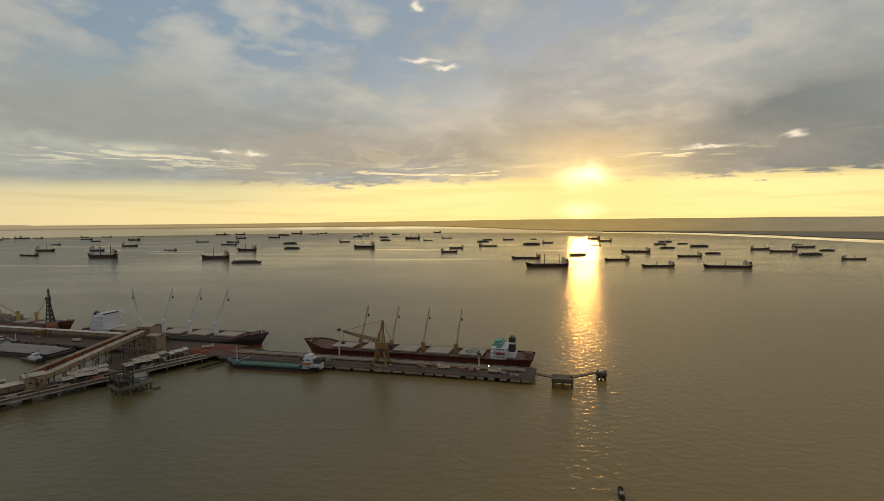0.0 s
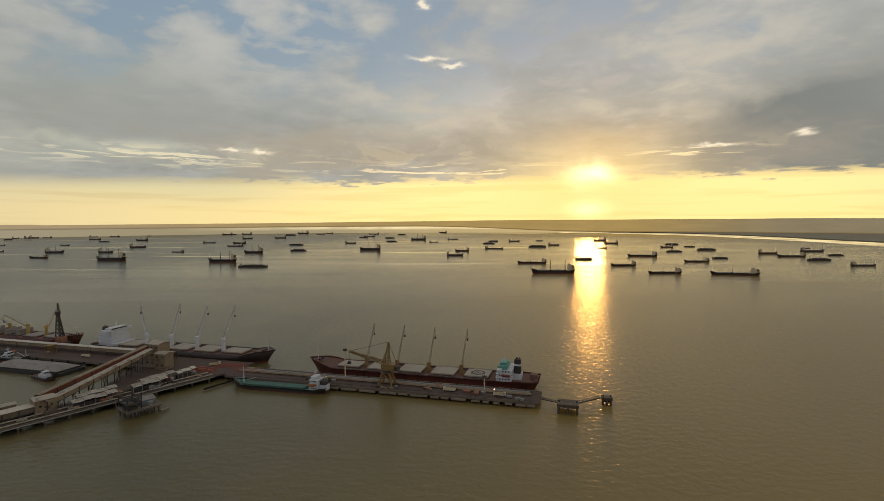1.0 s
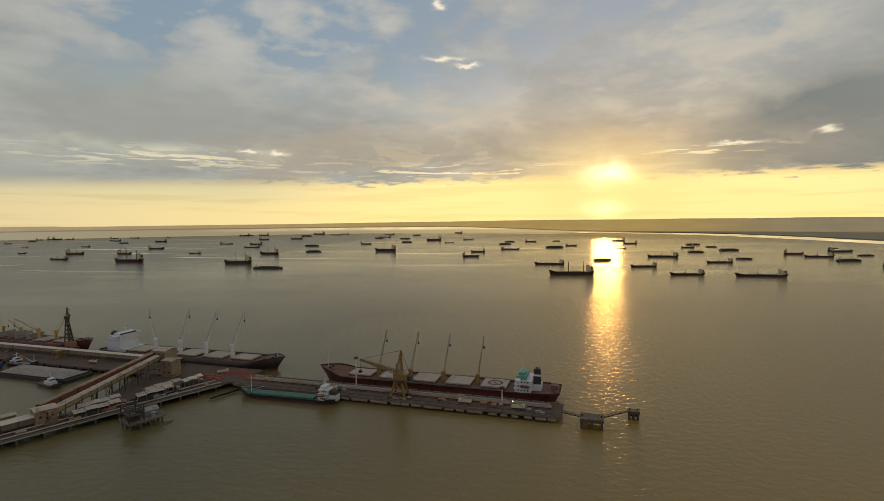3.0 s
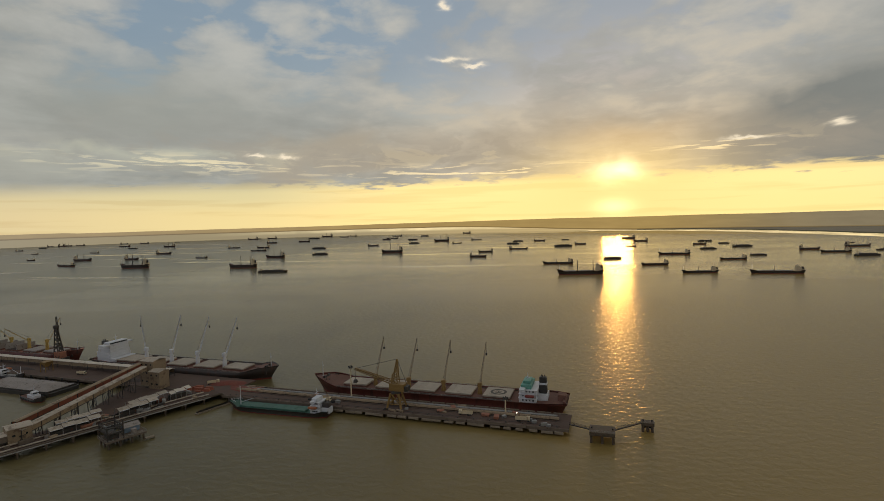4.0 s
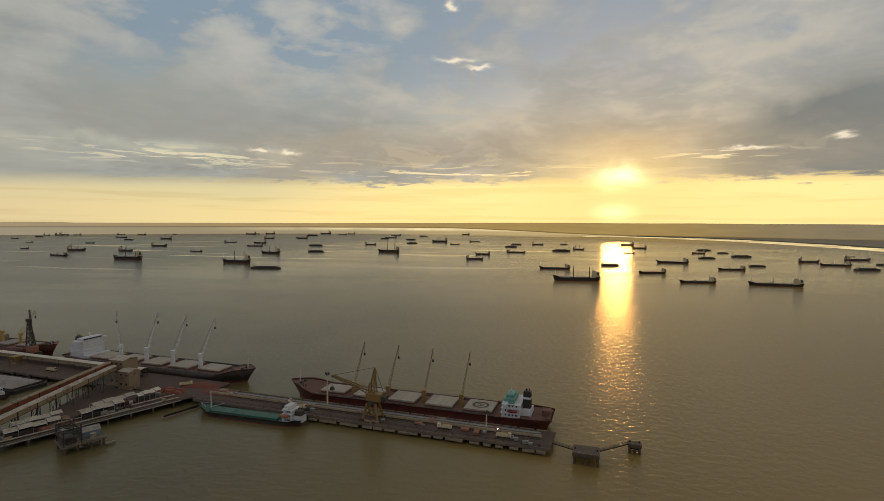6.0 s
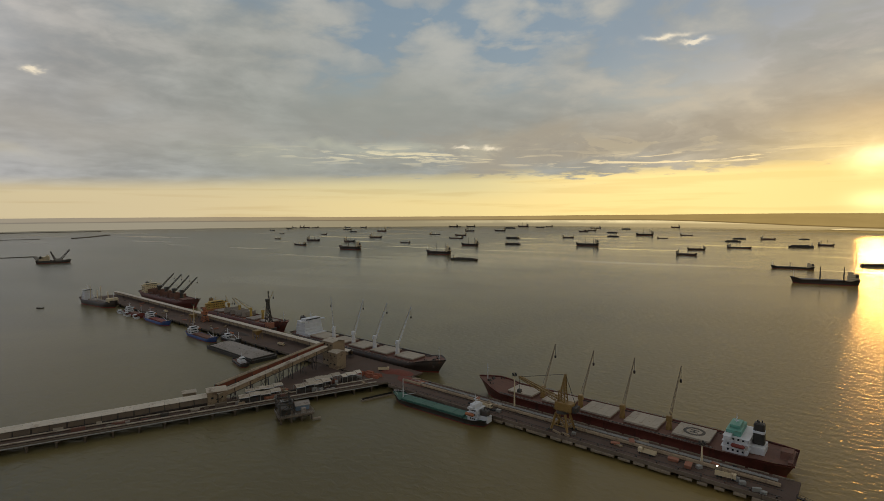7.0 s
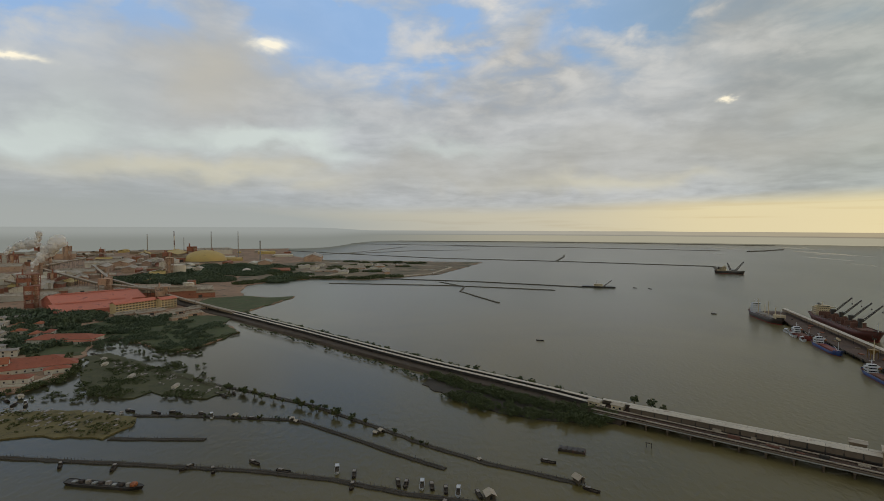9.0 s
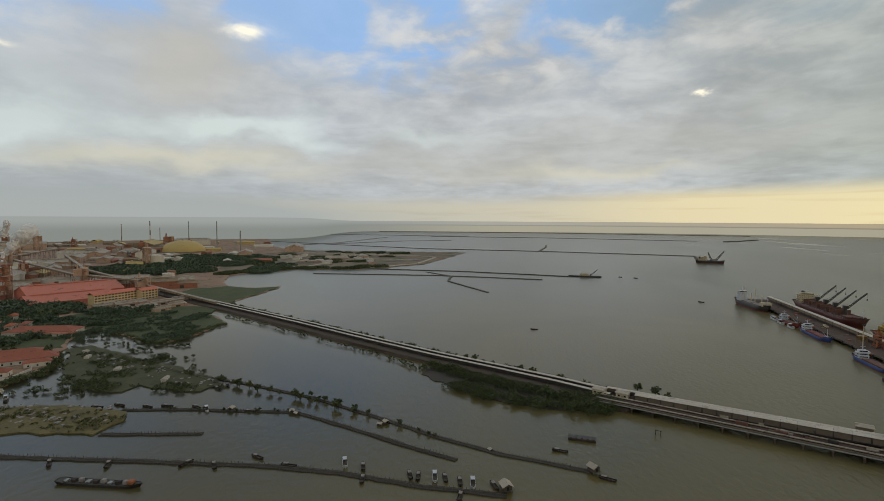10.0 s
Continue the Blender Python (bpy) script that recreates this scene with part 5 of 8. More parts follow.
def portal_crane(m, label, paint, boom_to, mast=38.0):
    """A harbour crane: four-legged portal, machine house, A-frame and lattice boom."""
    c = thing("portal_crane", m, label, "crane")
    legs = [(-5, -4), (5, -4), (5, 5), (-5, 5)]
    for x, y in legs:
        part("leg", beam(bmesh.new(), (x, y, 0), (x * 0.55, y * 0.55, 12), 1.1), paint, c)
        part("bogie", bevelled(blk(x - 1.6, x + 1.6, y - 0.6, y + 0.6, 0, 1.2), 0.15), STEEL_DARK, c)
    bm = bmesh.new()
    for (ax, ay), (bx, by) in zip(legs, legs[1:] + legs[:1]):
        beam(bm, (ax * 0.85, ay * 0.85, 4.2), (bx * 0.85, by * 0.85, 4.2), 0.5)
        beam(bm, (ax * 0.9, ay * 0.9, 3), (bx * 0.6, by * 0.6, 11), 0.35)
    part("portal_brace", bm, paint, c)
    part("slewing_ring", tube(bmesh.new(), (0, 0, 12), (0, 0, 14), 3.4, 3.0, 16), STEEL_DARK, c)
    house = part("machine_house", bevelled(blk(-3.5, 6.5, -3, 3, 14, 19.5), 0.25), paint, c)
    part("window", blk(-3.58, -3.5, -2, 2, 16.5, 18.2), GLASS, house)
    part("counterweight", bevelled(blk(6.6, 9.0, -2.6, 2.6, 14.2, 18), 0.2), STEEL_DARK, c)
    part("tower", lattice(bmesh.new(), (0, 0, 19.5), (0, 0, 27), 4.0, 3.0, 3, 0.4), paint, c)
    part("mast", lattice(bmesh.new(), (0.5, 0, 27), (1.5, 0, mast), 2.4, 0.6, 5, 0.35), paint, c)
    tip = Vector(boom_to)
    part("boom", lattice(bmesh.new(), (-2, 0, 20), tip, 2.6, 1.2, 14, 0.35), paint, c)
    bm = beam(bmesh.new(), (1.5, 0, mast), tip, 0.22)
    beam(bm, (1.5, 0, mast), (8, 0, 18), 0.22)
    beam(bm, tip, tip - Vector((0, 0, 9)), 0.18)
    part("hoist_rope", bm, STEEL_DARK, c)
    g = tip - Vector((0, 0, 9))
    part("grab", bevelled(blk(g.x - 1.4, g.x + 1.4, g.y - 1.4, g.y + 1.4, g.z - 2.6, g.z, 0.4), 0.3), STEEL_DARK, c)
    part("platform_rail", railing(bmesh.new(), [(-4, -3.2, 14), (6.5, -3.2, 14), (6.5, 3.2, 14), (-4, 3.2, 14)], 1.1, 2.5), paint, c)
    part("stair", beam(bmesh.new(), (4.2, -3.4, 4.2), (-2.5, -2.8, 12), 0.8, 0.25), paint, c)
    return c


portal_crane(at_wharf(-106, 6.8, 0, 4.2) @ Matrix.Diagonal((1, 1, 0.84, 1)), "yellow portal harbour crane with long lattice boom on the wharf", YELLOW, (-36, 14, 23))
portal_crane(at_wharf(-548, 20.0, 180, 4.0) @ Matrix.Diagonal((0.7, 0.7, 0.6, 1)), "rusty yellow ship unloader standing on the wharf", ORANGE, (-10, -16, 24), 27.5)


def cargo_hopper(m):
    h = thing("hopper", m, "yellow steel cargo hopper on four legs", "hopper", "hoppers")
    bm = bmesh.new()
    faces(bm, [(-1.2, -1.2, 4), (1.2, -1.2, 4), (1.2, 1.2, 4), (-1.2, 1.2, 4), (-3.5, -3.5, 8.5), (3.5, -3.5, 8.5), (3.5, 3.5, 8.5), (-3.5, 3.5, 8.5)], BOX_LOOPS)
    part("bin", bm, YELLOW, h)
    for x, y in ((-3, -3), (3, -3), (3, 3), (-3, 3)):
        part("leg", beam(bmesh.new(), (x, y, 0), (x, y, 7.6), 0.5), YELLOW, h)
    return h


hop = cargo_hopper(at_wharf(-430, 14, 0, 4.0))
copy_thing(hop, at_wharf(-560, 12, 0, 4.0))

# crane with a tall lattice tower working over the rust-red ship
crane = thing("lattice_crane", at_wharf(-452, 40.5, 0, 4.0 + 3.0), "orange-brown lattice tower crane over a ship's hold", "crane")
part("tower", lattice(bmesh.new(), (0, 0, 0), (-2, 0, 27), 6.0, 1.6, 7, 0.5), STEEL_DARK, crane)
part("tower_head", bevelled(blk(-4, 0, -1.6, 1.6, 27, 30), 0.3), STEEL_DARK, crane)
part("boom", lattice(bmesh.new(), (2, 0, 6), (-7, 4, 37), 1.8, 0.8, 8, 0.3), STEEL_DARK, crane)
part("machine_house", bevelled(blk(-3, 5, -3, 3, 0.5, 6), 0.3), PLANT_RUST, crane)
part("base", blk(-5, 6, -5, 5, -3.0, 0.5), STEEL_DARK, crane)


def truck(m, paint):
    t = thing("truck", m, "small dusty lorry parked on the deck", "truck", "lorries on the wharf and trestle")
    part("cab", bevelled(blk(2.4, 4.4, -1.15, 1.15, 0.7, 3.0), 0.25), paint, t)
    part("windscreen", blk(4.4, 4.46, -1.0, 1.0, 1.9, 2.7), GLASS, t)
    bm = blk(-4.2, 2.2, -1.2, 1.2, 1.0, 1.2)
    for s in (-1, 1):
        box(bm, -4.2, 2.2, s * 1.15 - 0.06, s * 1.15 + 0.06, 1.2, 2.4)
    box(bm, -4.2, -4.1, -1.2, 1.2, 1.2, 2.4)
    part("tipper_body", bm, paint, t)
    for x in (-3.0, -1.7, 3.3):
        for s in (-1, 1):
            part("wheel", tube(bmesh.new(), (x, s * 1.0, 0.52), (x, s * 1.25, 0.52), 0.52, n=12), RUBBER, t)
    return t


lorry = truck(at_wharf(-25, 6, 5, 4.04), CREAM)
for x, y, a in ((-60, 7, 180), (-158, 7.4, 0), (-262, 20, 40), (-390, 14, 0), (-640, 16, 175)):
    copy_thing(lorry, at_wharf(x, y, a, 4.04))

# ---------------------------------------------------------------- mooring dolphins east of the wharf


def dolphin(m, lx, ly, top, label):
    d = thing("mooring_dolphin", m, label, "dolphin", "mooring dolphins")
    part("cap", bevelled(blk(-lx / 2, lx / 2, -ly / 2, ly / 2, top - 2.0, top), 0.2), PILE, d)
    pile_row(d, [(x * (lx / 2 - 1.0), y * (ly / 2 - 1.0)) for x in (-1, 0, 1) for y in (-1, 1)], 0.7, -2, top - 1.9)
    for x in (-lx / 2 + 1.2, lx / 2 - 1.2):
        part("bollard", tube(bmesh.new(), (x, 0, top), (x, 0, top + 1.1), 0.35, 0.5, 10), STEEL_DARK, d)
    part("fender", bevelled(blk(-lx / 2 + 0.5, lx / 2 - 0.5, ly / 2, ly / 2 + 0.7, 0.4, top - 1.0), 0.15), RUBBER, d)
    part("guard_rail", railing(bmesh.new(), [(-lx / 2, -ly / 2, top), (lx / 2, -ly / 2, top), (lx / 2, ly / 2, top)], 1.1, 3.0), STEEL_GREY, d)
    return d


dolphin(at_wharf(20, -0.2), 13.5, 11, 6.2, "square concrete mooring dolphin on dark piles")
dolphin(at_wharf(44.5, 19.5), 7.0, 5.5, 5.4, "small concrete mooring dolphin at the walkway's end")


def walkway(p, q, z):
    p, q = Vector((*p, z)), Vector((*q, z))
    w = thing("catwalk", at_wharf(0, 0), "narrow steel catwalk between dolphins over the water", "catwalk", "catwalks")
    part("girder", beam(bmesh.new(), p, q, 1.1, 0.5), STEEL_DARK, w)
    side = (q - p).normalized().cross(Vector((0, 0, 1))) * 0.5
    up = Vector((0, 0, 0.25))
    for s in (-1, 1):
        part("handrail", railing(bmesh.new(), [p + side * s + up, q + side * s + up], 1.0, 3.0), STEEL_DARK, w)


walkway((2, 6), (13.4, 1.5), 4.8)
walkway((26.6, 3.5), (41.2, 18.0), 5.0)

# ---------------------------------------------------------------- approach trestle

TRESTLE = pose(-332, 162, 0, 0, 0, 57.1)  # x runs out to the wharf, y to the far side


def at_trestle(x, y, turn=0.0, z=0.0):
    return TRESTLE @ pose(x, y, z, 0, 0, turn)


def build_trestle():
    t = thing("trestle", TRESTLE, "long concrete approach trestle on piles with a roadway", "jetty", kind="structure")
    n = 21
    for i in range(n):
        a, b = -14 + 268 * i / n, -14 + 268 * (i + 1) / n
        part("deck_slab", blk(a + 0.05, b - 0.05, 0.4, 21.5, 3.6, 4.6), DECK_DUST, t)
        part("edge_beam", blk(a + 0.1, b - 0.1, -0.1, 0.397, 3.7, 4.9), CONCRETE, t)
        part("pile_cap", bevelled(blk(a - 0.7, a + 0.7, -1.0, 22, 2.6, 3.58), 0.12), CONCRETE, t)
    pile_row(t, [(-14 + 268 * i / n, y) for i in range(n) for y in (-0.6, 7, 14, 21)], 0.5, -2, 2.6)
    return t


build_trestle()
lines = thing("pipeline", TRESTLE, "pale pipes running along the edge of the trestle", "pipe")
for y, z, r in ((-0.9, 3.9, 0.35), (2.0, 5.4, 0.4), (3.0, 5.3, 0.28), (9.6, 5.5, 0.4)):
    part("pipe", tube(bmesh.new(), (-12, y, z), (246, y, z), r, n=8), ROOF_TIN if r > 0.36 else STEEL_GREY, lines)
for i in range(22):
    part("pipe_stool", blk(-11 + 12 * i, -10.6 + 12 * i, 1.5, 3.4, 4.6, 5.1), CONCRETE, lines)
    part("pipe_stool", blk(-11 + 12 * i, -10.6 + 12 * i, 9.2, 10.0, 4.6, 5.2), CONCRETE, lines)
# side panels take darker materials, putting shade under the roofs into their colour
gallery("tan conveyor gallery with side panels along the trestle", at_trestle(10, 13.6), 128, 4.6, 5.0, 3.6, 7.0, roof=ROOF_PALE, wall=CONCRETE, posts_to=4.6)
gallery("narrow second conveyor gallery with pale roof beside the trestle", at_trestle(-10, 19.2), 150, 2.6, 5.6, 2.4, 8.0, roof=ROOF_PALE, wall=PILE, posts_to=4.6)


def block_house(m, lx, ly, h, wall, roof, label, name="transfer_house", rows=1):
    """A clad industrial house: walls with corner posts, doors and louvres, a low overhanging roof."""
    b = thing(name, m, label, "building")
    part("wall", bevelled(blk(-lx / 2, lx / 2, -ly / 2, ly / 2, 0, h), 0.08), wall, b)
    part("roof", gable(bmesh.new(), -lx / 2, lx / 2, -ly / 2, ly / 2, h + 0.05, h + 0.05 + ly * 0.1, 0.5), roof, b)
    for r in range(rows):
        z = h * (r + 0.5) / rows
        n = max(2, int(lx / 4))
        for i in range(n):
            x = -lx / 2 + lx * (i + 0.5) / n
            for s in (-1, 1):
                part("louvre", blk(x - 0.7, x + 0.7, min(s * ly / 2, s * (ly / 2 + 0.08)), max(s * ly / 2, s * (ly / 2 + 0.08)), z, z + 1.1), GLASS, b)
    part("door", blk(-lx / 2 - 0.08, -lx / 2, -1, 1, 0.0, 2.3), STEEL_DARK, b)
    return b


block_house(at_trestle(143, 15.5, 0, 4.6), 11, 10, 9.0, CLAD_TAN, ROOF_TIN, "tan transfer house where conveyors meet")
block_house(at_trestle(128, 27.0, 0, 4.6), 7.5, 6.0, 6.5, CLAD_TAN, ROOF_TIN, "small pale-roofed house beside the trestle", "switch_house")
hut_deck = single("pile_platform", blk(-6, 6, -5.4, 4.5, 3.4, 4.6), CONCRETE, at_trestle(128, 27.0), "small concrete platform beside the trestle", "platform")
block_house(at_wharf(-308, 9, 0, 4.05), 13, 12, 19.0, CLAD_TAN, ROOF_TIN, "tall tan transfer tower at the wharf junction", "transfer_tower", 3)
block_house(at_wharf(-296, 3, 0, 4.05), 10, 9, 13.0, CLAD_TAN, ROOF_TIN, "lower tan annex of the transfer tower", "transfer_annex", 2)


def sloping_gallery(label, p, q, w, roof, wall, bay=12.0):
    """A gallery between two places of the plan, climbing."""
    p, q = Vector(p), Vector(q)
    run = math.hypot(q.x - p.x, q.y - p.y)
    turn = math.degrees(math.atan2(q.y - p.y, q.x - p.x))
    return gallery(label, pose(p.x, p.y, 0, 0, 0, turn), run, w, p.z, 3.2, q.z, roof, wall, bay, 0.5)


sloping_gallery("tan conveyor gallery climbing to the transfer tower", (-264.0, 287.5, 9.0), (-260.5, 386.0, 17.0), 4.4, ROOF_TIN, CLAD_TAN)
sloping_gallery("red-dusted conveyor gallery climbing to the transfer tower", (-281.0, 301.0, 8.0), (-266.5, 389.5, 18.5), 3.2, CLAD_TAN, CLAD_RED)


def junction():
    """The piled apron where trestle and wharf meet."""
    j = thing("apron", pose(0, 0, 0), "concrete apron joining trestle and wharf", "apron", kind="structure")
    outline = [(-249, 290), (-196, 373.2), (-206, 374.5), (-262, 386), (-275, 388), (-268, 350)]
    part("deck_slab", prism(bmesh.new(), outline, 3.2, 4.3), DECK_DUST, j)
    pile_row(j, [(-252 + dx, 306 + dy) for dx, dy in ((0, 0), (8, 16), (18, 34), (30, 52), (-8, 40), (-12, 62), (6, 60), (20, 64))], 0.6, -2, 3.3)
    return j


junction()


def long_shed(m, lx, ly, h, roof, label):
    """An open-sided shed: posts, low wall and pitched roof."""
    s = thing("shed", m, label, "shed", "sheds on the apron")
    for i in range(4):
        a = -lx / 2 + lx * i / 4
        k = (0.0, 0.5, 0.15, 0.7)[i]
        part("roof_sheet", gable(bmesh.new(), a + 0.35, a + lx / 4 - 0.35, -ly / 2, ly / 2, h + k, h + k + ly * 0.16, 0.3), roof, s)
        part("eave", blk(a + 0.1, a + lx / 4 - 0.1, -ly / 2 - 0.5, -ly / 2 - 0.2, h - 0.4 + k, h - 0.1 + k), WHITE, s)
    for i in range(5):
        for y in (-ly / 2 + 0.2, ly / 2 - 0.2):
            x = -lx / 2 + lx * i / 4
            part("post", beam(bmesh.new(), (x, y, 0), (x, y, h), 0.3), STEEL_GREY, s)
    part("store", bevelled(blk(-lx * 0.45, lx * 0.3, -ly * 0.35, ly * 0.35, 0, h * 0.6), 0.1), STEEL_DARK, s)
    return s


long_shed(at_trestle(168, 8.0, 0, 4.62), 26, 6.5, 4.2, ROOF_TIN, "long open shed with pale corrugated roof on the trestle")
long_shed(at_trestle(172, 16.0, 2, 4.62), 24, 5.5, 5.0, ROOF_TIN, "long open shed with dusty pale roof by the conveyors")
long_shed(at_trestle(203, 10.5, 4, 4.62), 24, 7.0, 4.5, ROOF_TIN, "open shed with pale roof near the wharf")
long_shed(at_trestle(212, 18.0, 6, 4.35), 25, 6.0, 5.2, HATCH, "open shed with grey roof near the wharf")
long_shed(at_trestle(232, 17.0, 8, 4.35), 15, 6.0, 5.0, ROOF_PALE, "short shed with pale roof near the wharf")
heap = bmesh.new()
rnd = random.Random(8)
for k in range(14):
    x, y, s = rnd.uniform(-9, 9), rnd.uniform(-6, 6), rnd.uniform(1.2, 3.4)
    box(heap, x - s, x + s, y - s * 0.6, y + s * 0.6, 0, s * 0.9, s * 0.25)
tagged(single("scrap_heap", heap, CLAD_RED, at_wharf(-262, 5, 10, 4.05), "rust-red heap of grabs and gear on the wharf", "heap"), kind="stuff")

# separate piled platform with davits south of the trestle
plat = thing("pump_platform", at_trestle(183, -22.5), "small piled platform with a steel hoist frame beside the trestle", "platform")
part("deck", bevelled(blk(-10.5, 10.5, -7.5, 7.5, 3.6, 4.6), 0.15), CONCRETE, plat)
pile_row(plat, [(x, y) for x in (-9, -3, 3, 9) for y in (-6, 0, 6)], 0.55, -2, 3.7)
for x in (-9.5, -1.5):
    for y in (-6.5, 6.5):
        part("frame_leg", beam(bmesh.new(), (x, y, 4.6), (x, y, 15 if x > -5 else 12), 0.6), STEEL_DARK, plat)
for z in (8.6, 11.8):
    part("frame_ring", railing(bmesh.new(), [(-9.5, -6.5, z), (-1.5, -6.5, z), (-1.5, 6.5, z), (-9.5, 6.5, z), (-9.5, -6.5, z)], 0.9, 4.0), STEEL_DARK, plat)
    bm = bmesh.new()
    for p, q in (((-9.5, -6.5), (-1.5, -6.5)), ((-1.5, -6.5), (-1.5, 6.5)), ((-1.5, 6.5), (-9.5, 6.5)), ((-9.5, 6.5), (-9.5, -6.5))):
        beam(bm, (*p, z), (*q, z), 0.6)
        beam(bm, (*p, z - 3.2), (*q, z), 0.25)
    part("frame_beam", bm, STEEL_DARK, plat)
part("grating", blk(-9.0, -4.0, -6.0, 6.0, 8.4, 8.6), STEEL_DARK, plat)
part("pump_house", bevelled(blk(1, 9, -1, 5.5, 4.6, 8.0), 0.15), BLUE_ROOF, plat)
part("pump_roof", gable(bmesh.new(), 1, 9, -1, 5.5, 8.05, 9.6, 0.5, 0.2), CARGO, plat)
part("winch", bevelled(blk(-8.5, -3, -5, 0, 4.6, 7.4), 0.3), STEEL_DARK, plat)
part("winch_drum", tube(bmesh.new(), (-8, 3, 6), (-3, 3, 6), 1.5, n=16), STEEL_DARK, plat)
part("tank", tube(bmesh.new(), (4.5, -4.5, 4.6), (4.5, -4.5, 7.4), 1.5, n=16), CARGO, plat)
part("boat_landing", bevelled(blk(9, 14, -9.5, -7.6, 0.5, 1.4), 0.1), CONCRETE_PALE, plat)
part("access_bridge", beam(bmesh.new(), (-3, 7.4, 4.8), (-3, 22.4, 4.8), 2.0, 0.4), STEEL_GREY, plat)
part("guard_rail", railing(bmesh.new(), [(-10.4, 7.4, 4.6), (-10.4, -7.4, 4.6), (10.4, -7.4, 4.6), (10.4, 7.4, 4.6)], 1.1, 3.0), STEEL_GREY, plat)
barge("long pale mooring raft by the trestle head", pose(-189, 357, 0, 0, 0, 62), 26, 2.4, 0.9, CONCRETE_PALE, None, 1.0, "raft")


def mound(m, lx, ly, h, material, name, label, category="heap"):
    """A low spread heap with an uneven top."""
    bm = bmesh.new()
    rows = []
    for i in range(7):
        k = i / 6
        rows.append([bm.verts.new((math.cos(a) * lx / 2 * (1 - k) * (1 + 0.5 * noise.noise((math.cos(a) * 2, math.sin(a) * 2, lx))), math.sin(a) * ly / 2 * (1 - k) * (1 + 0.5 * noise.noise((math.sin(a) * 2, math.cos(a) * 2, ly))),
                                   0.01 + h * (1 - (1 - k) ** 1.6))) for a in [2 * math.pi * j / 18 for j in range(18)]] if i < 6 else [bm.verts.new((0, 0, h))])
    for p, q in zip(rows[:5], rows[1:6]):
        for j in range(18):
            bm.faces.new((p[j], p[(j + 1) % 18], q[(j + 1) % 18], q[j]))
    for j in range(18):
        bm.faces.new((rows[5][j], rows[5][(j + 1) % 18], rows[6][0]))
    return tagged(single(name, bm, material, m, label, category, smooth=True), kind="stuff")


mound(at_wharf(-226, 16, 0, 4.04), 34, 12, 1.0, RED_ORE, "spilled_ore", "red ore dust spilled over the wharf deck")
mound(at_wharf(-252, 24, 8, 4.04), 30, 14, 1.6, RED_ORE, "spilled_ore", "heap of red ore beside a ship")
mound(at_wharf(-470, 14, 0, 4.04), 50, 10, 1.2, COAL, "spilled_ore", "dark spilled cargo on the wharf deck")
mound(at_wharf(-340, 12, 0, 4.04), 40, 9, 1.0, COAL, "spilled_ore", "dark spilled bulk cargo beside a conveyor")

# odds and ends of wharf gear
gear_rnd = random.Random(15)
crate = single("gear_crate", bevelled(blk(-1.4, 1.4, -1.0, 1.0, 0, 1.5), 0.1), STEEL_GREY, at_wharf(-18, 5, 20, 4.05), "grey steel gear box on the wharf", "box", "wharf gear")
skip = single("skip", bevelled(blk(-2.2, 2.2, -1.2, 1.2, 0, 1.4, -0.3), 0.1), PLANT_RUST, at_wharf(-48, 8.5, 5, 4.05), "rusty open steel skip on the wharf", "skip", "wharf gear")
coil = single("hose_coil", tube(bmesh.new(), (0, 0, 0), (0, 0, 0.7), 1.3, 1.1, 14), RUBBER, at_wharf(-78, 7.6, 0, 4.05), "coiled black hose on the wharf", "hose", "wharf gear")
bin_ = single("stacked_dunnage", bevelled(blk(-2.5, 2.5, -0.8, 0.8, 0, 1.0), 0.15), CLAD_TAN, at_wharf(-66, 20, 3, 4.05), "stack of pale dunnage timber on the wharf", "timber", "wharf gear")
for k in range(46):
    x = gear_rnd.uniform(-232, -4) if k < 30 else gear_rnd.uniform(-840, -330)
    y = gear_rnd.choice((1.8, 6.5, 8.2, 15.0, 20.4)) if k < 30 else gear_rnd.uniform(6, 22)
    copy_thing(gear_rnd.choice((crate, skip, coil, bin_)), at_wharf(x, y, gear_rnd.uniform(0, 180), 4.05) @ Matrix.Diagonal((gear_rnd.uniform(0.6, 1.3), gear_rnd.uniform(0.6, 1.2), gear_rnd.uniform(0.6, 1.3), 1)))
for k in range(24):
    copy_thing(gear_rnd.choice((crate, skip, bin_)), at_trestle(gear_rnd.uniform(155, 240), gear_rnd.uniform(3.6, 20), gear_rnd.uniform(0, 180), 4.65) @ Matrix.Diagonal((gear_rnd.uniform(0.7, 1.8), gear_rnd.uniform(0.7, 1.4), gear_rnd.uniform(0.8, 1.8), 1)))

# stacked gear along the trestle road
rnd = random.Random(31)
for k in range(30):
    x, y = rnd.uniform(60, 236), rnd.choice((5.2, 6.6, 8.0, 11.2, 18.0))
    lx, ly, h = rnd.uniform(1.5, 7), rnd.uniform(0.8, 1.6), rnd.uniform(0.6, 2.2)
    single("stacked_gear", bevelled(blk(-lx / 2, lx / 2, -ly / 2, ly / 2, 0, h), 0.08), (STEEL_DARK, CARGO, CONCRETE, STEEL_DARK, DECK_RED, ROOF_TIN)[k % 6], at_trestle(x, y, rnd.uniform(-8, 8), 4.61),
           "crate or bundle of stores lying on the trestle", "crate", "stores on the trestle")

# ---------------------------------------------------------------- the western land

DRY = surface("dry_yellow_scrub", (0.16, 0.13, 0.055), 0.95, vary=0.5, stain=(0.06, 0.055, 0.03), amount=0.5, size=10.0, grain=0.5, bump=0.4)
GRASS = surface("marsh_grass", (0.085, 0.105, 0.04), 0.95, vary=0.5, stain=(0.11, 0.085, 0.05), amount=0.5, size=22.0, grain=0.5, bump=0.4)
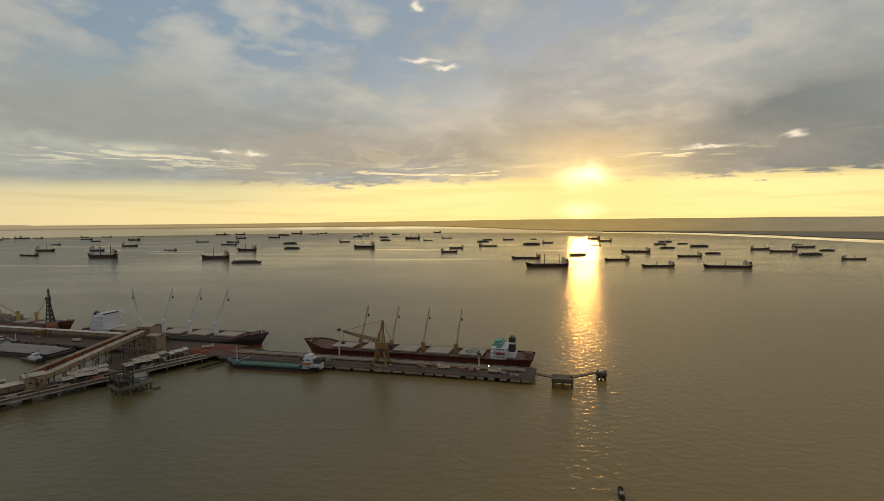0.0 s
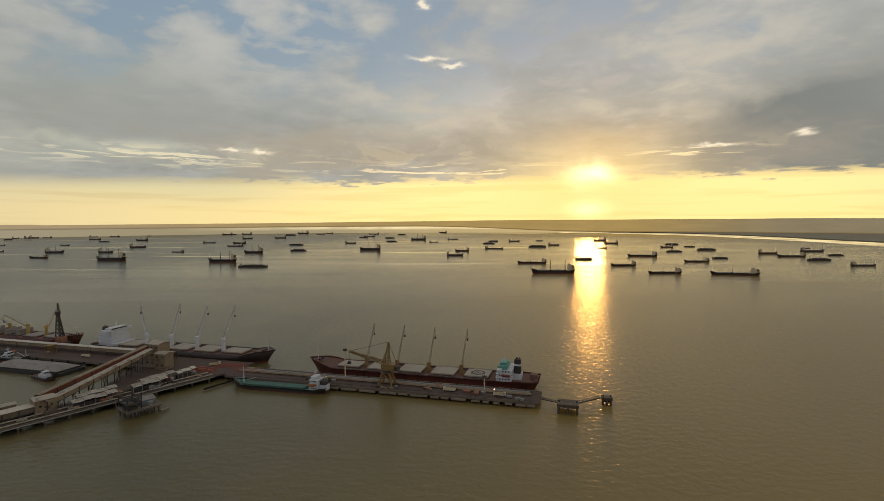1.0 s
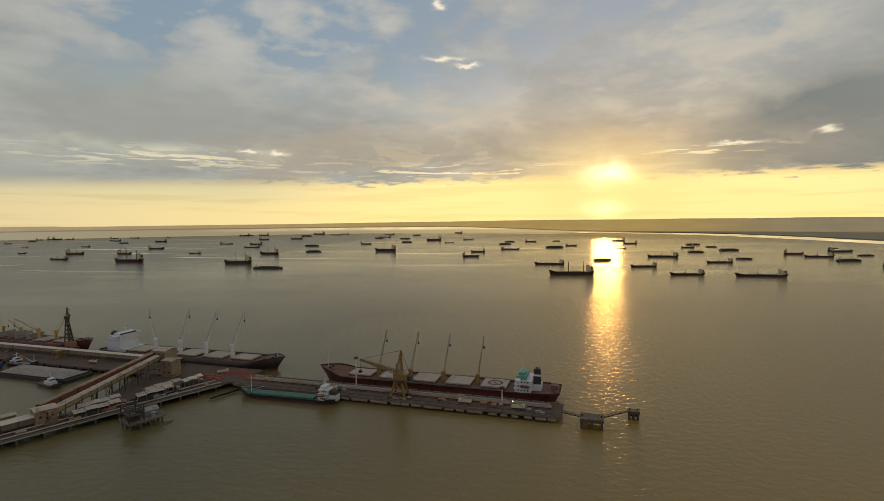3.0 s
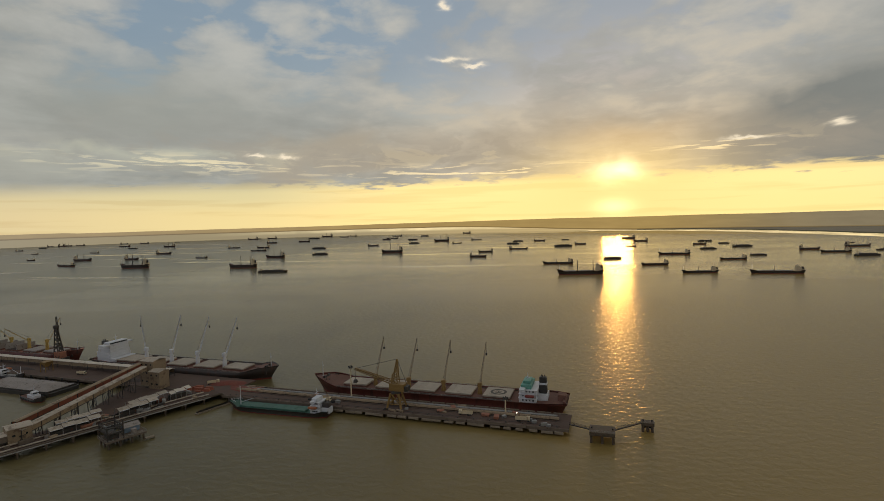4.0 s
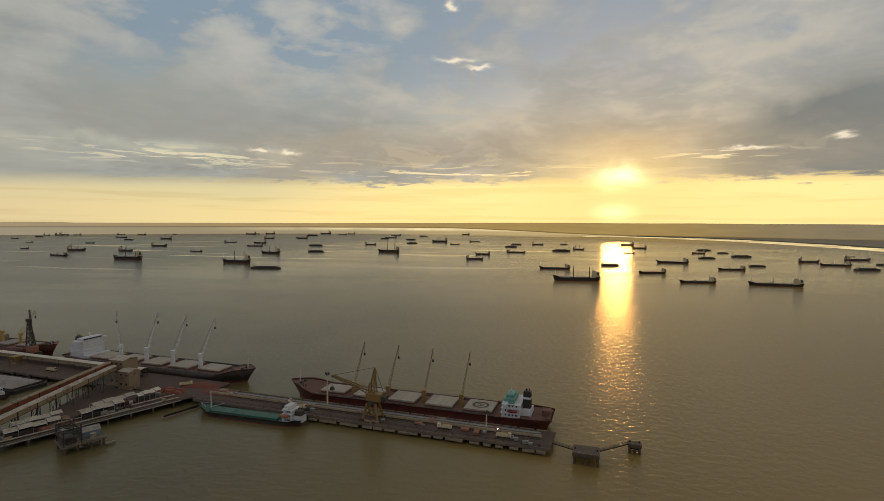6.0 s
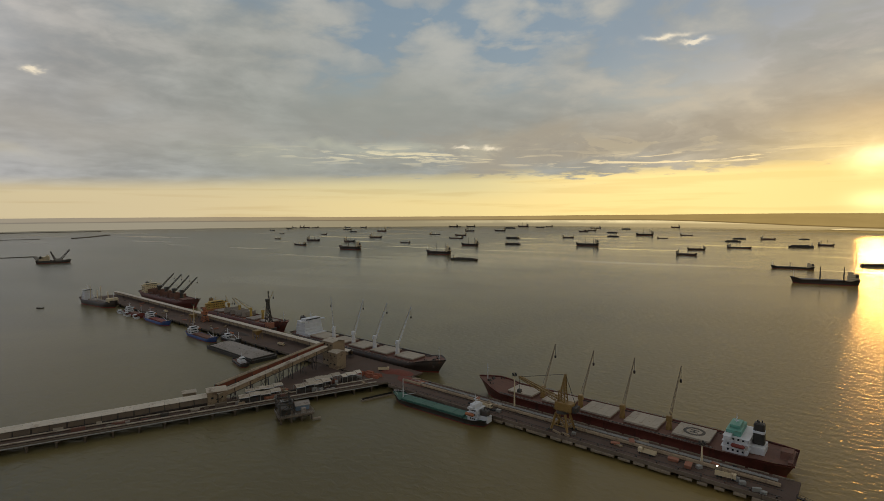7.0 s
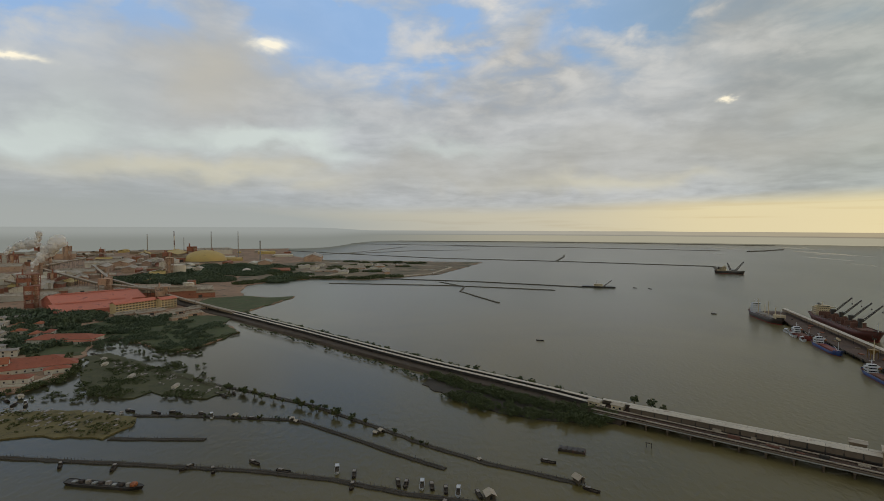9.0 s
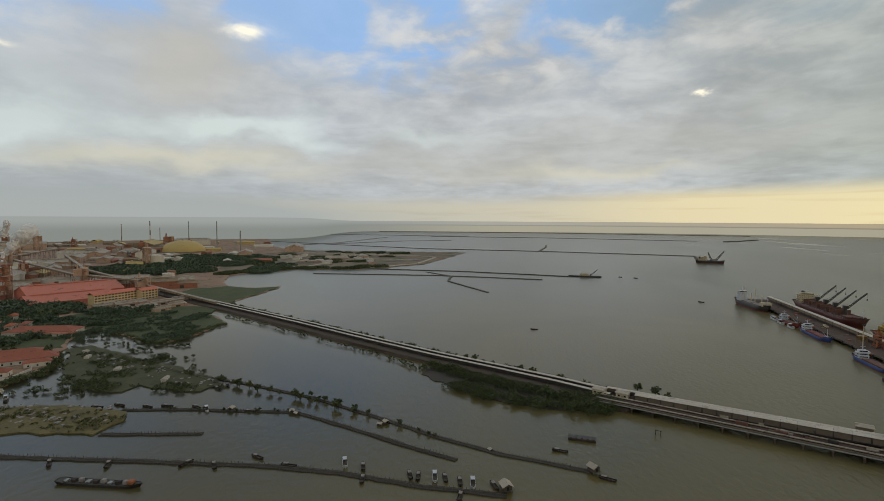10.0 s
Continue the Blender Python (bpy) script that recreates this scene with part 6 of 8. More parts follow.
SCRUB = surface("dry_scrub_ground", (0.085, 0.085, 0.04), 0.95, vary=0.5, stain=(0.05, 0.055, 0.025), amount=0.6, size=12.0, grain=0.5, bump=0.4)
TOWN = surface("dusty_town_ground", (0.32, 0.2, 0.135), 0.95, vary=0.6, stain=(0.07, 0.08, 0.045), amount=0.55, size=70.0, grain=0.08, bump=0.3)
SALT = surface("pale_salt_flat", (0.2, 0.15, 0.1), 0.9, vary=0.55, stain=(0.07, 0.08, 0.045), amount=0.7, size=110.0, grain=0.03, bump=0.2)
MUD = surface("dark_mud_bank", (0.06, 0.05, 0.04), 0.9, vary=0.4, stain=(0.03, 0.03, 0.025), amount=0.5, size=5.0, bump=0.2)
ROAD = surface("dusty_causeway_road", (0.085, 0.062, 0.046), 0.95, vary=0.3, stain=(0.1, 0.075, 0.05), amount=0.5, size=12.0)
BAMBOO = surface("weathered_bamboo", (0.1, 0.08, 0.06), 0.9, vary=0.4, size=2.0)
TILE_RED = surface("red_clay_roof_tiles", (0.33, 0.1, 0.06), 0.8, vary=0.3, stain=(0.16, 0.06, 0.04), amount=0.45, size=5.0, grain=1.5, bump=0.15)
TILE_ORANGE = surface("orange_clay_roof_tiles", (0.36, 0.115, 0.055), 0.8, vary=0.2, stain=(0.25, 0.09, 0.05), amount=0.35, size=5.0, grain=1.5, bump=0.15)
SHEET_RED = surface("red_sheet_roof", (0.62, 0.19, 0.125), 0.65, vary=0.15, stain=(0.24, 0.07, 0.05), amount=0.4, size=25.0, grain=0.2)
PLASTER = surface("white_plaster_wall", (0.62, 0.58, 0.5), 0.85, vary=0.15, stain=(0.34, 0.28, 0.2), amount=0.35, size=4.0, streak=True)
OFFICE = surface("ochre_office_wall", (0.66, 0.5, 0.27), 0.8, vary=0.15, stain=(0.28, 0.18, 0.09), amount=0.3, size=7.0)
TANK_WHITE = surface("white_tank_paint", (0.66, 0.6, 0.5), 0.6, vary=0.12, stain=(0.36, 0.24, 0.14), amount=0.3, size=8.0, streak=True)
TANK_BROWN = surface("brown_tank_paint", (0.3, 0.13, 0.07), 0.6, vary=0.2, stain=(0.15, 0.07, 0.04), amount=0.4, size=8.0, streak=True)
DOME_YELLOW = surface("yellow_dome_sheet", (0.52, 0.38, 0.14), 0.65, vary=0.12, stain=(0.34, 0.24, 0.1), amount=0.35, size=20.0)
PLANT_TAN = surface("tan_process_steel", (0.48, 0.33, 0.24), 0.8, vary=0.35, stain=(0.24, 0.13, 0.09), amount=0.5, size=12.0)
LEAF_DARK = leaf_material("dark_mangrove_leaves", (0.035, 0.05, 0.02), (0.1, 0.12, 0.04))
LEAF_OLIVE = leaf_material("olive_leaves", (0.05, 0.06, 0.02), (0.13, 0.13, 0.04))
# lighter leaf colours for town, marsh and woods, with distance haze mixed in
LEAF_TOWN = leaf_material("hazed_town_leaves", (0.045, 0.07, 0.045), (0.11, 0.145, 0.075))
BARK = surface("dark_bark", (0.06, 0.045, 0.035), 0.9, vary=0.3, size=1.0)

LAND = [(-100, -4800), (-150, -600), (-240, -330), (-309, -286), (-320, -282), (-338, -287), (-354, -268), (-377, -268), (-394, -267), (-440, -300),
        (-462, -306), (-500, -330), (-540, -345), (-535, -315), (-495, -252), (-484, -226), (-513, -217), (-545, -213), (-582, -209), (-640, -257),
        (-690, -270), (-707, -274), (-760, -268), (-823, -263), (-883, -258), (-905, -262), (-880, -300), (-900, -360), (-985, -400), (-1065, -429),
        (-1150, -400), (-1222, -330), (-1213, -190), (-1382, -38), (-1859, 74), (-1900, -200), (-1918, -566), (-2200, -760), (-2667, -957), (-4750, -1700), (-4750, -4750)]


def ragged(points, step, jag, seed):
    """An outline whose straight runs wander as a natural shore does."""
    rnd = random.Random(seed)
    out = []
    for (ax, ay), (bx, by) in zip(points, points[1:] + points[:1]):
        ln = math.hypot(bx - ax, by - ay)
        n = max(1, int(ln / step)) if ln < 700 else 1
        for k in range(n):
            j = jag if k else jag * 0.3
            out.append((ax + (bx - ax) * k / n + rnd.uniform(-j, j), ay + (by - ay) * k / n + rnd.uniform(-j, j)))
    return out


def ground_sheet(name, outline, z, material, label, category="ground"):
    ccw = sum(a[0] * b[1] - b[0] * a[1] for a, b in zip(outline, outline[1:] + outline[:1])) > 0
    bm = prism(bmesh.new(), outline if ccw else outline[::-1], -1.0, z)
    return single(name, bm, material, pose(0, 0, 0), label, category, kind="structure")


ground_sheet("ground", ragged(LAND, 14, 4.0, 1), 0.9, TOWN, "low dusty land with works, houses and green patches")
ground_sheet("marsh", ragged([(-484, -228), (-513, -219), (-545, -215), (-582, -211), (-640, -259), (-690, -272), (-690, -330), (-640, -420), (-560, -430), (-480, -400), (-440, -345), (-462, -310), (-500, -333),
                              (-540, -347), (-535, -315), (-495, -252)], 9, 3.0, 2), 1.05, GRASS, "dark green marsh beside the houses")
ground_sheet("spit", ragged([(-695, -276), (-760, -270), (-823, -265), (-883, -260), (-903, -264), (-880, -300), (-900, -358), (-860, -400), (-790, -390), (-730, -320)], 12, 4.0, 3), 1.05, GRASS, "flat green marsh spit beside the causeway")
ground_sheet("salt_flat", ragged([(-1080, -436), (-1150, -404), (-1219, -330), (-1210, -192), (-1380, -40), (-1855, 70), (-1897, -200), (-1914, -560), (-1600, -640), (-1200, -520)], 40, 8.0, 4), 1.05, SALT, "pale flat of salt pans and filled land")
ground_sheet("scrub_spit", ragged([(-225, -235), (-246, -203), (-262, -214), (-270, -204), (-276, -189), (-277, -162), (-276, -145), (-296, -140), (-310, -148), (-319, -182), (-315, -223), (-307, -251), (-309, -284), (-240, -330), (-180, -420)], 6, 2.2, 5),
             0.8, DRY, "scrubby brown spit reaching into the water")
ground_sheet("scrub_island", ragged([(-380, -240), (-365, -229), (-352, -215), (-346, -176), (-362, -172), (-351, -139), (-351, -122), (-368, -112), (-390, -141), (-412, -177), (-437, -226), (-474, -291), (-458, -303), (-430, -280), (-400, -262)], 6, 2.5, 6),
             0.75, SCRUB, "low scrub island with rubbish and fish ponds")

CAUSEWAY = [(-336, 178), (-348, 165), (-374, 134), (-405, 92), (-443, 39), (-498, -30), (-576, -125), (-684, -262), (-809, -422), (-880, -520)]
single("causeway", ribbon([(x + 1, y - 1) for x, y in CAUSEWAY], 23, -1.0, 2.4, 0.12, 7), ROAD, pose(0, 0, 0), "long earth causeway carrying a dusty road and conveyors", "causeway", kind="structure")
single("road", ribbon([(x + 7, y - 5.5) for x, y in CAUSEWAY], 7, 2.3, 2.75, 0.04, 8), ROAD, pose(0, 0, 0), "pale dusty service road along the causeway", "road", kind="structure")


def causeway_run(offset, w, z_floor, h, label, roof, wall, bay):
    for (ax, ay), (bx, by) in zip(CAUSEWAY[1:], CAUSEWAY[2:9]):
        ln = math.hypot(bx - ax, by - ay)
        turn = math.degrees(math.atan2(by - ay, bx - ax))
        g = gallery(label, pose(ax, ay, 0, 0, 0, turn) @ pose(0, offset, 0), ln, w, z_floor, h, None, roof, wall, bay, 2.2)
        tagged(g, group="causeway conveyors")


causeway_run(1.2, 2.6, 3.6, 2.0, "low covered conveyor with pale roof on the causeway", ROOF_PALE, STEEL_DARK, 30)
causeway_run(-7.4, 2.6, 3.6, 2.0, "second low conveyor with pale roof on the causeway", ROOF_PALE, STEEL_DARK, 30)
for a, b, c in ((-345, 172, 35), (-352, 158, -20)):
    block_house(pose(a, b, 2.4, 0, 0, 55), 8, 6, 5.0, CREAM, ROOF_TIN, "pale drive house at the causeway's end", "drive_house")

# ---------------------------------------------------------------- plants


def leaves(name, centres, sizes, per, leaf, material, parent=None, seed=1, squash=0.75):
    """Many small leaf sheets gathered in tufts, as one mesh."""
    r = np.random.default_rng(seed)
    n = len(centres)
    c = np.repeat(np.array(centres, float), per, axis=0)
    s = np.repeat(np.array(sizes, float), per)
    d = r.normal(size=(n * per, 3))
    d /= np.linalg.norm(d, axis=1)[:, None]
    k = r.uniform(0.35, 1.05, n * per)[:, None]
    p = c + d * k * s[:, None] * np.array([1, 1, squash])
    a = r.normal(size=(n * per, 3))
    a /= np.linalg.norm(a, axis=1)[:, None]
    b = np.cross(a, d)
    b /= np.maximum(np.linalg.norm(b, axis=1), 1e-6)[:, None]
    w = (leaf * r.uniform(0.6, 1.5, n * per))[:, None]
    quad = np.stack([p - a * w, p - b * w * 0.7, p + a * w, p + b * w * 0.7], axis=1).reshape(-1, 3)
    data = bpy.data.meshes.new(name)
    idx = np.arange(n * per * 4).reshape(-1, 4)
    data.from_pydata(quad.tolist(), [], idx.tolist())
    data.materials.append(material)
    ob = new(name, data)
    ob.parent = parent
    return ob


def tree(m, h, spread, seed, material):
    """A tapered trunk with limbs and a loose crown of leaf tufts."""
    rnd = random.Random(seed)
    t = thing("tree", m, "small dark green bushy tree on the bank", "tree", "trees on the banks")
    bm = tube(bmesh.new(), (0, 0, -0.3), (0.15, 0, h * 0.55), h * 0.045, h * 0.02, 7)
    tips = []
    for i in range(5):
        a = i * 1.257 + rnd.uniform(-0.4, 0.4)
        q = (math.cos(a) * spread * 0.55, math.sin(a) * spread * 0.55, h * rnd.uniform(0.55, 0.8))
        tube(bm, (0.1, 0, h * rnd.uniform(0.25, 0.5)), q, h * 0.018, h * 0.006, 5)
        tips.append(q)
    part("trunk", bm, BARK, t)
    cs = tips + [(rnd.uniform(-0.6, 0.6) * spread, rnd.uniform(-0.6, 0.6) * spread, h * rnd.uniform(0.4, 0.95)) for _ in range(12)]
    leaves("crown", cs, [spread * rnd.uniform(0.25, 0.5) for _ in cs], 26, h * 0.075, material, t, seed)
    return t


TREES = [tree(pose(-352, 196, 2.0), 7.0, 3.4, 11, LEAF_DARK), tree(pose(-344, 201, 2.0), 5.5, 3.0, 12, LEAF_OLIVE), tree(pose(-361, 187, 2.0), 6.2, 3.6, 13, LEAF_DARK)]
rnd = random.Random(21)


def plant(x, y, z, s):
    copy_thing(rnd.choice(TREES), pose(x, y, z, 0, 0, rnd.uniform(0, 360)) @ Matrix.Diagonal((s * rnd.uniform(0.9, 1.2), s, s * rnd.uniform(0.8, 1.1), 1)))


# a broken row on the causeway's far side
for (ax, ay), (bx, by) in zip(CAUSEWAY[1:7], CAUSEWAY[2:8]):
    ln = math.hypot(bx - ax, by - ay)
    n = int(ln / 8.5)
    for k in range(n):
        if rnd.random() < 0.25:
            continue
        u = (k + rnd.uniform(0, 0.8)) / n
        px, py = (by - ay) / ln, -(bx - ax) / ln
        o = 11.5 + rnd.uniform(-1, 1.5)
        plant(ax + (bx - ax) * u + px * o, ay + (by - ay) * u + py * o, 1.2, rnd.uniform(0.5, 0.95))


def thicket(name, label, spots, lo, hi, per, leaf, material, seed, category="bushes"):
    """A belt of bushes: tufts of leaves over given discs (x, y, radius, height)."""
    r = random.Random(seed)
    cs, ss = [], []
    for x, y, rad, h in spots:
        n = max(3, int(rad * rad * 0.34))
        for _ in range(n):
            a, d = r.uniform(0, 6.283), rad * math.sqrt(r.random())
            s = r.uniform(lo, hi)
            top = h * (1 - 0.55 * (d / rad) ** 2) * r.uniform(0.55, 1.0)
            cs.append((x + math.cos(a) * d, y + math.sin(a) * d, 0.5 + top))
            ss.append(s)
            if top > 2.5:
                cs.append((x + math.cos(a) * d, y + math.sin(a) * d, 0.5 + top * 0.45))
                ss.append(s * 1.1)
    ob = leaves(name, cs, ss, per, leaf, material, None, seed)
    return tagged(ob, label, category, kind="stuff")


def along(points, step, off, rad, h, seed, drop=0.0):
    r = random.Random(seed)
    out = []
    for (ax, ay), (bx, by) in zip(points, points[1:]):
        ln = math.hypot(bx - ax, by - ay)
        for k in range(max(1, int(ln / step))):
            if r.random() < drop:
                continue
            u = k * step / ln
            nx, ny = -(by - ay) / ln, (bx - ax) / ln
            o = off + r.uniform(-0.5, 0.5) * rad
            out.append((ax + (bx - ax) * u + nx * o, ay + (by - ay) * u + ny * o, rad * r.uniform(0.7, 1.25), h * r.uniform(0.7, 1.2)))
    return out


belt = along([(-334, 166), (-347, 140), (-366, 108), (-394, 70), (-424, 32)], 5, 0, 8.0, 5.6, 31) + along([(-326, 158), (-332, 122), (-350, 88), (-378, 54)], 5, 0, 8.0, 5.0, 32) + along([(-330, 165), (-336, 130)], 5, -4, 7.0, 5.0, 37)
ground_sheet("mangrove_bank", ragged([(-328, 166), (-327, 142), (-332, 114), (-340, 92), (-360, 66), (-400, 32), (-425, 40), (-385, 100), (-350, 150)], 6, 2.0, 9), 0.5, MUD, "dark muddy bank under mangroves")
thicket("mangrove_thicket", "dense dark mangrove bushes on the causeway's near bank", belt, 1.2, 2.4, 26, 0.42, LEAF_DARK, 41)
thicket("verge_scrub", "ragged dark scrub along the causeway's outer verge", along([(x, y) for x, y in CAUSEWAY[1:8]], 4.2, -12.2, 3.9, 4.6, 38, 0.12), 1.1, 2.1, 20, 0.5, LEAF_DARK, 50)
thicket("bank_scrub", "low dark scrub along the causeway's near bank", along([(-415, 30), (-441, 4), (-498, -66), (-566, -150), (-640, -246)], 7, 0, 4.0, 2.2, 33, 0.1), 0.8, 1.8, 18, 0.45, LEAF_DARK, 42)
marsh_spots = [(rnd.uniform(-640, -495), 0, rnd.uniform(5, 12), rnd.uniform(2, 4)) for _ in range(70)]
marsh_spots = [(x, -212 - (x + 495) * -0.02 - rnd.uniform(8, 130) - max(0, (-545 - x)) * 0.45, r_, h) for x, _, r_, h in marsh_spots]
thicket("marsh_bushes", "dark green bushes and reeds over the marsh", marsh_spots, 1.2, 2.6, 18, 0.55, LEAF_TOWN, 43)
edge = along([(-484, -226), (-513, -217), (-545, -213), (-582, -209)], 6, 3, 4.5, 2.6, 34) + along([(-484, -226), (-495, -252), (-535, -315)], 7, 2, 4.5, 2.6, 35) + \
    [(-478 + rnd.uniform(-8, 4), -222 + rnd.uniform(-60, 25), rnd.uniform(1.0, 2.4), rnd.uniform(1.2, 2.4)) for _ in range(34)]
thicket("reed_fringe", "ragged dark reeds standing in the shallows", edge, 0.9, 1.8, 20, 0.45, LEAF_DARK, 44)
isle = [(-356, -205, 12, 4), (-353, -190, 9, 3.4), (-360, -222, 8, 3.2), (-357, -150, 9, 3.0), (-354, -134, 8, 2.6), (-360, -142, 8, 2.5), (-372, -236, 6, 3), (-392, -205, 7, 1.6), (-415, -240, 7, 1.8), (-440, -270, 8, 2.0)]
isle += [(-400 + 52 * math.sin(k * 2.4) * rnd.random() - k * 0.6, -205 + 60 * math.cos(k * 1.7) * rnd.random() - k * 0.5, rnd.uniform(3, 7), rnd.uniform(0.9, 2.2)) for k in range(46)]
isle += [(-346 + rnd.uniform(-6, 10), -228 + rnd.uniform(-22, 40), rnd.uniform(0.8, 2.2), rnd.uniform(1.0, 2.8)) for _ in range(18)]
thicket("island_bushes", "dense dark green bushes on the scrub island", isle, 1.0, 2.2, 24, 0.42, LEAF_DARK, 45)
spit = [(-288, -152, 8, 2.6), (-297, -147, 6, 2.4), (-282, -160, 5, 1.6), (-300, -175, 4, 1.2), (-310, -262, 7, 3.6), (-303, -275, 9, 4.0), (-290, -235, 5, 1.2)] + \
    [(-300 + rnd.uniform(-14, 18), -205 + rnd.uniform(-55, 50), rnd.uniform(2.0, 4.5), rnd.uniform(0.6, 1.6)) for _ in range(70)]
thicket("spit_scrub", "dry olive and yellowish scrub on the spit", spit, 0.8, 1.6, 18, 0.4, LEAF_OLIVE, 46)
shore_spots = along([(-322, -286), (-338, -290), (-354, -272), (-377, -271), (-394, -270), (-432, -297)], 5, -4, 6, 3.6, 36) + [(-400 + rnd.uniform(-60, 40), -345 + rnd.uniform(-45, 40), rnd.uniform(3, 7), rnd.uniform(3, 6)) for _ in range(26)]
thicket("garden_trees", "dark green trees between the houses and the shore", shore_spots, 1.4, 2.6, 20, 0.55, LEAF_DARK, 47)
town_spots = [(-430 - rnd.random() * 230, -330 - rnd.random() * 420, rnd.uniform(6, 16), rnd.uniform(5, 9)) for _ in range(120)]
thicket("town_trees", "dark green trees over the town and works' edge", town_spots, 2.0, 3.8, 12, 1.0, LEAF_TOWN, 48)
wood = [(-640 + rnd.uniform(-28, 28), -560 + rnd.uniform(-90, 110), rnd.uniform(9, 17), rnd.uniform(7, 11)) for _ in range(46)]
wood += [(-1060 - rnd.random() * 520, -520 - rnd.random() * 240 + 0.0, rnd.uniform(20, 40), rnd.uniform(8, 13)) for _ in range(60)]
wood += [(-1130 - rnd.random() * 200, -430 + rnd.random() * 60, rnd.uniform(10, 22), rnd.uniform(3, 6)) for _ in range(26)]
thicket("woods", "dark belt of woods round the works", wood, 3.0, 5.5, 12, 1.5, LEAF_TOWN, 49, "woods")

# ---------------------------------------------------------------- fish-pond walks in the shallows


def pond_walk(points, w, label, posts=True, seed=1):
    """A narrow mud and bamboo walk with rough posts along both sides."""
    walk_ob = thing("bamboo_walk", pose(0, 0, 0), label, "walkway", "bamboo walks")
    part("bank", ribbon(points, w, -0.8, 0.55, 0.25, seed), MUD, walk_ob)
    bm = bmesh.new()
    r = random.Random(seed)
    for (ax, ay), (bx, by) in zip(points, points[1:]):
        ln = math.hypot(bx - ax, by - ay)
        for k in range(int(ln / 2.0)):
            u = k * 2.0 / ln
            for s in (-1, 1):
                o = s * (w * 0.5 + r.uniform(-0.3, 0.5))
                x, y = ax + (bx - ax) * u - (by - ay) / ln * o, ay + (by - ay) * u + (bx - ax) / ln * o
                tube(bm, (x, y, -0.6), (x + r.uniform(-0.15, 0.15), y + r.uniform(-0.15, 0.15), r.uniform(0.8, 1.6)), 0.1, n=4, cap=False)
        beam(bm, (ax, ay, 0.9), (bx, by, 0.9), 0.18)
    tagged(part("bamboo_post", bm, BAMBOO, walk_ob), kind="stuff")
    return walk_ob


pond_walk([(-247, -206), (-248, -180), (-247, -116), (-246, -66), (-245, -35), (-240, 4), (-229, 46), (-223, 84)], 3.6, "dark bamboo and mud walk with boats tied along it", seed=61)
pond_walk([(-314, -153), (-317, -114), (-316, -41), (-294, -3), (-271, 34), (-256, 61)], 3.2, "dark mud walk with huts and boats in the shallows", seed=62)
pond_walk([(-471, -307), (-430, -240), (-395, -166), (-371, -99), (-343, -39), (-310, 12), (-282, 52), (-264, 84), (-247, 127)], 3.4, "long dark bank running out to a lone hut", seed=63)
pond_walk([(-277, -141), (-281, -84)], 3.4, "short dark bank of stakes in the water", seed=64)
pond_walk([(-440, -240), (-415, -196), (-390, -152), (-370, -118)], 2.4, "low stake bank beside the scrub island", seed=65)


# trees along the outer banks
for k in range(22):
    u = rnd.random()
    plant(-392 + 76 * u + rnd.uniform(-2, 2), -158 + 160 * u + rnd.uniform(-2, 2), 0.3, rnd.uniform(0.5, 0.95))
for k in range(10):
    u = rnd.random()
    plant(-345 + 66 * u, -40 + 96 * u + rnd.uniform(-1, 1), 0.3, rnd.uniform(0.35, 0.6))
for k in range(16):
    plant(-317 + rnd.uniform(-2, 2), -150 + 105 * rnd.random(), 0.2, rnd.uniform(0.2, 0.4))


def hut(m, label, roof):
    h = thing("stilt_hut", m, label, "hut", "stilt huts")
    part("floor", blk(-2.6, 2.6, -2.2, 2.2, 1.0, 1.25), BAMBOO, h)
    for x in (-2.3, 2.3):
        for y in (-1.9, 1.9):
            part("stilt", tube(bmesh.new(), (x, y, -1), (x, y, 1.1), 0.14, n=6), BAMBOO, h)
    part("wall", blk(-2.2, 2.2, -1.8, 1.8, 1.25, 3.4), BAMBOO, h)
    part("roof", gable(bmesh.new(), -2.4, 2.4, -2.0, 2.0, 3.4, 4.7, 0.5, 0.12), roof, h)
    part("doorway", blk(2.2, 2.28, -0.5, 0.5, 1.3, 2.9), GLASS, h)
    return h


lone = hut(pose(-247, 128, 0, 0, 0, 30), "small stilt hut with pale tin roof over the water", ROOF_TIN)
copy_thing(lone, pose(-228, 84, 0, 0, 0, 15) @ Matrix.Diagonal((1.1, 1.1, 0.95, 1)))
for x, y, s, a in ((-316, -44, 0.7, 20), (-313, -40, 0.6, 60), (-318, -84, 0.8, 0), (-302, 18, 0.7, 40), (-299, 15, 0.6, 70), (-268, 79, 0.5, 30)):
    copy_thing(lone, pose(x, y, -0.2, 0, 0, a) @ Matrix.Diagonal((s, s, s * 0.8, 1)))


def small_boat(m, label, paint, group="small boats"):
    """A narrow wooden fishing boat with ribs, thwarts and an awning."""
    b = thing("fishing_boat", m, label, "boat", group)
    lines_ = hull_lines(9.0, 1.9, 0.7, 0.35, 0.3, 14)
    part("hull", loft(lines_, [-0.3, 0.3, (None, 0.15)], 0.1), paint, b)
    part("floor", deck_sheet(lines_, 0.12, 0.4), BAMBOO, b)
    for x in (-2.2, 0, 2.2):
        part("thwart", blk(x - 0.15, x + 0.15, -0.8, 0.8, 0.45, 0.55), BAMBOO, b)
    part("awning", bevelled(blk(-3.2, -0.6, -0.75, 0.75, 1.5, 1.65), 0.04), WHITE if paint is WHITE else CARGO, b)
    for x in (-3.0, -0.8):
        for s in (-0.65, 0.65):
            part("awning_post", beam(bmesh.new(), (x, s, 0.6), (x, s, 1.5), 0.07), BAMBOO, b)
    return b


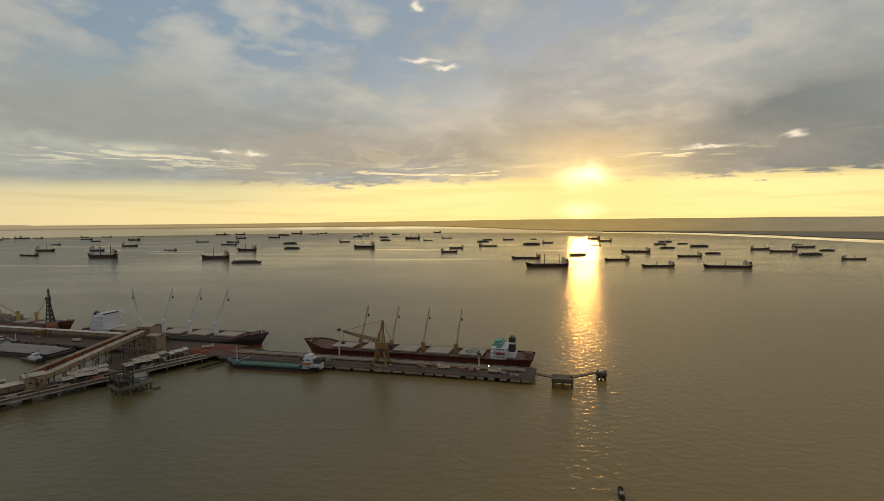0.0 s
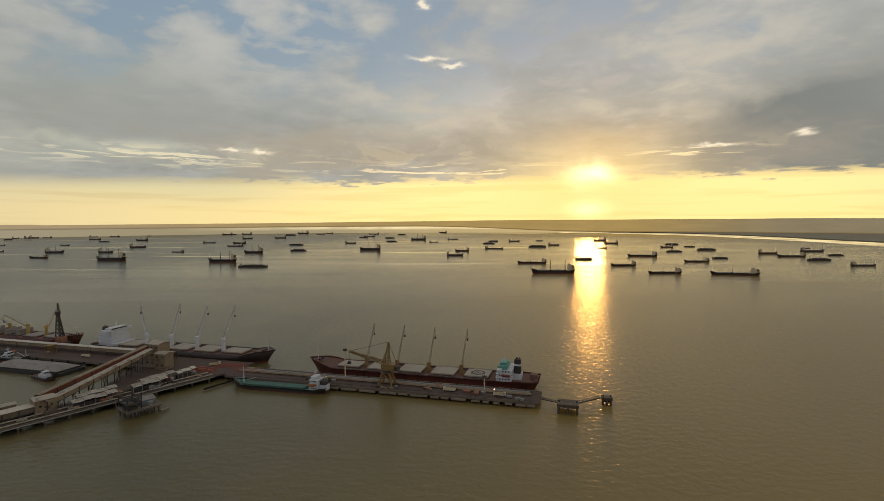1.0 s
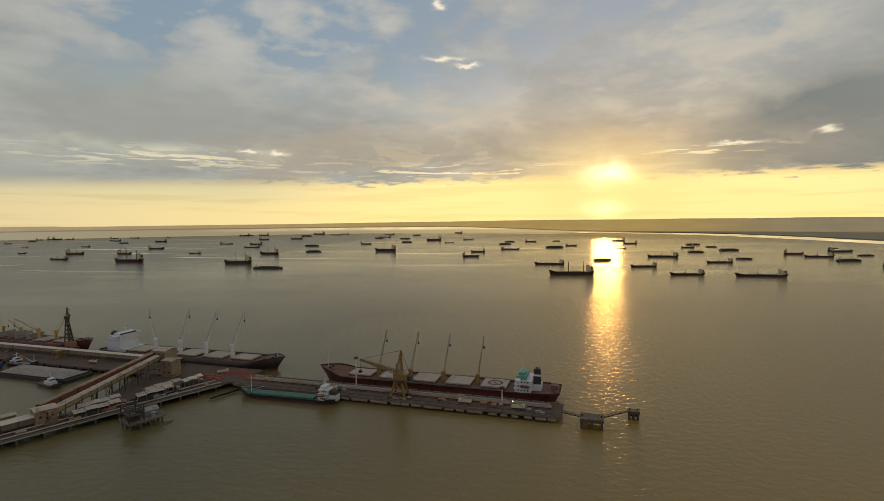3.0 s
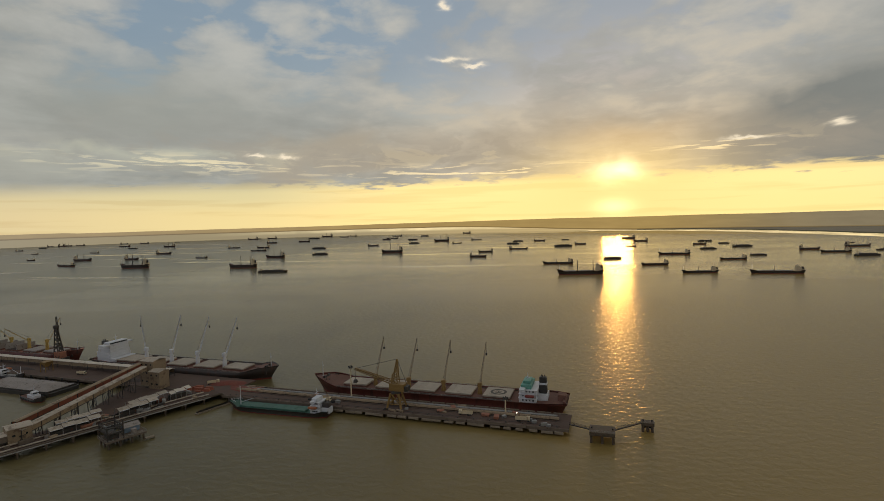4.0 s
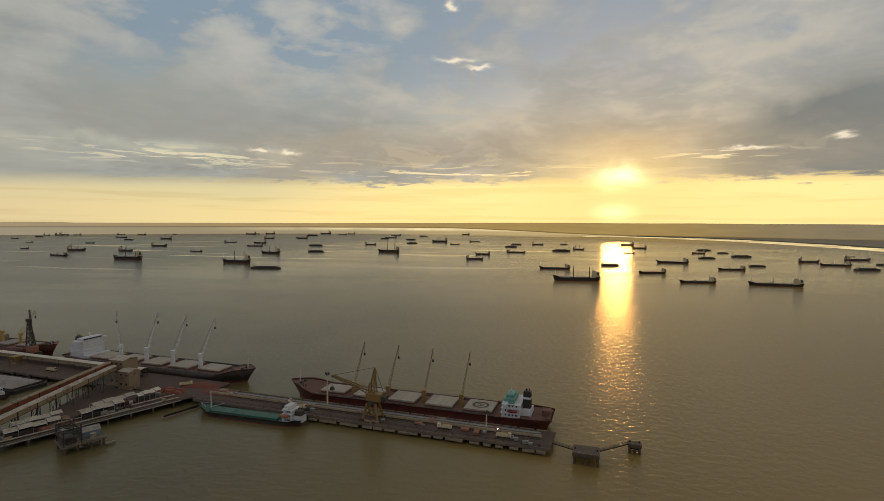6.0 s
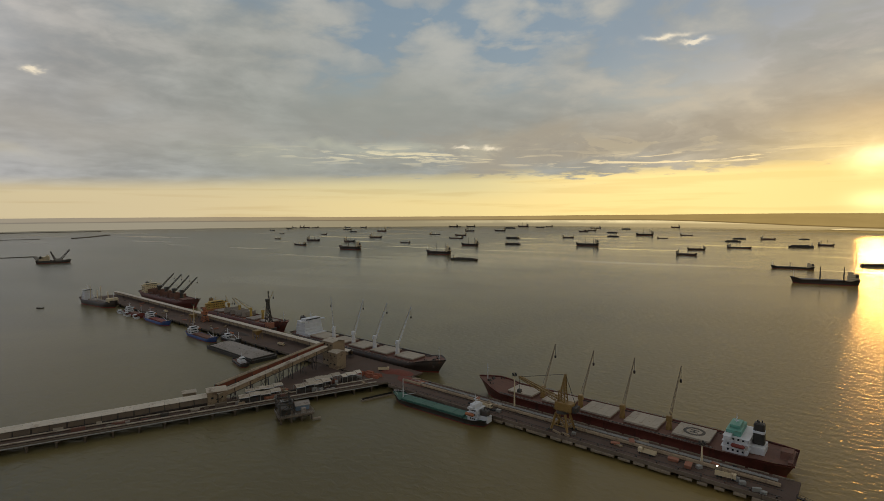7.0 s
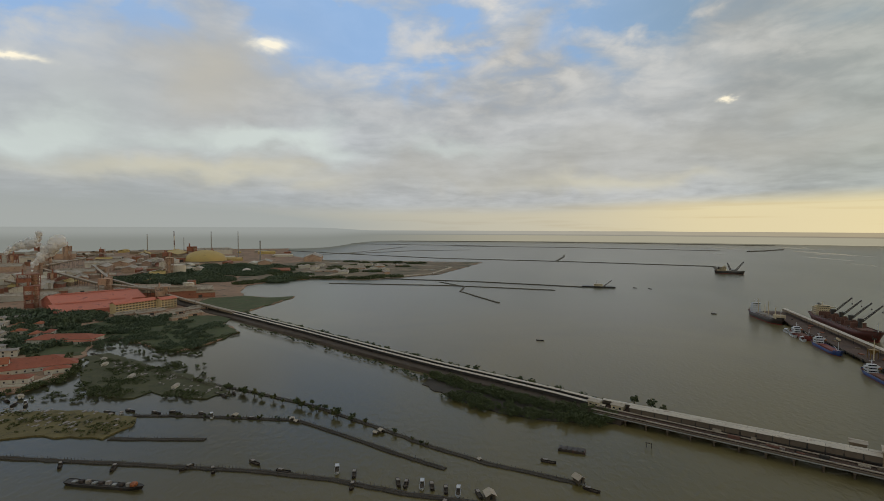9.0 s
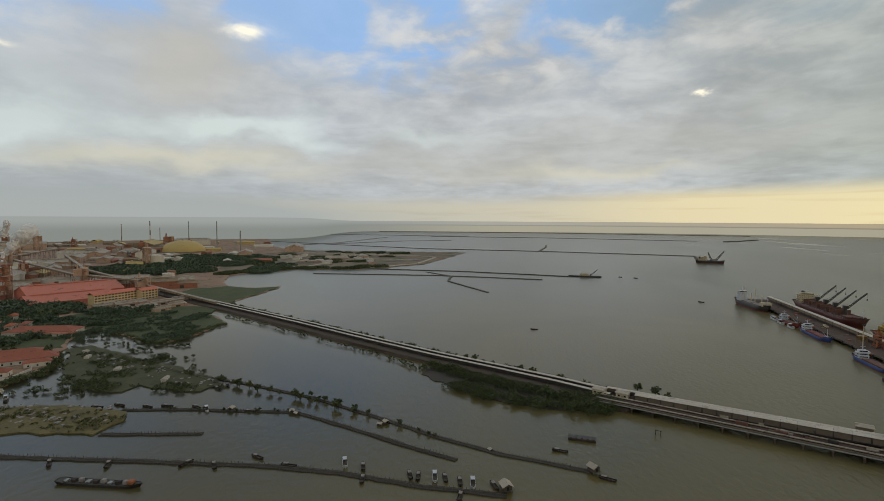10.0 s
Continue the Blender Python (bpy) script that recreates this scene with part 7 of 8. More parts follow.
dark_boat = small_boat(pose(-242, -142, 0, 0, 0, 35), "narrow dark wooden fishing boat tied at a bamboo walk", HULL_DARK)
white_boat = small_boat(pose(-250, 5, 0, 0, 0, 15) @ Matrix.Diagonal((1.2, 1.2, 1.2, 1)), "narrow white fishing boat tied at a bamboo walk", WHITE)
for x, y, a in ((-242, -112, 20), (-245, -74, -25), (-244, -59, 30), (-254, -41, 60), (-246, -22, 80), (-246, 15, 10), (-234, 17, 5), (-239, 39, 15), (-238, 43, 0), (-237, 56, 10), (-234, 63, 5), (-231, 79, 20), (-221, 63, -10),
                (-320, -140, 70), (-322, -128, 85), (-321, -108, 60), (-316, -70, 90), (-240, 133, 60), (-269, 116, 70), (-300, -200, 80), (-322, -160, 75), (-318, -172, 85), (-326, -250, 20), (-325, -240, 35), (-333, -262, 60),
                (-573, 144, 80), (-365, -108, 30), (-358, -112, 50), (-372, -122, 40), (-362, -118, 70)):
    copy_thing(dark_boat, pose(x, y, 0, 0, 0, a) @ Matrix.Diagonal((0.95, 1.1, 1, 1)))
for x, y, a in ((-238, 51, 5), (-233, 69, 0), (-318, -100, 30), (-330, -245, 40)):
    copy_thing(white_boat, pose(x, y, 0, 0, 0, a))

long_boat = thing("long_barge", pose(-224, -103, 0, 0, 0, 87), "long dark river barge with pipes and orange gear on deck", "barge")
part("hull", loft(hull_lines(42, 5.2, 1.1, 0.6, 0.4, 16), [-0.4, (None, 0.2)], 0.12), HULL_BLACK, long_boat)
part("deck", deck_sheet(hull_lines(42, 5.2, 1.1, 0.6, 0.4, 16), 0.15), STEEL_DARK, long_boat)
for i in range(9):
    part("crate", bevelled(blk(-17 + 3.6 * i, -15 + 3.6 * i, -1.4 + 0.3 * (i % 3), 0.9 + 0.2 * (i % 2), 1.1, 1.9 + 0.4 * (i % 3)), 0.08), (STEEL_GREY, COAL, CARGO)[i % 3], long_boat)
part("orange_tank", bevelled(blk(14.2, 17.0, -1.5, 1.5, 1.2, 3.2), 0.5), ORANGE, long_boat)
pontoon = thing("pontoon", pose(-284.5, 131, 0, 0, 0, 75), "dark steel pontoon riding low in the water", "pontoon")
part("hull", bevelled(blk(-7.5, 7.5, -2.6, 2.6, -0.6, 1.4), 0.2), HULL_DARK, pontoon)
for i in range(5):
    part("deck_rib", blk(-6.8 + 3.1 * i, -5.6 + 3.1 * i, -2.2, 2.2, 1.4, 1.75), STEEL_DARK, pontoon)
gate = thing("stake_gate", pose(-293, 176, 0, 0, 0, 60), "pair of bare posts with a crossbar in the water", "posts")
for x in (-1.4, 1.4):
    part("post", tube(bmesh.new(), (x, 0, -1), (x, 0, 3.0), 0.25, n=6), BAMBOO, gate)
part("crossbar", beam(bmesh.new(), (-1.8, 0, 2.6), (1.8, 0, 2.6), 0.35), BAMBOO, gate)

# ---------------------------------------------------------------- houses


def house(m, lx, ly, h, wall, roof, label, pitch=0.42, group="", hipped=True, name="house"):
    """A plastered house: walls, windows, door, hipped or pitched tile roof with eaves."""
    b = thing(name, m, label, "house", group)
    part("wall", blk(-lx / 2, lx / 2, -ly / 2, ly / 2, 0, h), wall, b)
    top = h + ly / 2 * pitch
    bm = bmesh.new()
    o = 0.9
    if hipped:
        r = max(0.3, lx / 2 - ly / 2)
        base = [(-lx / 2 - o, -ly / 2 - o, h), (lx / 2 + o, -ly / 2 - o, h), (lx / 2 + o, ly / 2 + o, h), (-lx / 2 - o, ly / 2 + o, h)]
        lower = [(x, y, z - 0.2) for x, y, z in base]
        faces(bm, base + lower + [(-r, 0, top), (r, 0, top)], ((0, 1, 9, 8), (1, 2, 9), (2, 3, 8, 9), (3, 0, 8), (7, 6, 5, 4), (0, 4, 5, 1), (1, 5, 6, 2), (2, 6, 7, 3), (3, 7, 4, 0)))
    else:
        gable(bm, -lx / 2, lx / 2, -ly / 2, ly / 2, h, top, o, 0.2)
        for s in (-1, 1):
            x = s * (lx / 2 - 0.1)
            faces(bm, [(x, -ly / 2, h), (x, ly / 2, h), (x, 0, top - 0.25)], ((0, 1, 2),))
    part("roof", bm, roof, b)
    n = max(1, int(lx / 5.5))
    storeys = max(1, int(h / 2.9))
    for f in range(storeys):
        for i in range(n):
            x = -lx / 2 + lx * (i + 0.5) / n
            for s in (-1, 1):
                part("window", blk(x - 0.6, x + 0.6, min(s * ly / 2, s * (ly / 2 + 0.07)), max(s * ly / 2, s * (ly / 2 + 0.07)), 0.9 + f * 2.9, 2.2 + f * 2.9), GLASS, b)
    part("door", blk(lx / 2, lx / 2 + 0.08, -0.6, 0.6, 0, 2.1), BARK, b)
    return b


G = 0.95
house(pose(-392, -342, G, 0, 0, 128), 34, 15, 9.0, PLASTER, TILE_ORANGE, "tall white house with steep orange tile roof", 0.5, hipped=False)
house(pose(-410, -312, G, 0, 0, 128), 62, 19, 3.8, PLASTER, TILE_RED, "long school-like building with weathered red tile roof", 0.4)
house(pose(-428, -332, G, 0, 0, 128), 48, 14, 3.6, PLASTER, TILE_RED, "long low building with brown-red tile roof", 0.4)
house(pose(-373, -297, G, 0, 0, 110), 26, 10, 4.0, PLASTER, TILE_RED, "low white-walled hall with red hipped roof by the shore", 0.45)
house(pose(-372, -320, G, 0, 0, 110), 30, 9, 3.6, PLASTER, TILE_ORANGE, "low annex with orange tile roof", 0.45)
house(pose(-404, -285, G, 0, 0, 130), 18, 8, 4.0, PLASTER, TILE_RED, "small red-roofed building near the water", 0.45)
house(pose(-515, -372, G, 0, 0, 100), 66, 24, 5.0, PLASTER, TILE_RED, "long hall with columns and a broad red roof", 0.34)
house(pose(-508, -356, G, 0, 0, 100), 40, 8, 3.2, PLASTER, SHEET_RED, "low veranda wing with red roof", 0.3)
house(pose(-350, -330, G, 0, 0, 120), 22, 12, 4.5, PLASTER, TILE_ORANGE, "house with bright orange tile roof among trees", 0.5)
house(pose(-462, -470, G, 0, 0, 120), 26, 16, 5.5, PLASTER, TILE_ORANGE, "broad house with orange tile roof", 0.45)
wall_ob = thing("boundary_wall", pose(0, 0, 0), "white boundary wall along the shore by the houses", "wall")
for (ax, ay), (bx, by) in zip([(-358, -300), (-366, -277), (-392, -280), (-425, -306)], [(-366, -277), (-392, -280), (-425, -306), (-452, -328)]):
    part("wall_panel", beam(bmesh.new(), (ax, ay, 1.6), (bx, by, 1.6), 0.3, 2.2), PLASTER, wall_ob)

kinds = [house(pose(-470, -560, G, 0, 0, 20), 12, 8, 3.4, PLASTER, TILE_RED, "small house with red-brown tile roof in the town", 0.45, "town houses"),
         house(pose(-452, -580, G, 0, 0, 110), 10, 8, 3.4, PLASTER, TILE_ORANGE, "small house with orange tile roof in the town", 0.5, "town houses"),
         house(pose(-480, -540, G, 0, 0, 70), 15, 9, 4.0, PLASTER, ROOF_TIN, "small house with pale tin roof in the town", 0.25, "town houses", False),
         house(pose(-500, -570, G, 0, 0, 10), 11, 9, 6.2, PLASTER, CARGO, "two-storey house with grey roof in the town", 0.2, "town houses", False)]
taken = [(-392, -342, 24), (-410, -312, 38), (-428, -332, 32), (-373, -297, 18), (-372, -320, 20), (-515, -372, 44), (-462, -470, 20), (-350, -330, 15)]


def clear_spot(x, y, r):
    return all(math.hypot(x - a, y - b) > r + c for a, b, c in taken)


rnd = random.Random(77)
made = 0
while made < 110:
    x, y = -420 - rnd.random() * 210, -360 - rnd.random() * 420
    if y > -420 and x < -480 or not clear_spot(x, y, 5) or (x < -560 and y > -470):
        continue
    taken.append((x, y, 6))
    copy_thing(rnd.choice(kinds), pose(x, y, G, 0, 0, rnd.choice((20, 110, 30, 120, 75)) + rnd.uniform(-8, 8)) @ Matrix.Diagonal((rnd.uniform(0.8, 1.5), rnd.uniform(0.8, 1.3), rnd.uniform(0.9, 1.3), 1)))
    made += 1
for x, y, a in ((-430, -262, 20), (-396, -212, 20), (-374, -160, 10), (-447, -276, 40), (-340, -258, 50)):
    copy_thing(kinds[2], pose(x, y, 0.7, 0, 0, a) @ Matrix.Diagonal((rnd.uniform(0.35, 0.6), rnd.uniform(0.35, 0.55), 0.45, 1)))
litter = bmesh.new()
for k in range(150):
    u = rnd.random()
    x, y = (-440 + 80 * u + rnd.uniform(-14, 14), -262 + 145 * u + rnd.uniform(-16, 16)) if k % 2 else (-300 + rnd.uniform(-20, 12), -215 + rnd.uniform(-60, 66))
    s = rnd.uniform(0.6, 2.2)
    box(litter, x, x + s * 1.6, y, y + s, 0.6, 0.9 + rnd.uniform(0.1, 0.7))
single("debris", litter, CARGO, pose(0, 0, 0), "scattered planks, nets and rubbish on the flats", "debris", kind="stuff")

# ---------------------------------------------------------------- the works


def shed_hall(m, lx, ly, h, wall, roof, label, name="factory_hall", group="", doors=True, pitch=0.17):
    b = thing(name, m, label, "building", group)
    part("wall", blk(-lx / 2, lx / 2, -ly / 2, ly / 2, 0, h), wall, b)
    bm = gable(bmesh.new(), -lx / 2, lx / 2, -ly / 2, ly / 2, h, h + ly * pitch, 0.8, 0.3)
    part("roof", bm, roof, b)
    for s in (-1, 1):
        bm = bmesh.new()
        x = s * (lx / 2 - 0.15)
        faces(bm, [(x, -ly / 2, h), (x, ly / 2, h), (x, 0, h + ly * (pitch - 0.005))], ((0, 1, 2),))
        part("gable_end", bm, wall, b)
    part("ridge_vent", gable(bmesh.new(), -lx * 0.42, lx * 0.42, -1.6, 1.6, h + ly * pitch + 0.8, h + ly * pitch + 1.6, 0.3, 0.15), roof, b)
    if doors:
        for s in (-1, 1):
            part("gate", blk(-3, 3, min(s * ly / 2, s * (ly / 2 + 0.1)), max(s * ly / 2, s * (ly / 2 + 0.1)), 0, h * 0.6), STEEL_DARK, b)
    return b


def tank(m, r, h, paint, label, group="tanks"):
    t = thing("storage_tank", m, label, "tank", group)
    part("shell", tube(bmesh.new(), (0, 0, 0), (0, 0, h), r, n=36), paint, t, smooth=False)
    part("cone_roof", tube(bmesh.new(), (0, 0, h), (0, 0, h + r * 0.14), r * 1.01, 0.3, 36), paint, t)
    part("top_rail", railing(bmesh.new(), [(math.cos(a) * r, math.sin(a) * r, h) for a in [i * math.pi / 8 for i in range(17)]], 1.1, 5.0), STEEL_GREY, t)
    part("ladder", beam(bmesh.new(), (r + 0.3, 0, 0), (r + 0.3, 0, h), 0.6, 0.2), STEEL_GREY, t)
    return t


def sphere_tank(m, r, paint, label):
    t = thing("sphere_tank", m, label, "tank", "sphere tanks")
    bm = bmesh.new()
    bmesh.ops.create_uvsphere(bm, u_segments=28, v_segments=16, radius=r, matrix=Matrix.Translation((0, 0, r * 1.15)))
    part("shell", bm, paint, t, smooth=True)
    for i in range(8):
        a = i * math.pi / 4
        part("leg", tube(bmesh.new(), (math.cos(a) * r * 0.98, math.sin(a) * r * 0.98, 0), (math.cos(a) * r * 0.98, math.sin(a) * r * 0.98, r * 1.15), 0.35, n=6), STEEL_GREY, t)
    part("top_walk", tube(bmesh.new(), (0, 0, r * 2.13), (0, 0, r * 2.2), 1.8, n=12), STEEL_GREY, t)
    return t


def chimney(m, h, r, paint, label, bands=False):
    c = thing("chimney", m, label, "chimney", "chimneys")
    n = 6
    for i in range(n):
        a, b = i / n, (i + 1) / n
        part("shaft_section", tube(bmesh.new(), (0, 0, h * a), (0, 0, h * b), r * (1 - 0.4 * a), r * (1 - 0.4 * b), 14), HULL_RED if bands and i % 2 else paint, c)
    part("crown", tube(bmesh.new(), (0, 0, h - 1.2), (0, 0, h + 0.3), r * 0.75, n=14), STEEL_DARK, c)
    part("platform", tube(bmesh.new(), (0, 0, h * 0.82), (0, 0, h * 0.82 + 0.4), r * 1.3, n=14), STEEL_DARK, c)
    return c


def process_tower(m, lx, ly, h, paint, label, floors):
    """An open steel structure with floors, braces, vessels and a stack."""
    p = thing("process_tower", m, label, "plant", "process towers")
    for x in (-lx / 2, 0, lx / 2):
        for y in (-ly / 2, ly / 2):
            part("column", beam(bmesh.new(), (x, y, 0), (x, y, h), 0.9), paint, p)
    for f in range(1, floors + 1):
        z = h * f / floors
        part("floor_plate", blk(-lx / 2 - 0.5, lx / 2 + 0.5, -ly / 2 - 0.5, ly / 2 + 0.5, z - 0.4, z), paint, p)
        bm = bmesh.new()
        z0 = h * (f - 1) / floors
        for y in (-ly / 2, ly / 2):
            beam(bm, (-lx / 2, y, z0), (0, y, z), 0.4)
            beam(bm, (lx / 2, y, z0), (0, y, z), 0.4)
        part("brace", bm, paint, p)
        if f % 2:
            part("clad_bay", blk(-lx / 2 + 0.5, lx * 0.1, -ly / 2 + 0.4, ly / 2 - 0.4, z0, z - 0.45), paint, p)
        part("vessel", tube(bmesh.new(), (lx * 0.28, 0, z0 + 0.1), (lx * 0.28, 0, z - 0.5), ly * 0.26, n=14), PLANT_TAN, p)
    part("stack", tube(bmesh.new(), (-lx * 0.25, 0, h), (-lx * 0.25, 0, h * 1.25), 1.4, 1.1, 12), paint, p)
    return p


def office_block(m, lx, ly, floors, label):
    b = thing("office_block", m, label, "building", "office blocks")
    fh = 3.6
    part("wall", blk(-lx / 2, lx / 2, -ly / 2, ly / 2, 0, floors * fh), OFFICE, b)
    part("roof", gable(bmesh.new(), -lx / 2, lx / 2, -ly / 2, ly / 2, floors * fh + 0.1, floors * fh + 3.2, 1.0, 0.3), SHEET_RED, b)
    n = int(lx / 4.5)
    for f in range(floors):
        for s in (-1, 1):
            part("ledge", blk(-lx / 2, lx / 2, min(s * ly / 2, s * (ly / 2 + 0.7)), max(s * ly / 2, s * (ly / 2 + 0.7)), f * fh + 2.9, f * fh + 3.25), PLASTER, b)
            for i in range(n):
                x = -lx / 2 + lx * (i + 0.5) / n
                part("window", blk(x - 1.5, x + 1.5, min(s * ly / 2, s * (ly / 2 + 0.06)), max(s * ly / 2, s * (ly / 2 + 0.06)), f * fh + 1.0, f * fh + 2.7), GLASS, b)
    return b


# the red hall: two big roofs, its long side to the marsh
shed_hall(pose(-774, -545, G, 0, 0, 143), 124, 76, 10, SHEET_RED, SHEET_RED, "huge red sheet-metal storage hall with shallow red roof", pitch=0.13)
shed_hall(pose(-712, -500, G, 0, 0, 143), 104, 58, 7, SHEET_RED, SHEET_RED, "lower red storage hall along the big one", pitch=0.13)
shed_hall(pose(-672, -498, G, 0, 0, 100), 30, 12, 5, PLASTER, SHEET_RED, "small white store beside the red hall")
office_block(pose(-716, -437, G, 0, 0, 158), 62, 14, 4, "four-storey ochre office block with window bands")
office_block(pose(-752, -410, G, 0, 0, 158), 26, 14, 4, "short ochre office block with white window bands")
for x, y, lx, ly, h in ((-690, -395, 40, 12, 5), (-705, -360, 30, 10, 4), (-670, -360, 26, 10, 4), (-730, -345, 34, 12, 5), (-690, -330, 24, 9, 4), (-655, -330, 22, 8, 4), (-668, -415, 30, 10, 5), (-648, -380, 24, 9, 4)):
    shed_hall(pose(x, y, G, 0, 0, 150), lx, ly, h, PLANT_TAN, ROOF_TIN, "low tan workshop with pale roof at the works' gate", "workshop", "workshops")
process_tower(pose(-850, -730, G, 0, 0, 140), 32, 20, 40, PLANT_RUST, "rust-red process tower beside the red hall", 6)
process_tower(pose(-730, -612, G, 0, 0, 140), 18, 12, 34, PLANT_RUST, "rust-red lower process tower", 5)
process_tower(pose(-790, -440, G, 0, 0, 140), 18, 12, 28, PLANT_TAN, "tan transfer tower over conveyors", 4)
tank(pose(-702, -799, G), 24, 28, TANK_WHITE, "big white cylindrical tank with rust runs")
tank(pose(-742, -814, G), 13, 20, TANK_WHITE, "white cylindrical tank beside a bigger one")
tank(pose(-728, -788, G), 10, 18, TANK_WHITE, "smaller white cylindrical tank")
sphere_tank(pose(-721, -746, G), 13.5, TANK_WHITE, "white spherical gas tank on legs")
tank(pose(-745, -765, G), 17, 17, TANK_BROWN, "brown cylindrical tank with domed roof")
tank(pose(-752, -728, G), 22, 17, TANK_BROWN, "wide brown cylindrical tank")


def dome(m, r, h, paint, label):
    d = thing("dome_store", m, label, "dome", "domed stores")
    bm = bmesh.new()
    rows = []
    for i in range(9):
        a = i / 9 * math.pi / 2
        rows.append([bm.verts.new((math.cos(a) * r * math.cos(b), math.cos(a) * r * math.sin(b), 3 + math.sin(a) * h)) for b in [2 * math.pi * k / 40 for k in range(40)]])
    for p, q in zip(rows, rows[1:]):
        for k in range(40):
            bm.faces.new((p[k], p[(k + 1) % 40], q[(k + 1) % 40], q[k]))
    bm.faces.new(rows[-1])
    part("shell", bm, paint, d, smooth=True)
    part("ring_wall", tube(bmesh.new(), (0, 0, 0), (0, 0, 3.4), r * 1.02, n=40), CONCRETE_PALE, d)
    part("top_house", bevelled(blk(-3, 3, -3, 3, 2.6 + h, 6 + h), 0.3), ROOF_TIN, d)
    return d


dome(pose(-1790, -925, G), 72, 38, DOME_YELLOW, "big yellow domed store")
tank(pose(-1272, -716, G), 24, 26, TANK_WHITE, "white domed silo in the distance")
shed_hall(pose(-1330, -690, G, 0, 0, 20), 50, 24, 14, PLASTER, ROOF_TIN, "white hall beside a silo")
shed_hall(pose(-1840, -1080, G, 0, 0, 20), 190, 70, 26, CLAD_TAN, DOME_YELLOW, "long yellow-roofed bulk store")
shed_hall(pose(-1900, -560, G, 0, 0, 15), 160, 60, 16, PLANT_TAN, ROOF_TIN, "wide tan factory hall on the flats")
shed_hall(pose(-1650, -640, G, 0, 0, 20), 90, 40, 12, PLANT_TAN, ROOF_TIN, "tan factory hall by the salt flats")
for x, y, h, r, b in ((-2164, -1401, 98, 3.2, False), (-1939, -1136, 116, 3.4, True), (-2179, -1241, 83, 2.8, False), (-2049, -1044, 114, 3.0, False), (-1964, -887, 116, 3.2, False), (-1682, -672, 85, 4.0, False)):
    chimney(pose(x, y, G), h * 0.92, r * 0.7, STEEL_GREY if not b else PLASTER, "tall slim works chimney in the haze", b)

# conveyors that wind out of the works to the causeway
for p, q in (((-1290, -960, 22), (-1000, -690, 16)), ((-1000, -690, 16), (-800, -445, 14)), ((-800, -445, 14), (-690, -270, 4)), ((-1180, -1020, 24), (-900, -640, 18)), ((-900, -640, 18), (-800, -450, 20)), ((-1500, -1150, 26), (-1180, -1020, 24)),
             ((-1250, -1250, 18), (-1000, -980, 20)), ((-1000, -980, 20), (-860, -720, 15))):
    sloping_gallery("long pale conveyor gallery on stilts across the works", p, q, 5.0, ROOF_TIN, CLAD_TAN, 34.0)

# ranks of further plant, thinning into the haze
protos = [shed_hall(pose(-1080, -820, G, 0, 0, 40), 60, 26, 12, PLANT_TAN, ROOF_TIN, "tan works building with pale roof", "works_building", "works buildings"),
          shed_hall(pose(-1000, -880, G, 0, 0, 120), 46, 20, 10, PLANT_RUST, CLAD_TAN, "rust-brown works building with tan roof", "works_building", "works buildings"),
          shed_hall(pose(-930, -820, G, 0, 0, 130), 40, 24, 9, CLAD_TAN, DOME_YELLOW, "ochre works building with yellowish roof", "works_building", "works buildings"),
          shed_hall(pose(-1150, -900, G, 0, 0, 30), 70, 30, 15, PLASTER, ROOF_TIN, "pale works building with white roof", "works_building", "works buildings"),
          process_tower(pose(-980, -800, G, 0, 0, 30), 16, 12, 30, PLANT_RUST, "rusty open process structure", 3),
          process_tower(pose(-1120, -960, G, 0, 0, 120), 20, 14, 40, PLANT_TAN, "tan open process structure", 3),
          tank(pose(-900, -780, G), 12, 14, TANK_WHITE, "pale storage tank among the plant", "plant tanks"),
          tank(pose(-860, -800, G), 9, 12, TANK_BROWN, "brown storage tank among the plant", "plant tanks")]
rnd = random.Random(99)
spots = [(-760, -555, 95), (-715, -520, 75), (-702, -799, 40), (-742, -800, 50), (-745, -745, 45), (-716, -437, 45)]
made = 0
while made < 136:
    far = rnd.random() ** 1.3
    d = 980 + far * 1750
    a = radians(rnd.uniform(118, 150))
    x, y = -math.sin(a) * d + 10, math.cos(a) * d + 70
    if any(math.hypot(x - p, y - q) < s for p, q, s in spots) or (-1640 < x < -1040 and y > -0.52 * -x * 0.0 - 780 + (x + 1640) * 0.45):
        continue
    k = rnd.uniform(0.7, 1.25) * (1.0 + far * 0.5)
    spots.append((x, y, 26 * k))
    pick = protos[rnd.choice((0, 0, 1, 1, 2, 3, 3, 4, 5, 6, 7))]
    copy_thing(pick, pose(x, y, G, 0, 0, rnd.choice((30, 120)) + rnd.uniform(-6, 6)) @ Matrix.Diagonal((k * rnd.uniform(0.8, 1.6), k, k * rnd.uniform(0.7, 1.1), 1)))
    made += 1

# pale bunds and stores on the salt flat
rnd = random.Random(5)
for p, q in (((-1230, -200), (-1380, -60)), ((-1240, -215), (-1300, -420)), ((-1380, -60), (-1620, -20)), ((-1300, -420), (-1560, -380)), ((-1460, -240), (-1640, -420)), ((-1500, -60), (-1560, -390)), ((-1640, -30), (-1800, -520)), ((-1420, -300), (-1250, -330)), ((-1700, -200), (-1880, -160))):
    single("bund", ribbon([p, ((p[0] + q[0]) / 2 + 8, (p[1] + q[1]) / 2), q], 7, 0.9, 2.6, 0.3, int(-p[0])), ROOF_TIN, pose(0, 0, 0), "pale low bund between salt pans", "bund", "bunds")
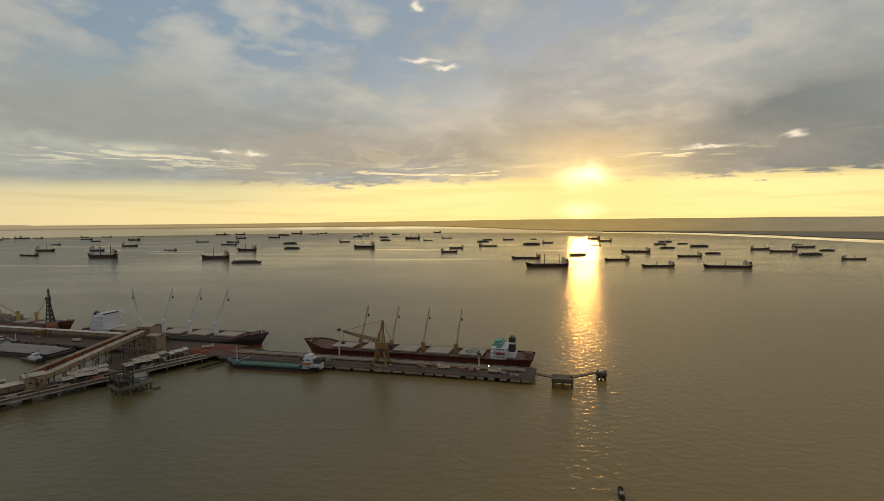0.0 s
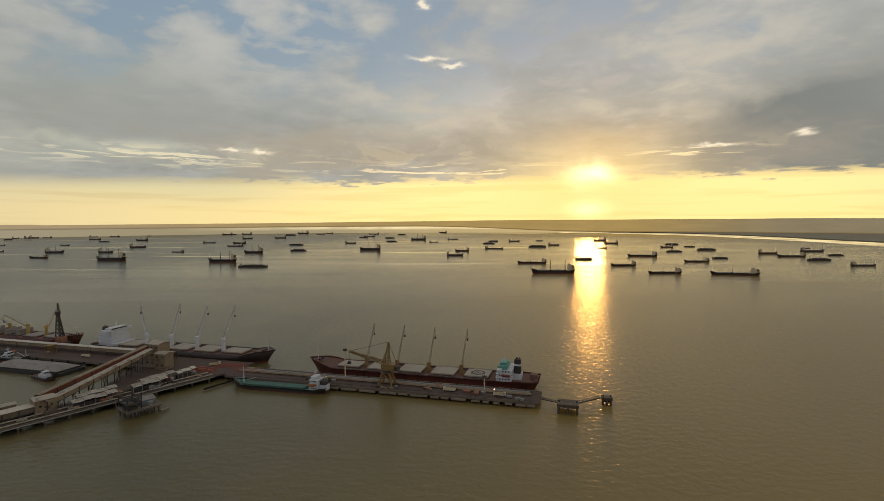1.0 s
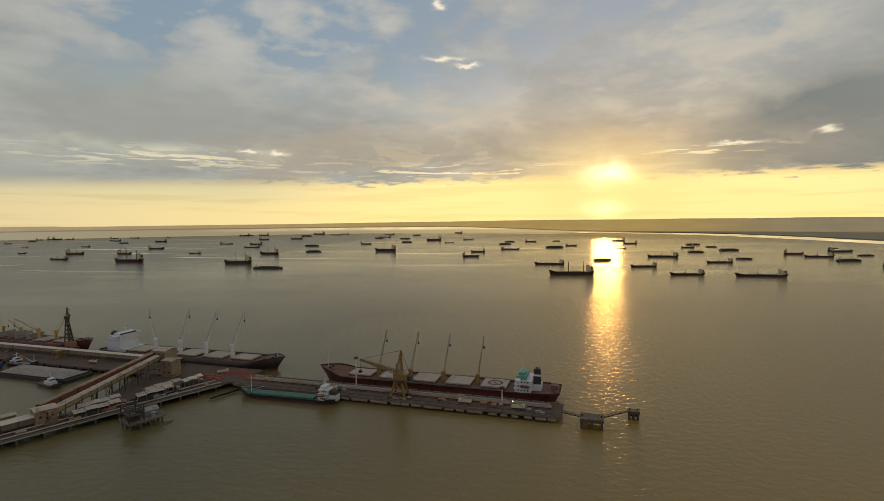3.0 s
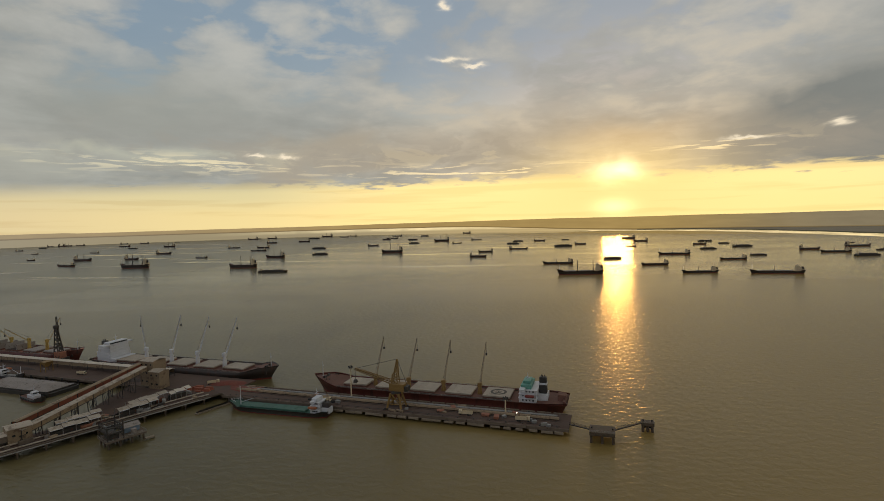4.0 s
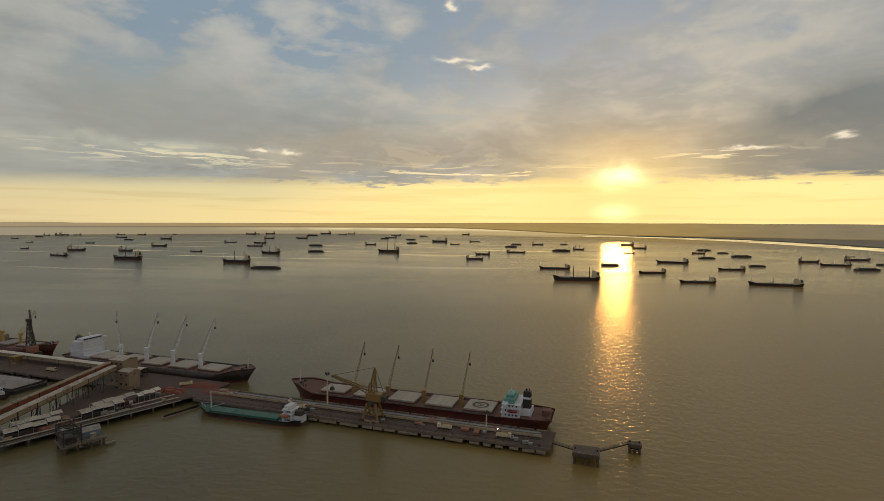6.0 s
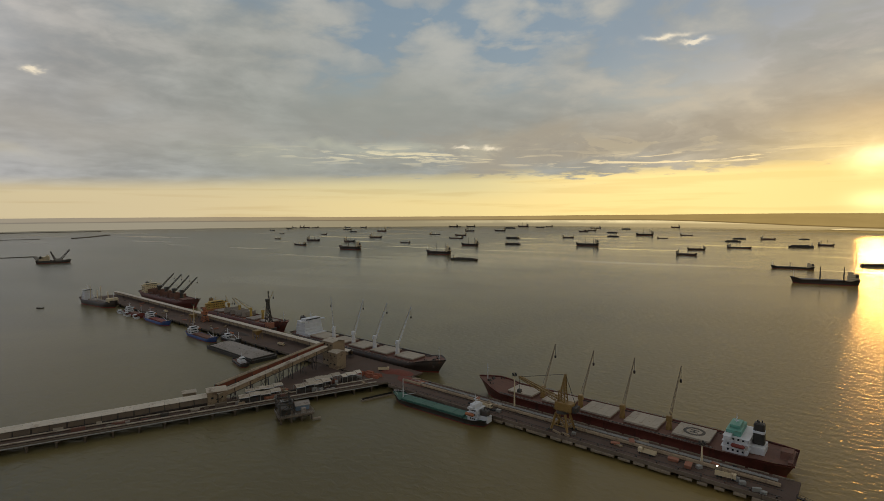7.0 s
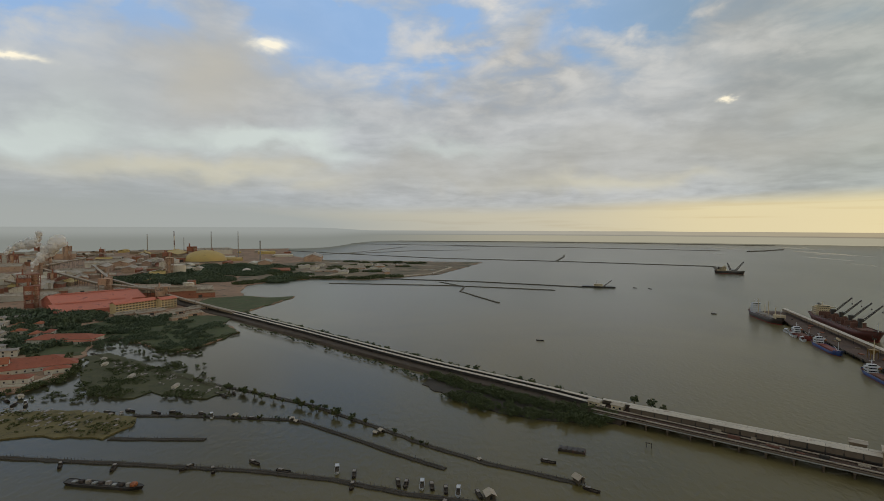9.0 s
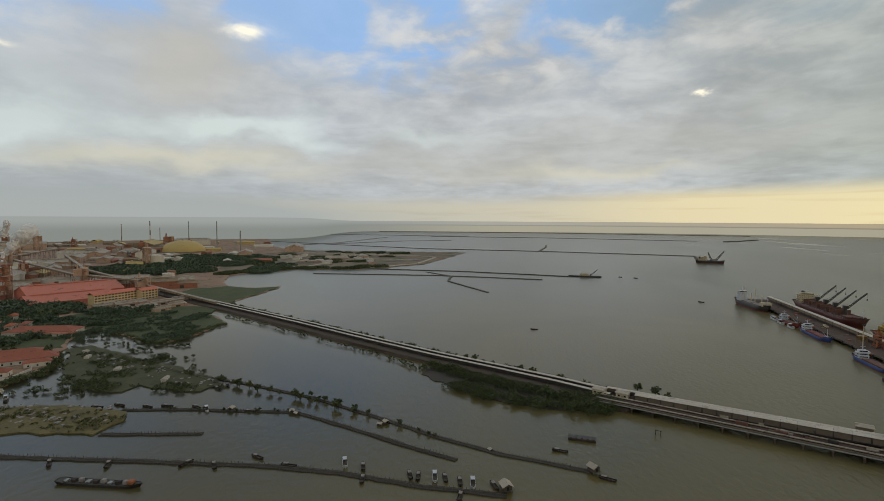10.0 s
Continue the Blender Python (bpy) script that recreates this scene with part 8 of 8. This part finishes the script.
for k in range(16):
    x, y = -1330 - rnd.random() * 520, -480 + rnd.random() * 300
    copy_thing(protos[rnd.choice((0, 3, 3))], pose(x, y, 1.0, 0, 0, rnd.choice((15, 100)) + rnd.uniform(-8, 8)) @ Matrix.Diagonal((rnd.uniform(0.5, 1.0), rnd.uniform(0.5, 0.9), rnd.uniform(0.3, 0.5), 1)))
thicket("flat_scrub", "dark green scrub along the salt flat's shore", along([(-1075, -440), (-1150, -408), (-1222, -335), (-1216, -200), (-1300, -120)], 16, 14, 16, 5, 85, 0.15) + [(-1250 - rnd.random() * 600, -100 - rnd.random() * 420, rnd.uniform(10, 30), rnd.uniform(2, 5)) for _ in range(36)], 2.5, 4.5, 8, 1.5, LEAF_DARK, 86)

# low sheds scattered where the works thin out towards the flats
far_paints = (ROOF_TIN, PLASTER, CLAD_TAN, DOME_YELLOW, PLANT_RUST)
for k in range(90):
    d, a = 1450 + 1500 * rnd.random(), radians(rnd.uniform(111, 140))
    x, y = -math.sin(a) * d + 10, math.cos(a) * d + 70
    lx, ly, h = rnd.uniform(24, 90), rnd.uniform(12, 30), rnd.uniform(4, 11)
    bm = blk(-lx / 2, lx / 2, -ly / 2, ly / 2, 0, h)
    gable(bm, -lx / 2, lx / 2, -ly / 2, ly / 2, h + 0.05, h + ly * 0.16, 0.8, 0.3)
    single("far_shed", bm, far_paints[k % 5], pose(x, y, G, 0, 0, rnd.choice((15, 105)) + rnd.uniform(-10, 10)), "long low industrial shed far off in haze", "building", "far sheds")

# ---------------------------------------------------------------- steam


def steam_material():
    m = bpy.data.materials.new("white_steam")
    m.use_nodes = True
    g = Graph(m.node_tree)
    where = g.node("ShaderNodeTexCoord").outputs["Object"]
    lit = g.node("ShaderNodeBsdfDiffuse")
    g.put(lit.inputs["Color"], (0.98, 0.98, 0.98))
    thin = g.node("ShaderNodeBsdfTranslucent")
    g.put(thin.inputs["Color"], (0.98, 0.98, 0.98))
    body = g.node("ShaderNodeMixShader")
    g.put(body.inputs[0], 0.5)
    g.put(body.inputs[1], lit.outputs[0])
    g.put(body.inputs[2], thin.outputs[0])
    out = g.node("ShaderNodeOutputMaterial")
    g.put(out.inputs["Surface"], body.outputs[0])
    return m


STEAM = steam_material()


def plume(m, length, rise, r0, r1, seed, label):
    """Steam drifting off: overlapping soft puffs that swell and thin down the wind."""
    rnd_ = random.Random(seed)
    bm = bmesh.new()
    n = 30
    for i in range(n):
        u = (i / (n - 1)) ** 0.9
        r = (r0 + (r1 - r0) * u) * rnd_.uniform(0.75, 1.2)
        c = Vector((length * u + rnd_.uniform(-1, 1) * r * 0.5, rnd_.uniform(-1, 1) * r * 0.5, rise * u ** 0.7 + rnd_.uniform(-0.6, 0.6) * r))
        made_ = bmesh.ops.create_icosphere(bm, subdivisions=3, radius=r, matrix=Matrix.Translation(c))
        for v in made_["verts"]:
            d = (v.co - c) / r
            v.co = c + d * r * (1 + 0.3 * noise.fractal(d * 1.6 + Vector((seed, i * 3.1, 0)), 1.0, 2.0, 4))
    return tagged(single("steam_plume", bm, STEAM, m, label, "steam", "steam plumes", smooth=True), kind="stuff")


plume(pose(-910, -780, 42, 0, 0, 110), 40, 50, 2.5, 12, 1, "white steam drifting from the rusty process tower")
plume(pose(-1734, -1650, 34, 0, 0, 110), 100, 36, 7, 15, 2, "white steam plume from distant plant")
plume(pose(-1746, -1540, 50, 0, 0, 100), 12, 52, 4, 8, 3, "thin upright steam plume from distant plant")

# ---------------------------------------------------------------- dikes and vessels on the outer flats


# mud lightened for distance: the air's haze is put into the colour
HAZED_MUD = surface("hazed_mud_dike", (0.12, 0.105, 0.08), 0.9, vary=0.4, stain=(0.07, 0.065, 0.05), amount=0.5, size=14.0, bump=0.2)


def dike(points, w, label, h=1.6, seed=1):
    return single("dike", ribbon(points, w * 0.75, -1.0, h * 0.8, 0.3, seed), HAZED_MUD, pose(0, 0, 0), label, "dike", "dikes")


dike([(-2667, -957), (-2340, -500), (-2090, -95), (-1955, 375), (-1760, 840), (-1522, 748)], 11, "long low mud dike across the shallows", 2.2, 71)
dike([(-1247, -190), (-1200, 50), (-1150, 190), (-1110, 290)], 7, "low mud dike running out from the flats", 1.8, 72)
dike([(-1125, -265), (-1110, 0), (-1078, 120), (-1047, 225)], 6, "dark mud dike along the bay", 1.6, 73)
dike([(-1180, -20), (-1095, 40), (-1010, 35), (-935, 70), (-860, 106)], 5, "crooked mud dike in the bay", 1.4, 74)
dike([(-1960, 350), (-2260, 425), (-2420, 450)], 9, "short mud dike joining the long one", 2.2, 75)
dike([(-4700, -700), (-4550, 500), (-4300, 1300), (-3900, 2176)], 26, "far low dike on the outer flats", 4.0, 76)
dike([(-3500, -150), (-3330, 640), (-2980, 1390)], 14, "far low dike in the shallows", 2.5, 77)
dike([(-3900, -1100), (-3650, -300), (-3560, 100)], 14, "far low dike near the flats", 2.5, 78)
dike([(-2900, 1500), (-3000, 1640), (-3180, 1830)], 22, "short far bank in open water", 5.0, 79)
dike([(-2400, -560), (-2750, -300), (-2900, 0)], 10, "faint mud dike in the shallows", 1.8, 80)
dike([(-2250, -700), (-2500, -560), (-3300, -420)], 10, "faint mud dike off the salt flats", 1.8, 81)

dredger = thing("dredger", pose(-1492, 765, 0, 0, 0, 60), "dark dredger with gantry and white house at a dike's end", "ship")
hull_parts(dredger, 74, 20, 6.0, 1.5, 0.5, HULL_BLACK, BOOT_RED, DECK_RED, 1.0, 1.0, 18)
deckhouse(dredger, -24, -8, 20, 6.0, 4, 2.8, CREAM, STEEL_DARK, 6.0)
part("gantry", lattice(bmesh.new(), (12, 0, 6), (34, 0, 34), 5.0, 2.0, 7, 0.8), STEEL_DARK, dredger)
part("gantry", lattice(bmesh.new(), (4, 0, 6), (-6, 0, 30), 4.0, 1.6, 6, 0.8), STEEL_DARK, dredger)
part("winch_house", bevelled(blk(4, 18, -6, 6, 6, 12), 0.3), STEEL_GREY, dredger)
cutter = thing("work_barge", pose(-1112, 325, 0, 0, 0, 75), "low dark work barge with a cabin and boom", "barge")
part("hull", bevelled(blk(-34, 34, -6, 6, -0.8, 2.6), 0.3), HULL_BLACK, cutter)
part("cabin", bevelled(blk(-10, 8, -4, 4, 2.6, 7.5), 0.3), CREAM, cutter)
part("boom", lattice(bmesh.new(), (10, 0, 2.6), (26, 0, 16), 1.8, 0.8, 6, 0.4), STEEL_DARK, cutter)
part("mast", tube(bmesh.new(), (-4, 0, 7.5), (-4, 0, 15), 0.4, 0.2, 6), STEEL_GREY, cutter)
for x, y in ((-1105, 398), (-1090, 425), (-780, 420)):
    copy_thing(dark_boat, pose(x, y, 0, 0, 0, 40) @ Matrix.Diagonal((1.0, 1.1, 1.2, 1)))
for k in range(3):
    copy_thing(white_boat, at_wharf(-700 + 24 * k, -13.5 - 1.5 * (k % 2), 3 - 4 * (k % 3)) @ Matrix.Diagonal((1.7, 1.9, 2.0, 1)))

# a small boat on the near water
copy_thing(dark_boat, pose(59.5, 190.5, 0, 0, 0, 80) @ Matrix.Diagonal((0.9, 1.2, 1.2, 1)))

# the cargo ship that lies across the wharf's far end
end_ship = tagged(general_cargo(at_wharf(-790, -10, 8) @ Matrix.Diagonal((0.86, 1.05, 1.1, 1)), 0.55, CREAM, WHITE), "dark cargo ship with derrick masts moored at the wharf's end", group="")
for x in (-14, 20):
    part("derrick_mast", tube(bmesh.new(), (x, 3, 4.9), (x, 3, 18), 0.7, 0.5, 8), CREAM, end_ship)
part("deck_shelter", bevelled(blk(36, 44, -6, 6, 7.0, 11.5), 0.2), CREAM, end_ship)
